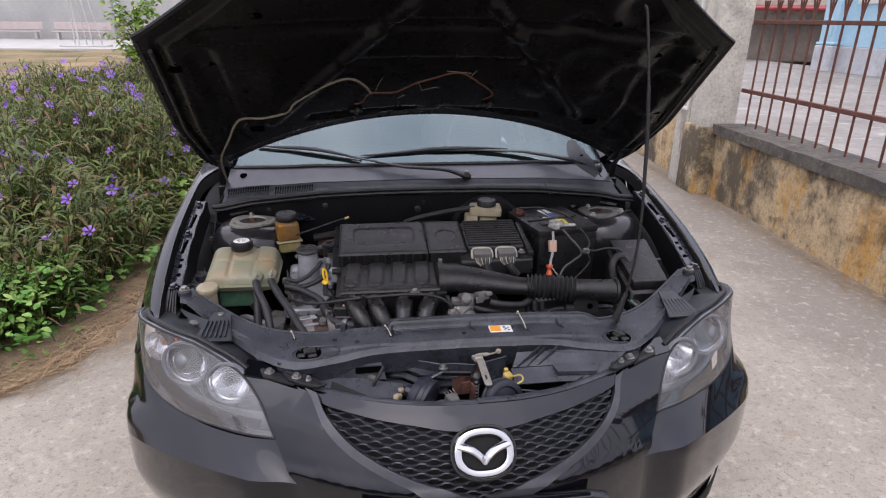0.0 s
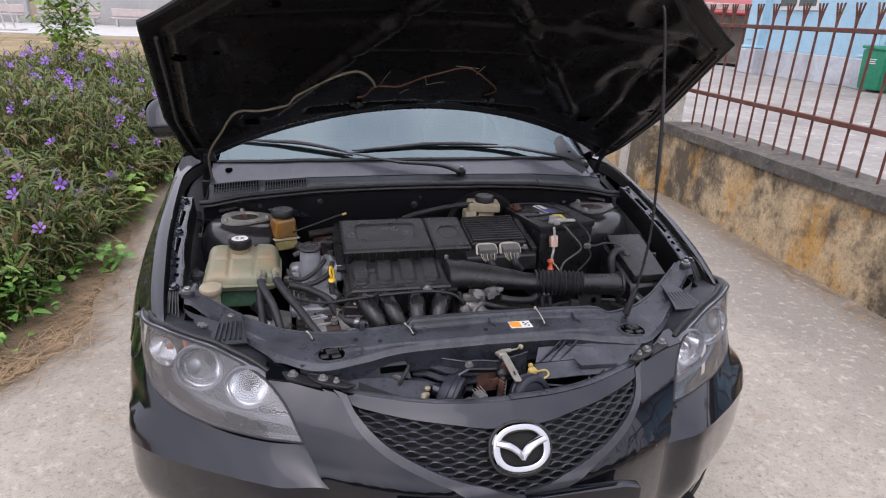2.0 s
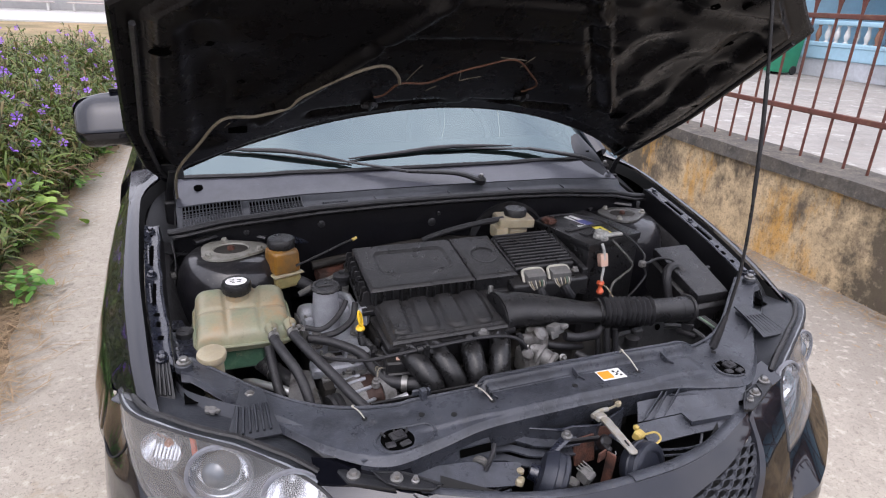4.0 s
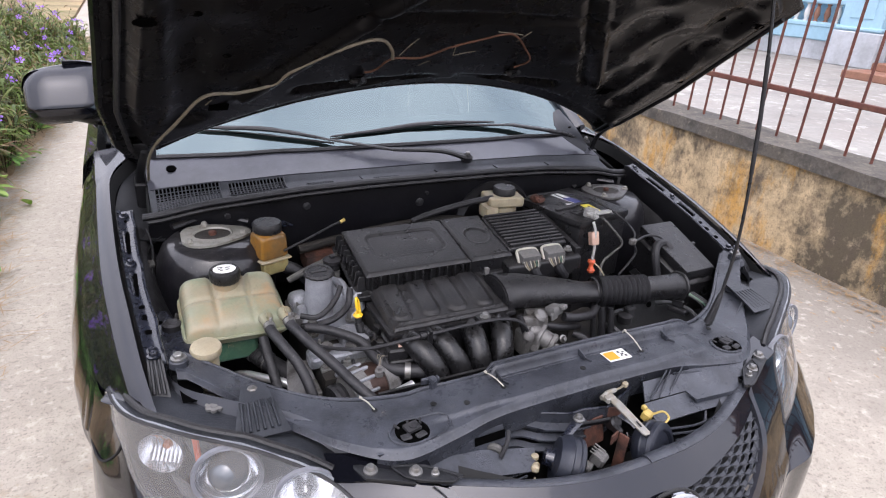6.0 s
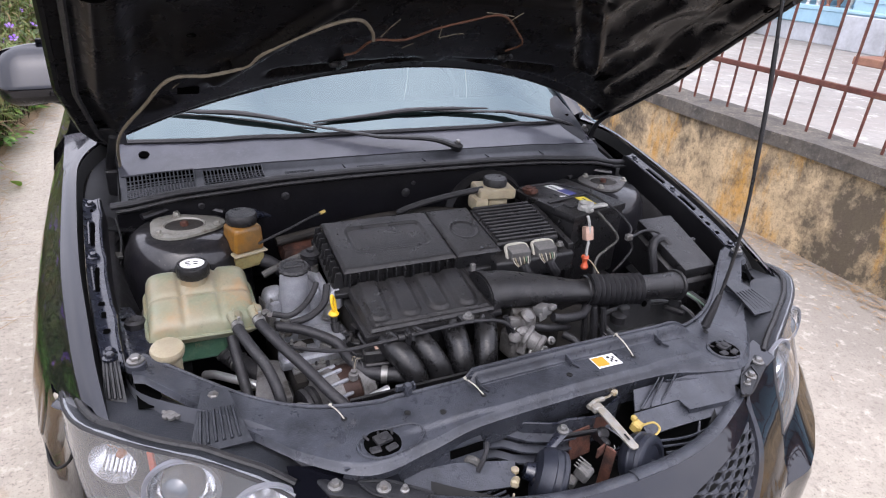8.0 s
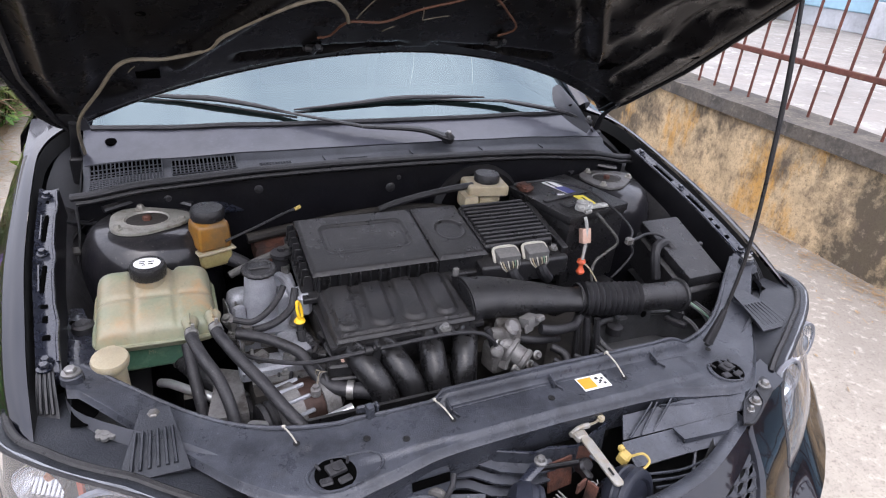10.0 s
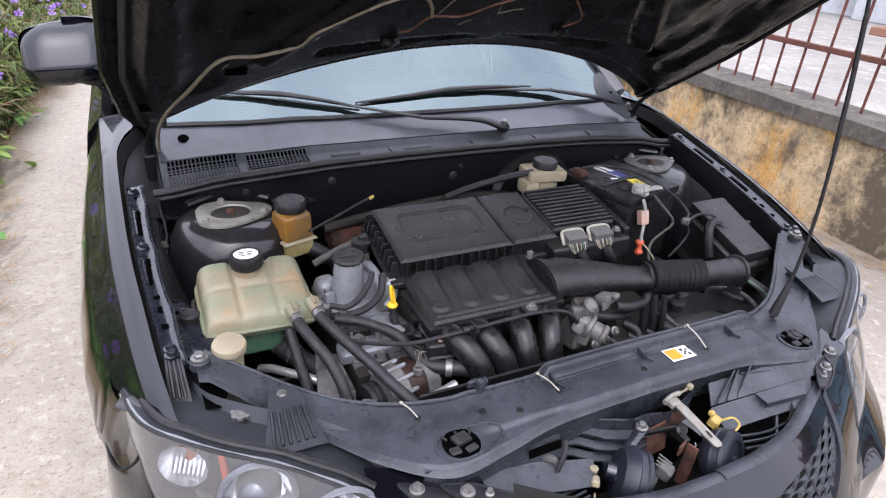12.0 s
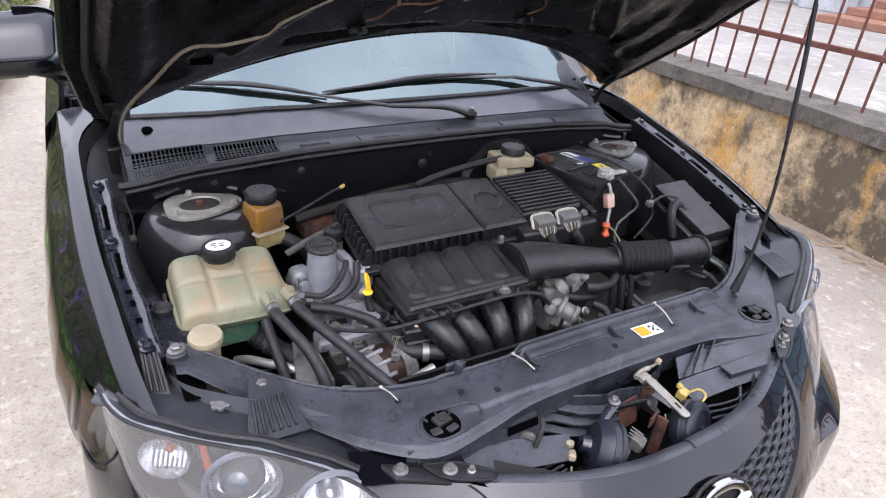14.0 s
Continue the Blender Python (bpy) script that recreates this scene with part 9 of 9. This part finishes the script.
# ---- plants ----
def leaf_mesh(roots, dirs, lengths, widths, droop, side):
    """Many lance leaves as one set of arrays: each a folded strip of four quads that bends down."""
    n = len(roots)
    ts = np.array([0.0, 0.3, 0.62, 0.85, 1.0])
    ws = np.array([0.25, 0.95, 0.9, 0.5, 0.03])
    vs = np.zeros((n, 10, 3))
    for j, (t, w) in enumerate(zip(ts, ws)):
        c = roots + dirs * (lengths * t)[:, None]
        c[:, 2] -= droop * lengths * t * t
        vs[:, 2 * j] = c + side * (widths * w)[:, None]
        vs[:, 2 * j + 1] = c - side * (widths * w)[:, None]
    base = np.array([(2 * j, 2 * j + 1, 2 * j + 3, 2 * j + 2) for j in range(4)])
    fs = (np.arange(n)[:, None, None] * 10 + base[None]).reshape(-1, 4)
    return vs.reshape(-1, 3), fs


def array_object(name, vs, fs, material):
    me = bpy.data.meshes.new(name)
    k = fs.shape[1]
    me.vertices.add(len(vs))
    me.vertices.foreach_set("co", np.ascontiguousarray(vs, dtype=np.float32).ravel())
    me.loops.add(len(fs) * k)
    me.loops.foreach_set("vertex_index", np.ascontiguousarray(fs, dtype=np.int32).ravel())
    me.polygons.add(len(fs))
    me.polygons.foreach_set("loop_start", np.arange(0, len(fs) * k, k, dtype=np.int32))
    me.update(calc_edges=True)
    me.validate()
    me.materials.append(material)
    return new(name, me)


def bed_edge(y):
    return np.interp(y, [2.0, 3.1, 4.2, 5.0, 6.0, 7.3, 9.0, 12], [-2.9, -1.72, -1.68, -1.66, -1.58, -1.42, -1.30, -1.30]) - 0.03 * np.sin(y * 4.1)


def bed(n, y0, y1, depth, seed):
    r = np.random.default_rng(seed)
    y = y0 + (y1 - y0) * r.random(n)
    d = depth * r.random(n) ** 1.1
    x = bed_edge(y) - d
    return r, x, y, d


def height_at(x, y, d):
    return (0.42 + 0.42 * np.clip(d / 0.6, 0, 1)) * (0.85 + 0.25 * np.sin(x * 2.3 + y * 1.3) * np.sin(y * 2.9 + x))


# stems and lance leaves of the flower bed
r, sx, sy, sd_ = bed(5200, 2.5, 11.5, 3.3, 11)
sh = height_at(sx, sy, sd_) * (0.75 + 0.35 * r.random(len(sx)))
lean = r.normal(0, 0.16, (len(sx), 2)) + np.stack([0.10 * np.ones(len(sx)) * (sd_ < 0.5), np.zeros(len(sx))], 1)
per = 15
idx = np.repeat(np.arange(len(sx)), per)
f = r.random(len(idx)) ** 0.75
hz_ = sh[idx] * (0.12 + 0.86 * f)
roots = np.stack([sx[idx] + lean[idx, 0] * hz_, sy[idx] + lean[idx, 1] * hz_, hz_], 1)
ang = r.random(len(idx)) * 2 * np.pi
up = 0.5 + 1.6 * r.random(len(idx))
dirs = np.stack([np.cos(ang), np.sin(ang), up], 1)
dirs /= np.linalg.norm(dirs, axis=1)[:, None]
side = np.stack([-np.sin(ang), np.cos(ang), r.normal(0, 0.3, len(idx))], 1)
side /= np.linalg.norm(side, axis=1)[:, None]
lens_ = (0.14 + 0.17 * r.random(len(idx))) * (1.05 - 0.25 * f)
v_, f_ = leaf_mesh(roots, dirs, lens_, 0.0052 + 0.0058 * r.random(len(idx)), 0.35 + 0.5 * r.random(len(idx)), side)
tagged(array_object("flower_bed_leaves", v_, f_, LEAF), "dense lance-leaved purple-flowered bed beside the drive", "plants", kind="stuff")
tops = np.stack([sx + lean[:, 0] * sh, sy + lean[:, 1] * sh, sh], 1)
lo_ = np.stack([sx, sy, np.zeros(len(sx))], 1)
wv = np.zeros((len(sx), 4, 3))
wv[:, 0], wv[:, 1], wv[:, 2], wv[:, 3] = lo_ - [0.003, 0, 0], lo_ + [0.003, 0, 0], tops + [0.0015, 0, 0], tops - [0.0015, 0, 0]
tagged(array_object("flower_bed_stems", wv.reshape(-1, 3), np.arange(len(sx) * 4).reshape(-1, 4), STEM), "thin dark stems of the flower bed", "plants", kind="stuff")

# purple five-petal blooms on top
pick = r.choice(len(sx), 360, replace=False)
bl_v, bl_f = [], []
for i in pick:
    c = Vector(tops[i]) + Vector((r.normal(0, 0.03), r.normal(0, 0.03), 0.02 + 0.07 * r.random()))
    nrm = Vector((r.normal(0.35, 0.5), r.normal(-0.6, 0.5), 0.7)).normalized()
    q = nrm.to_track_quat("Z", "Y").to_matrix()
    R = 0.027 + 0.014 * r.random()
    o = len(bl_v)
    for k in range(5):
        a = 2 * math.pi * k / 5 + 0.2
        for rr, da, zz in ((0.12, 0, -0.35), (0.7, -0.42, 0.02), (1.0, -0.25, 0.12), (1.0, 0.25, 0.12), (0.7, 0.42, 0.02)):
            bl_v.append(tuple(c + q @ Vector((R * rr * math.cos(a + da), R * rr * math.sin(a + da), R * zz))))
        bl_f.append(tuple(range(o + k * 5, o + k * 5 + 5)))
tagged(mesh_object("purple_blooms", bl_v, bl_f, PETAL, False), "purple open blooms scattered over the bed", "flowers", kind="stuff")

# broad bright weeds along the edge
def weeds(name, n, y0, y1, x0, x1, h, size, seed, label, material=WEED):
    r = np.random.default_rng(seed)
    cl = max(3, n // 60)
    cx, cy = x0 + (x1 - x0) * r.random(cl), y0 + (y1 - y0) * r.random(cl)
    w = r.integers(0, cl, n)
    p = np.stack([cx[w] + r.normal(0, 0.07, n), cy[w] + r.normal(0, 0.09, n), 0.02 + h * r.random(n) ** 0.8], 1)
    a = r.random(n) * 2 * np.pi
    dirs = np.stack([np.cos(a), np.sin(a), r.normal(0.25, 0.3, n)], 1)
    dirs /= np.linalg.norm(dirs, axis=1)[:, None]
    side = np.stack([-np.sin(a), np.cos(a), r.normal(0, 0.25, n)], 1)
    v, f = leaf_mesh(p, dirs, size * (0.6 + 0.7 * r.random(n)), size * (0.22 + 0.12 * r.random(n)), 0.3 + 0.3 * r.random(n), side)
    return tagged(array_object(name, v, f, material), label, "weeds", kind="stuff")


weeds("weeds", 4200, 2.55, 3.3, -2.75, -1.78, 0.34, 0.046, 21, "bright green broad-leaved weeds at the bed's foot")
weeds("edge_weeds", 1500, 3.2, 9.5, -1.95, -1.50, 0.14, 0.06, 22, "low green weeds along the drive")
weeds("verge_weeds", 900, 4.8, 9.0, -2.0, -1.55, 0.30, 0.09, 23, "tufts of fresh green grass", BUSH)

# dry straw and litter along both edges
def litter(name, n, fn, seed, label, length=(0.04, 0.14), width=(0.0012, 0.0018)):
    r = np.random.default_rng(seed)
    p = np.array([fn(r) for _ in range(n)])
    a = r.random(n) * np.pi
    d = np.stack([np.cos(a), np.sin(a), r.normal(0, 0.08, n)], 1)
    sd = np.stack([-np.sin(a), np.cos(a), np.zeros(n)], 1)
    v, f = leaf_mesh(p, d, length[0] + length[1] * r.random(n), width[0] + width[1] * r.random(n), 0.02 * np.ones(n), sd)
    return tagged(array_object(name, v, f, STRAW), label, "litter", kind="stuff")


def straw_at(r):
    y = 2.45 + 5.5 * r.random() ** 1.4
    return (verge_edge(y) - 0.08 + r.normal(0, 0.10), y, 0.02 + 0.02 * r.random())


litter("straw", 3200, lambda r: straw_at(r), 31, "dry straw at the edge of the bed")


def wall_foot(r):
    y = 0.5 + 6.0 * r.random()
    return (face_x(y) - 0.02 - abs(r.normal(0, 0.10)), y, 0.004 + 0.014 * r.random())


litter("wall_litter", 2600, wall_foot, 32, "dry leaves and straw along the wall's foot", (0.012, 0.05), (0.001, 0.0035))


def scattered(r):
    y = 0.8 + 6.0 * r.random()
    return (face_x(y) - 0.05 - 0.9 * r.random() ** 1.8, y, 0.004 + 0.004 * r.random())


litter("drive_litter", 420, scattered, 34, "small dry leaf scraps scattered over the concrete", (0.010, 0.026), (0.0015, 0.004))

# sapling behind the bed
tree = thing("sapling", (-3.6, 10.5, 0), "leafy yellow-green sapling behind the flower bed", "tree")
limbs = [tube([(-3.6, 10.5, -0.02), (-3.58, 10.48, 0.5), (-3.62, 10.5, 1.0), (-3.6, 10.5, 1.7)], [0.022, 0.018, 0.012, 0.006], 8, 6)]
r = np.random.default_rng(41)
tips = []
for k in range(14):
    a, z0 = k * 2.4, 0.55 + 0.07 * k
    e = Vector((-3.6 + 0.35 * math.cos(a), 10.5 + 0.35 * math.sin(a), z0 + 0.35))
    limbs.append(tube([(-3.6, 10.5, z0), (Vector((-3.6, 10.5, z0)) + e) / 2 + Vector((0, 0, 0.06)), e], [0.008, 0.006, 0.003], 6, 4))
    tips.append(((-3.6, 10.5, z0), e))
part("trunk", join(*limbs), STEM, tree)
n = 900
w = r.integers(0, len(tips), n)
t = 0.25 + 0.85 * r.random(n)
p0 = np.array([tuple(tips[i][0]) for i in w])
p1 = np.array([tuple(tips[i][1]) for i in w])
pp = p0 + (p1 - p0) * t[:, None] + r.normal(0, 0.06, (n, 3))
a = r.random(n) * 2 * np.pi
dirs = np.stack([np.cos(a), np.sin(a), r.normal(0.1, 0.35, n)], 1)
side = np.stack([-np.sin(a), np.cos(a), r.normal(0, 0.2, n)], 1)
v_, f_ = leaf_mesh(pp, dirs, 0.07 + 0.05 * r.random(n), 0.02 + 0.012 * r.random(n), 0.3 * np.ones(n), side)
crown = array_object("crown", v_, f_, BUSH)
crown.parent = tree
crown.matrix_parent_inverse = tree.matrix_basis.inverted()

# tree line behind the camera, only mirrored in the paint
tagged(part("backdrop_trees", grid(lambda u, v: (-30 + 60 * u, -13 - 5 * math.sin(math.pi * u) + 0.8 * noise.noise(Vector((u * 40, v * 6, 1))), -0.1 + (4.2 + 0.5 * noise.noise(Vector((u * 14, 0, 4))) + 0.15 * noise.noise(Vector((u * 90, 0, 4)))) * v), 300, 8), HEDGE, None), "dark leafy tree line across the drive", "backdrop", kind="structure")
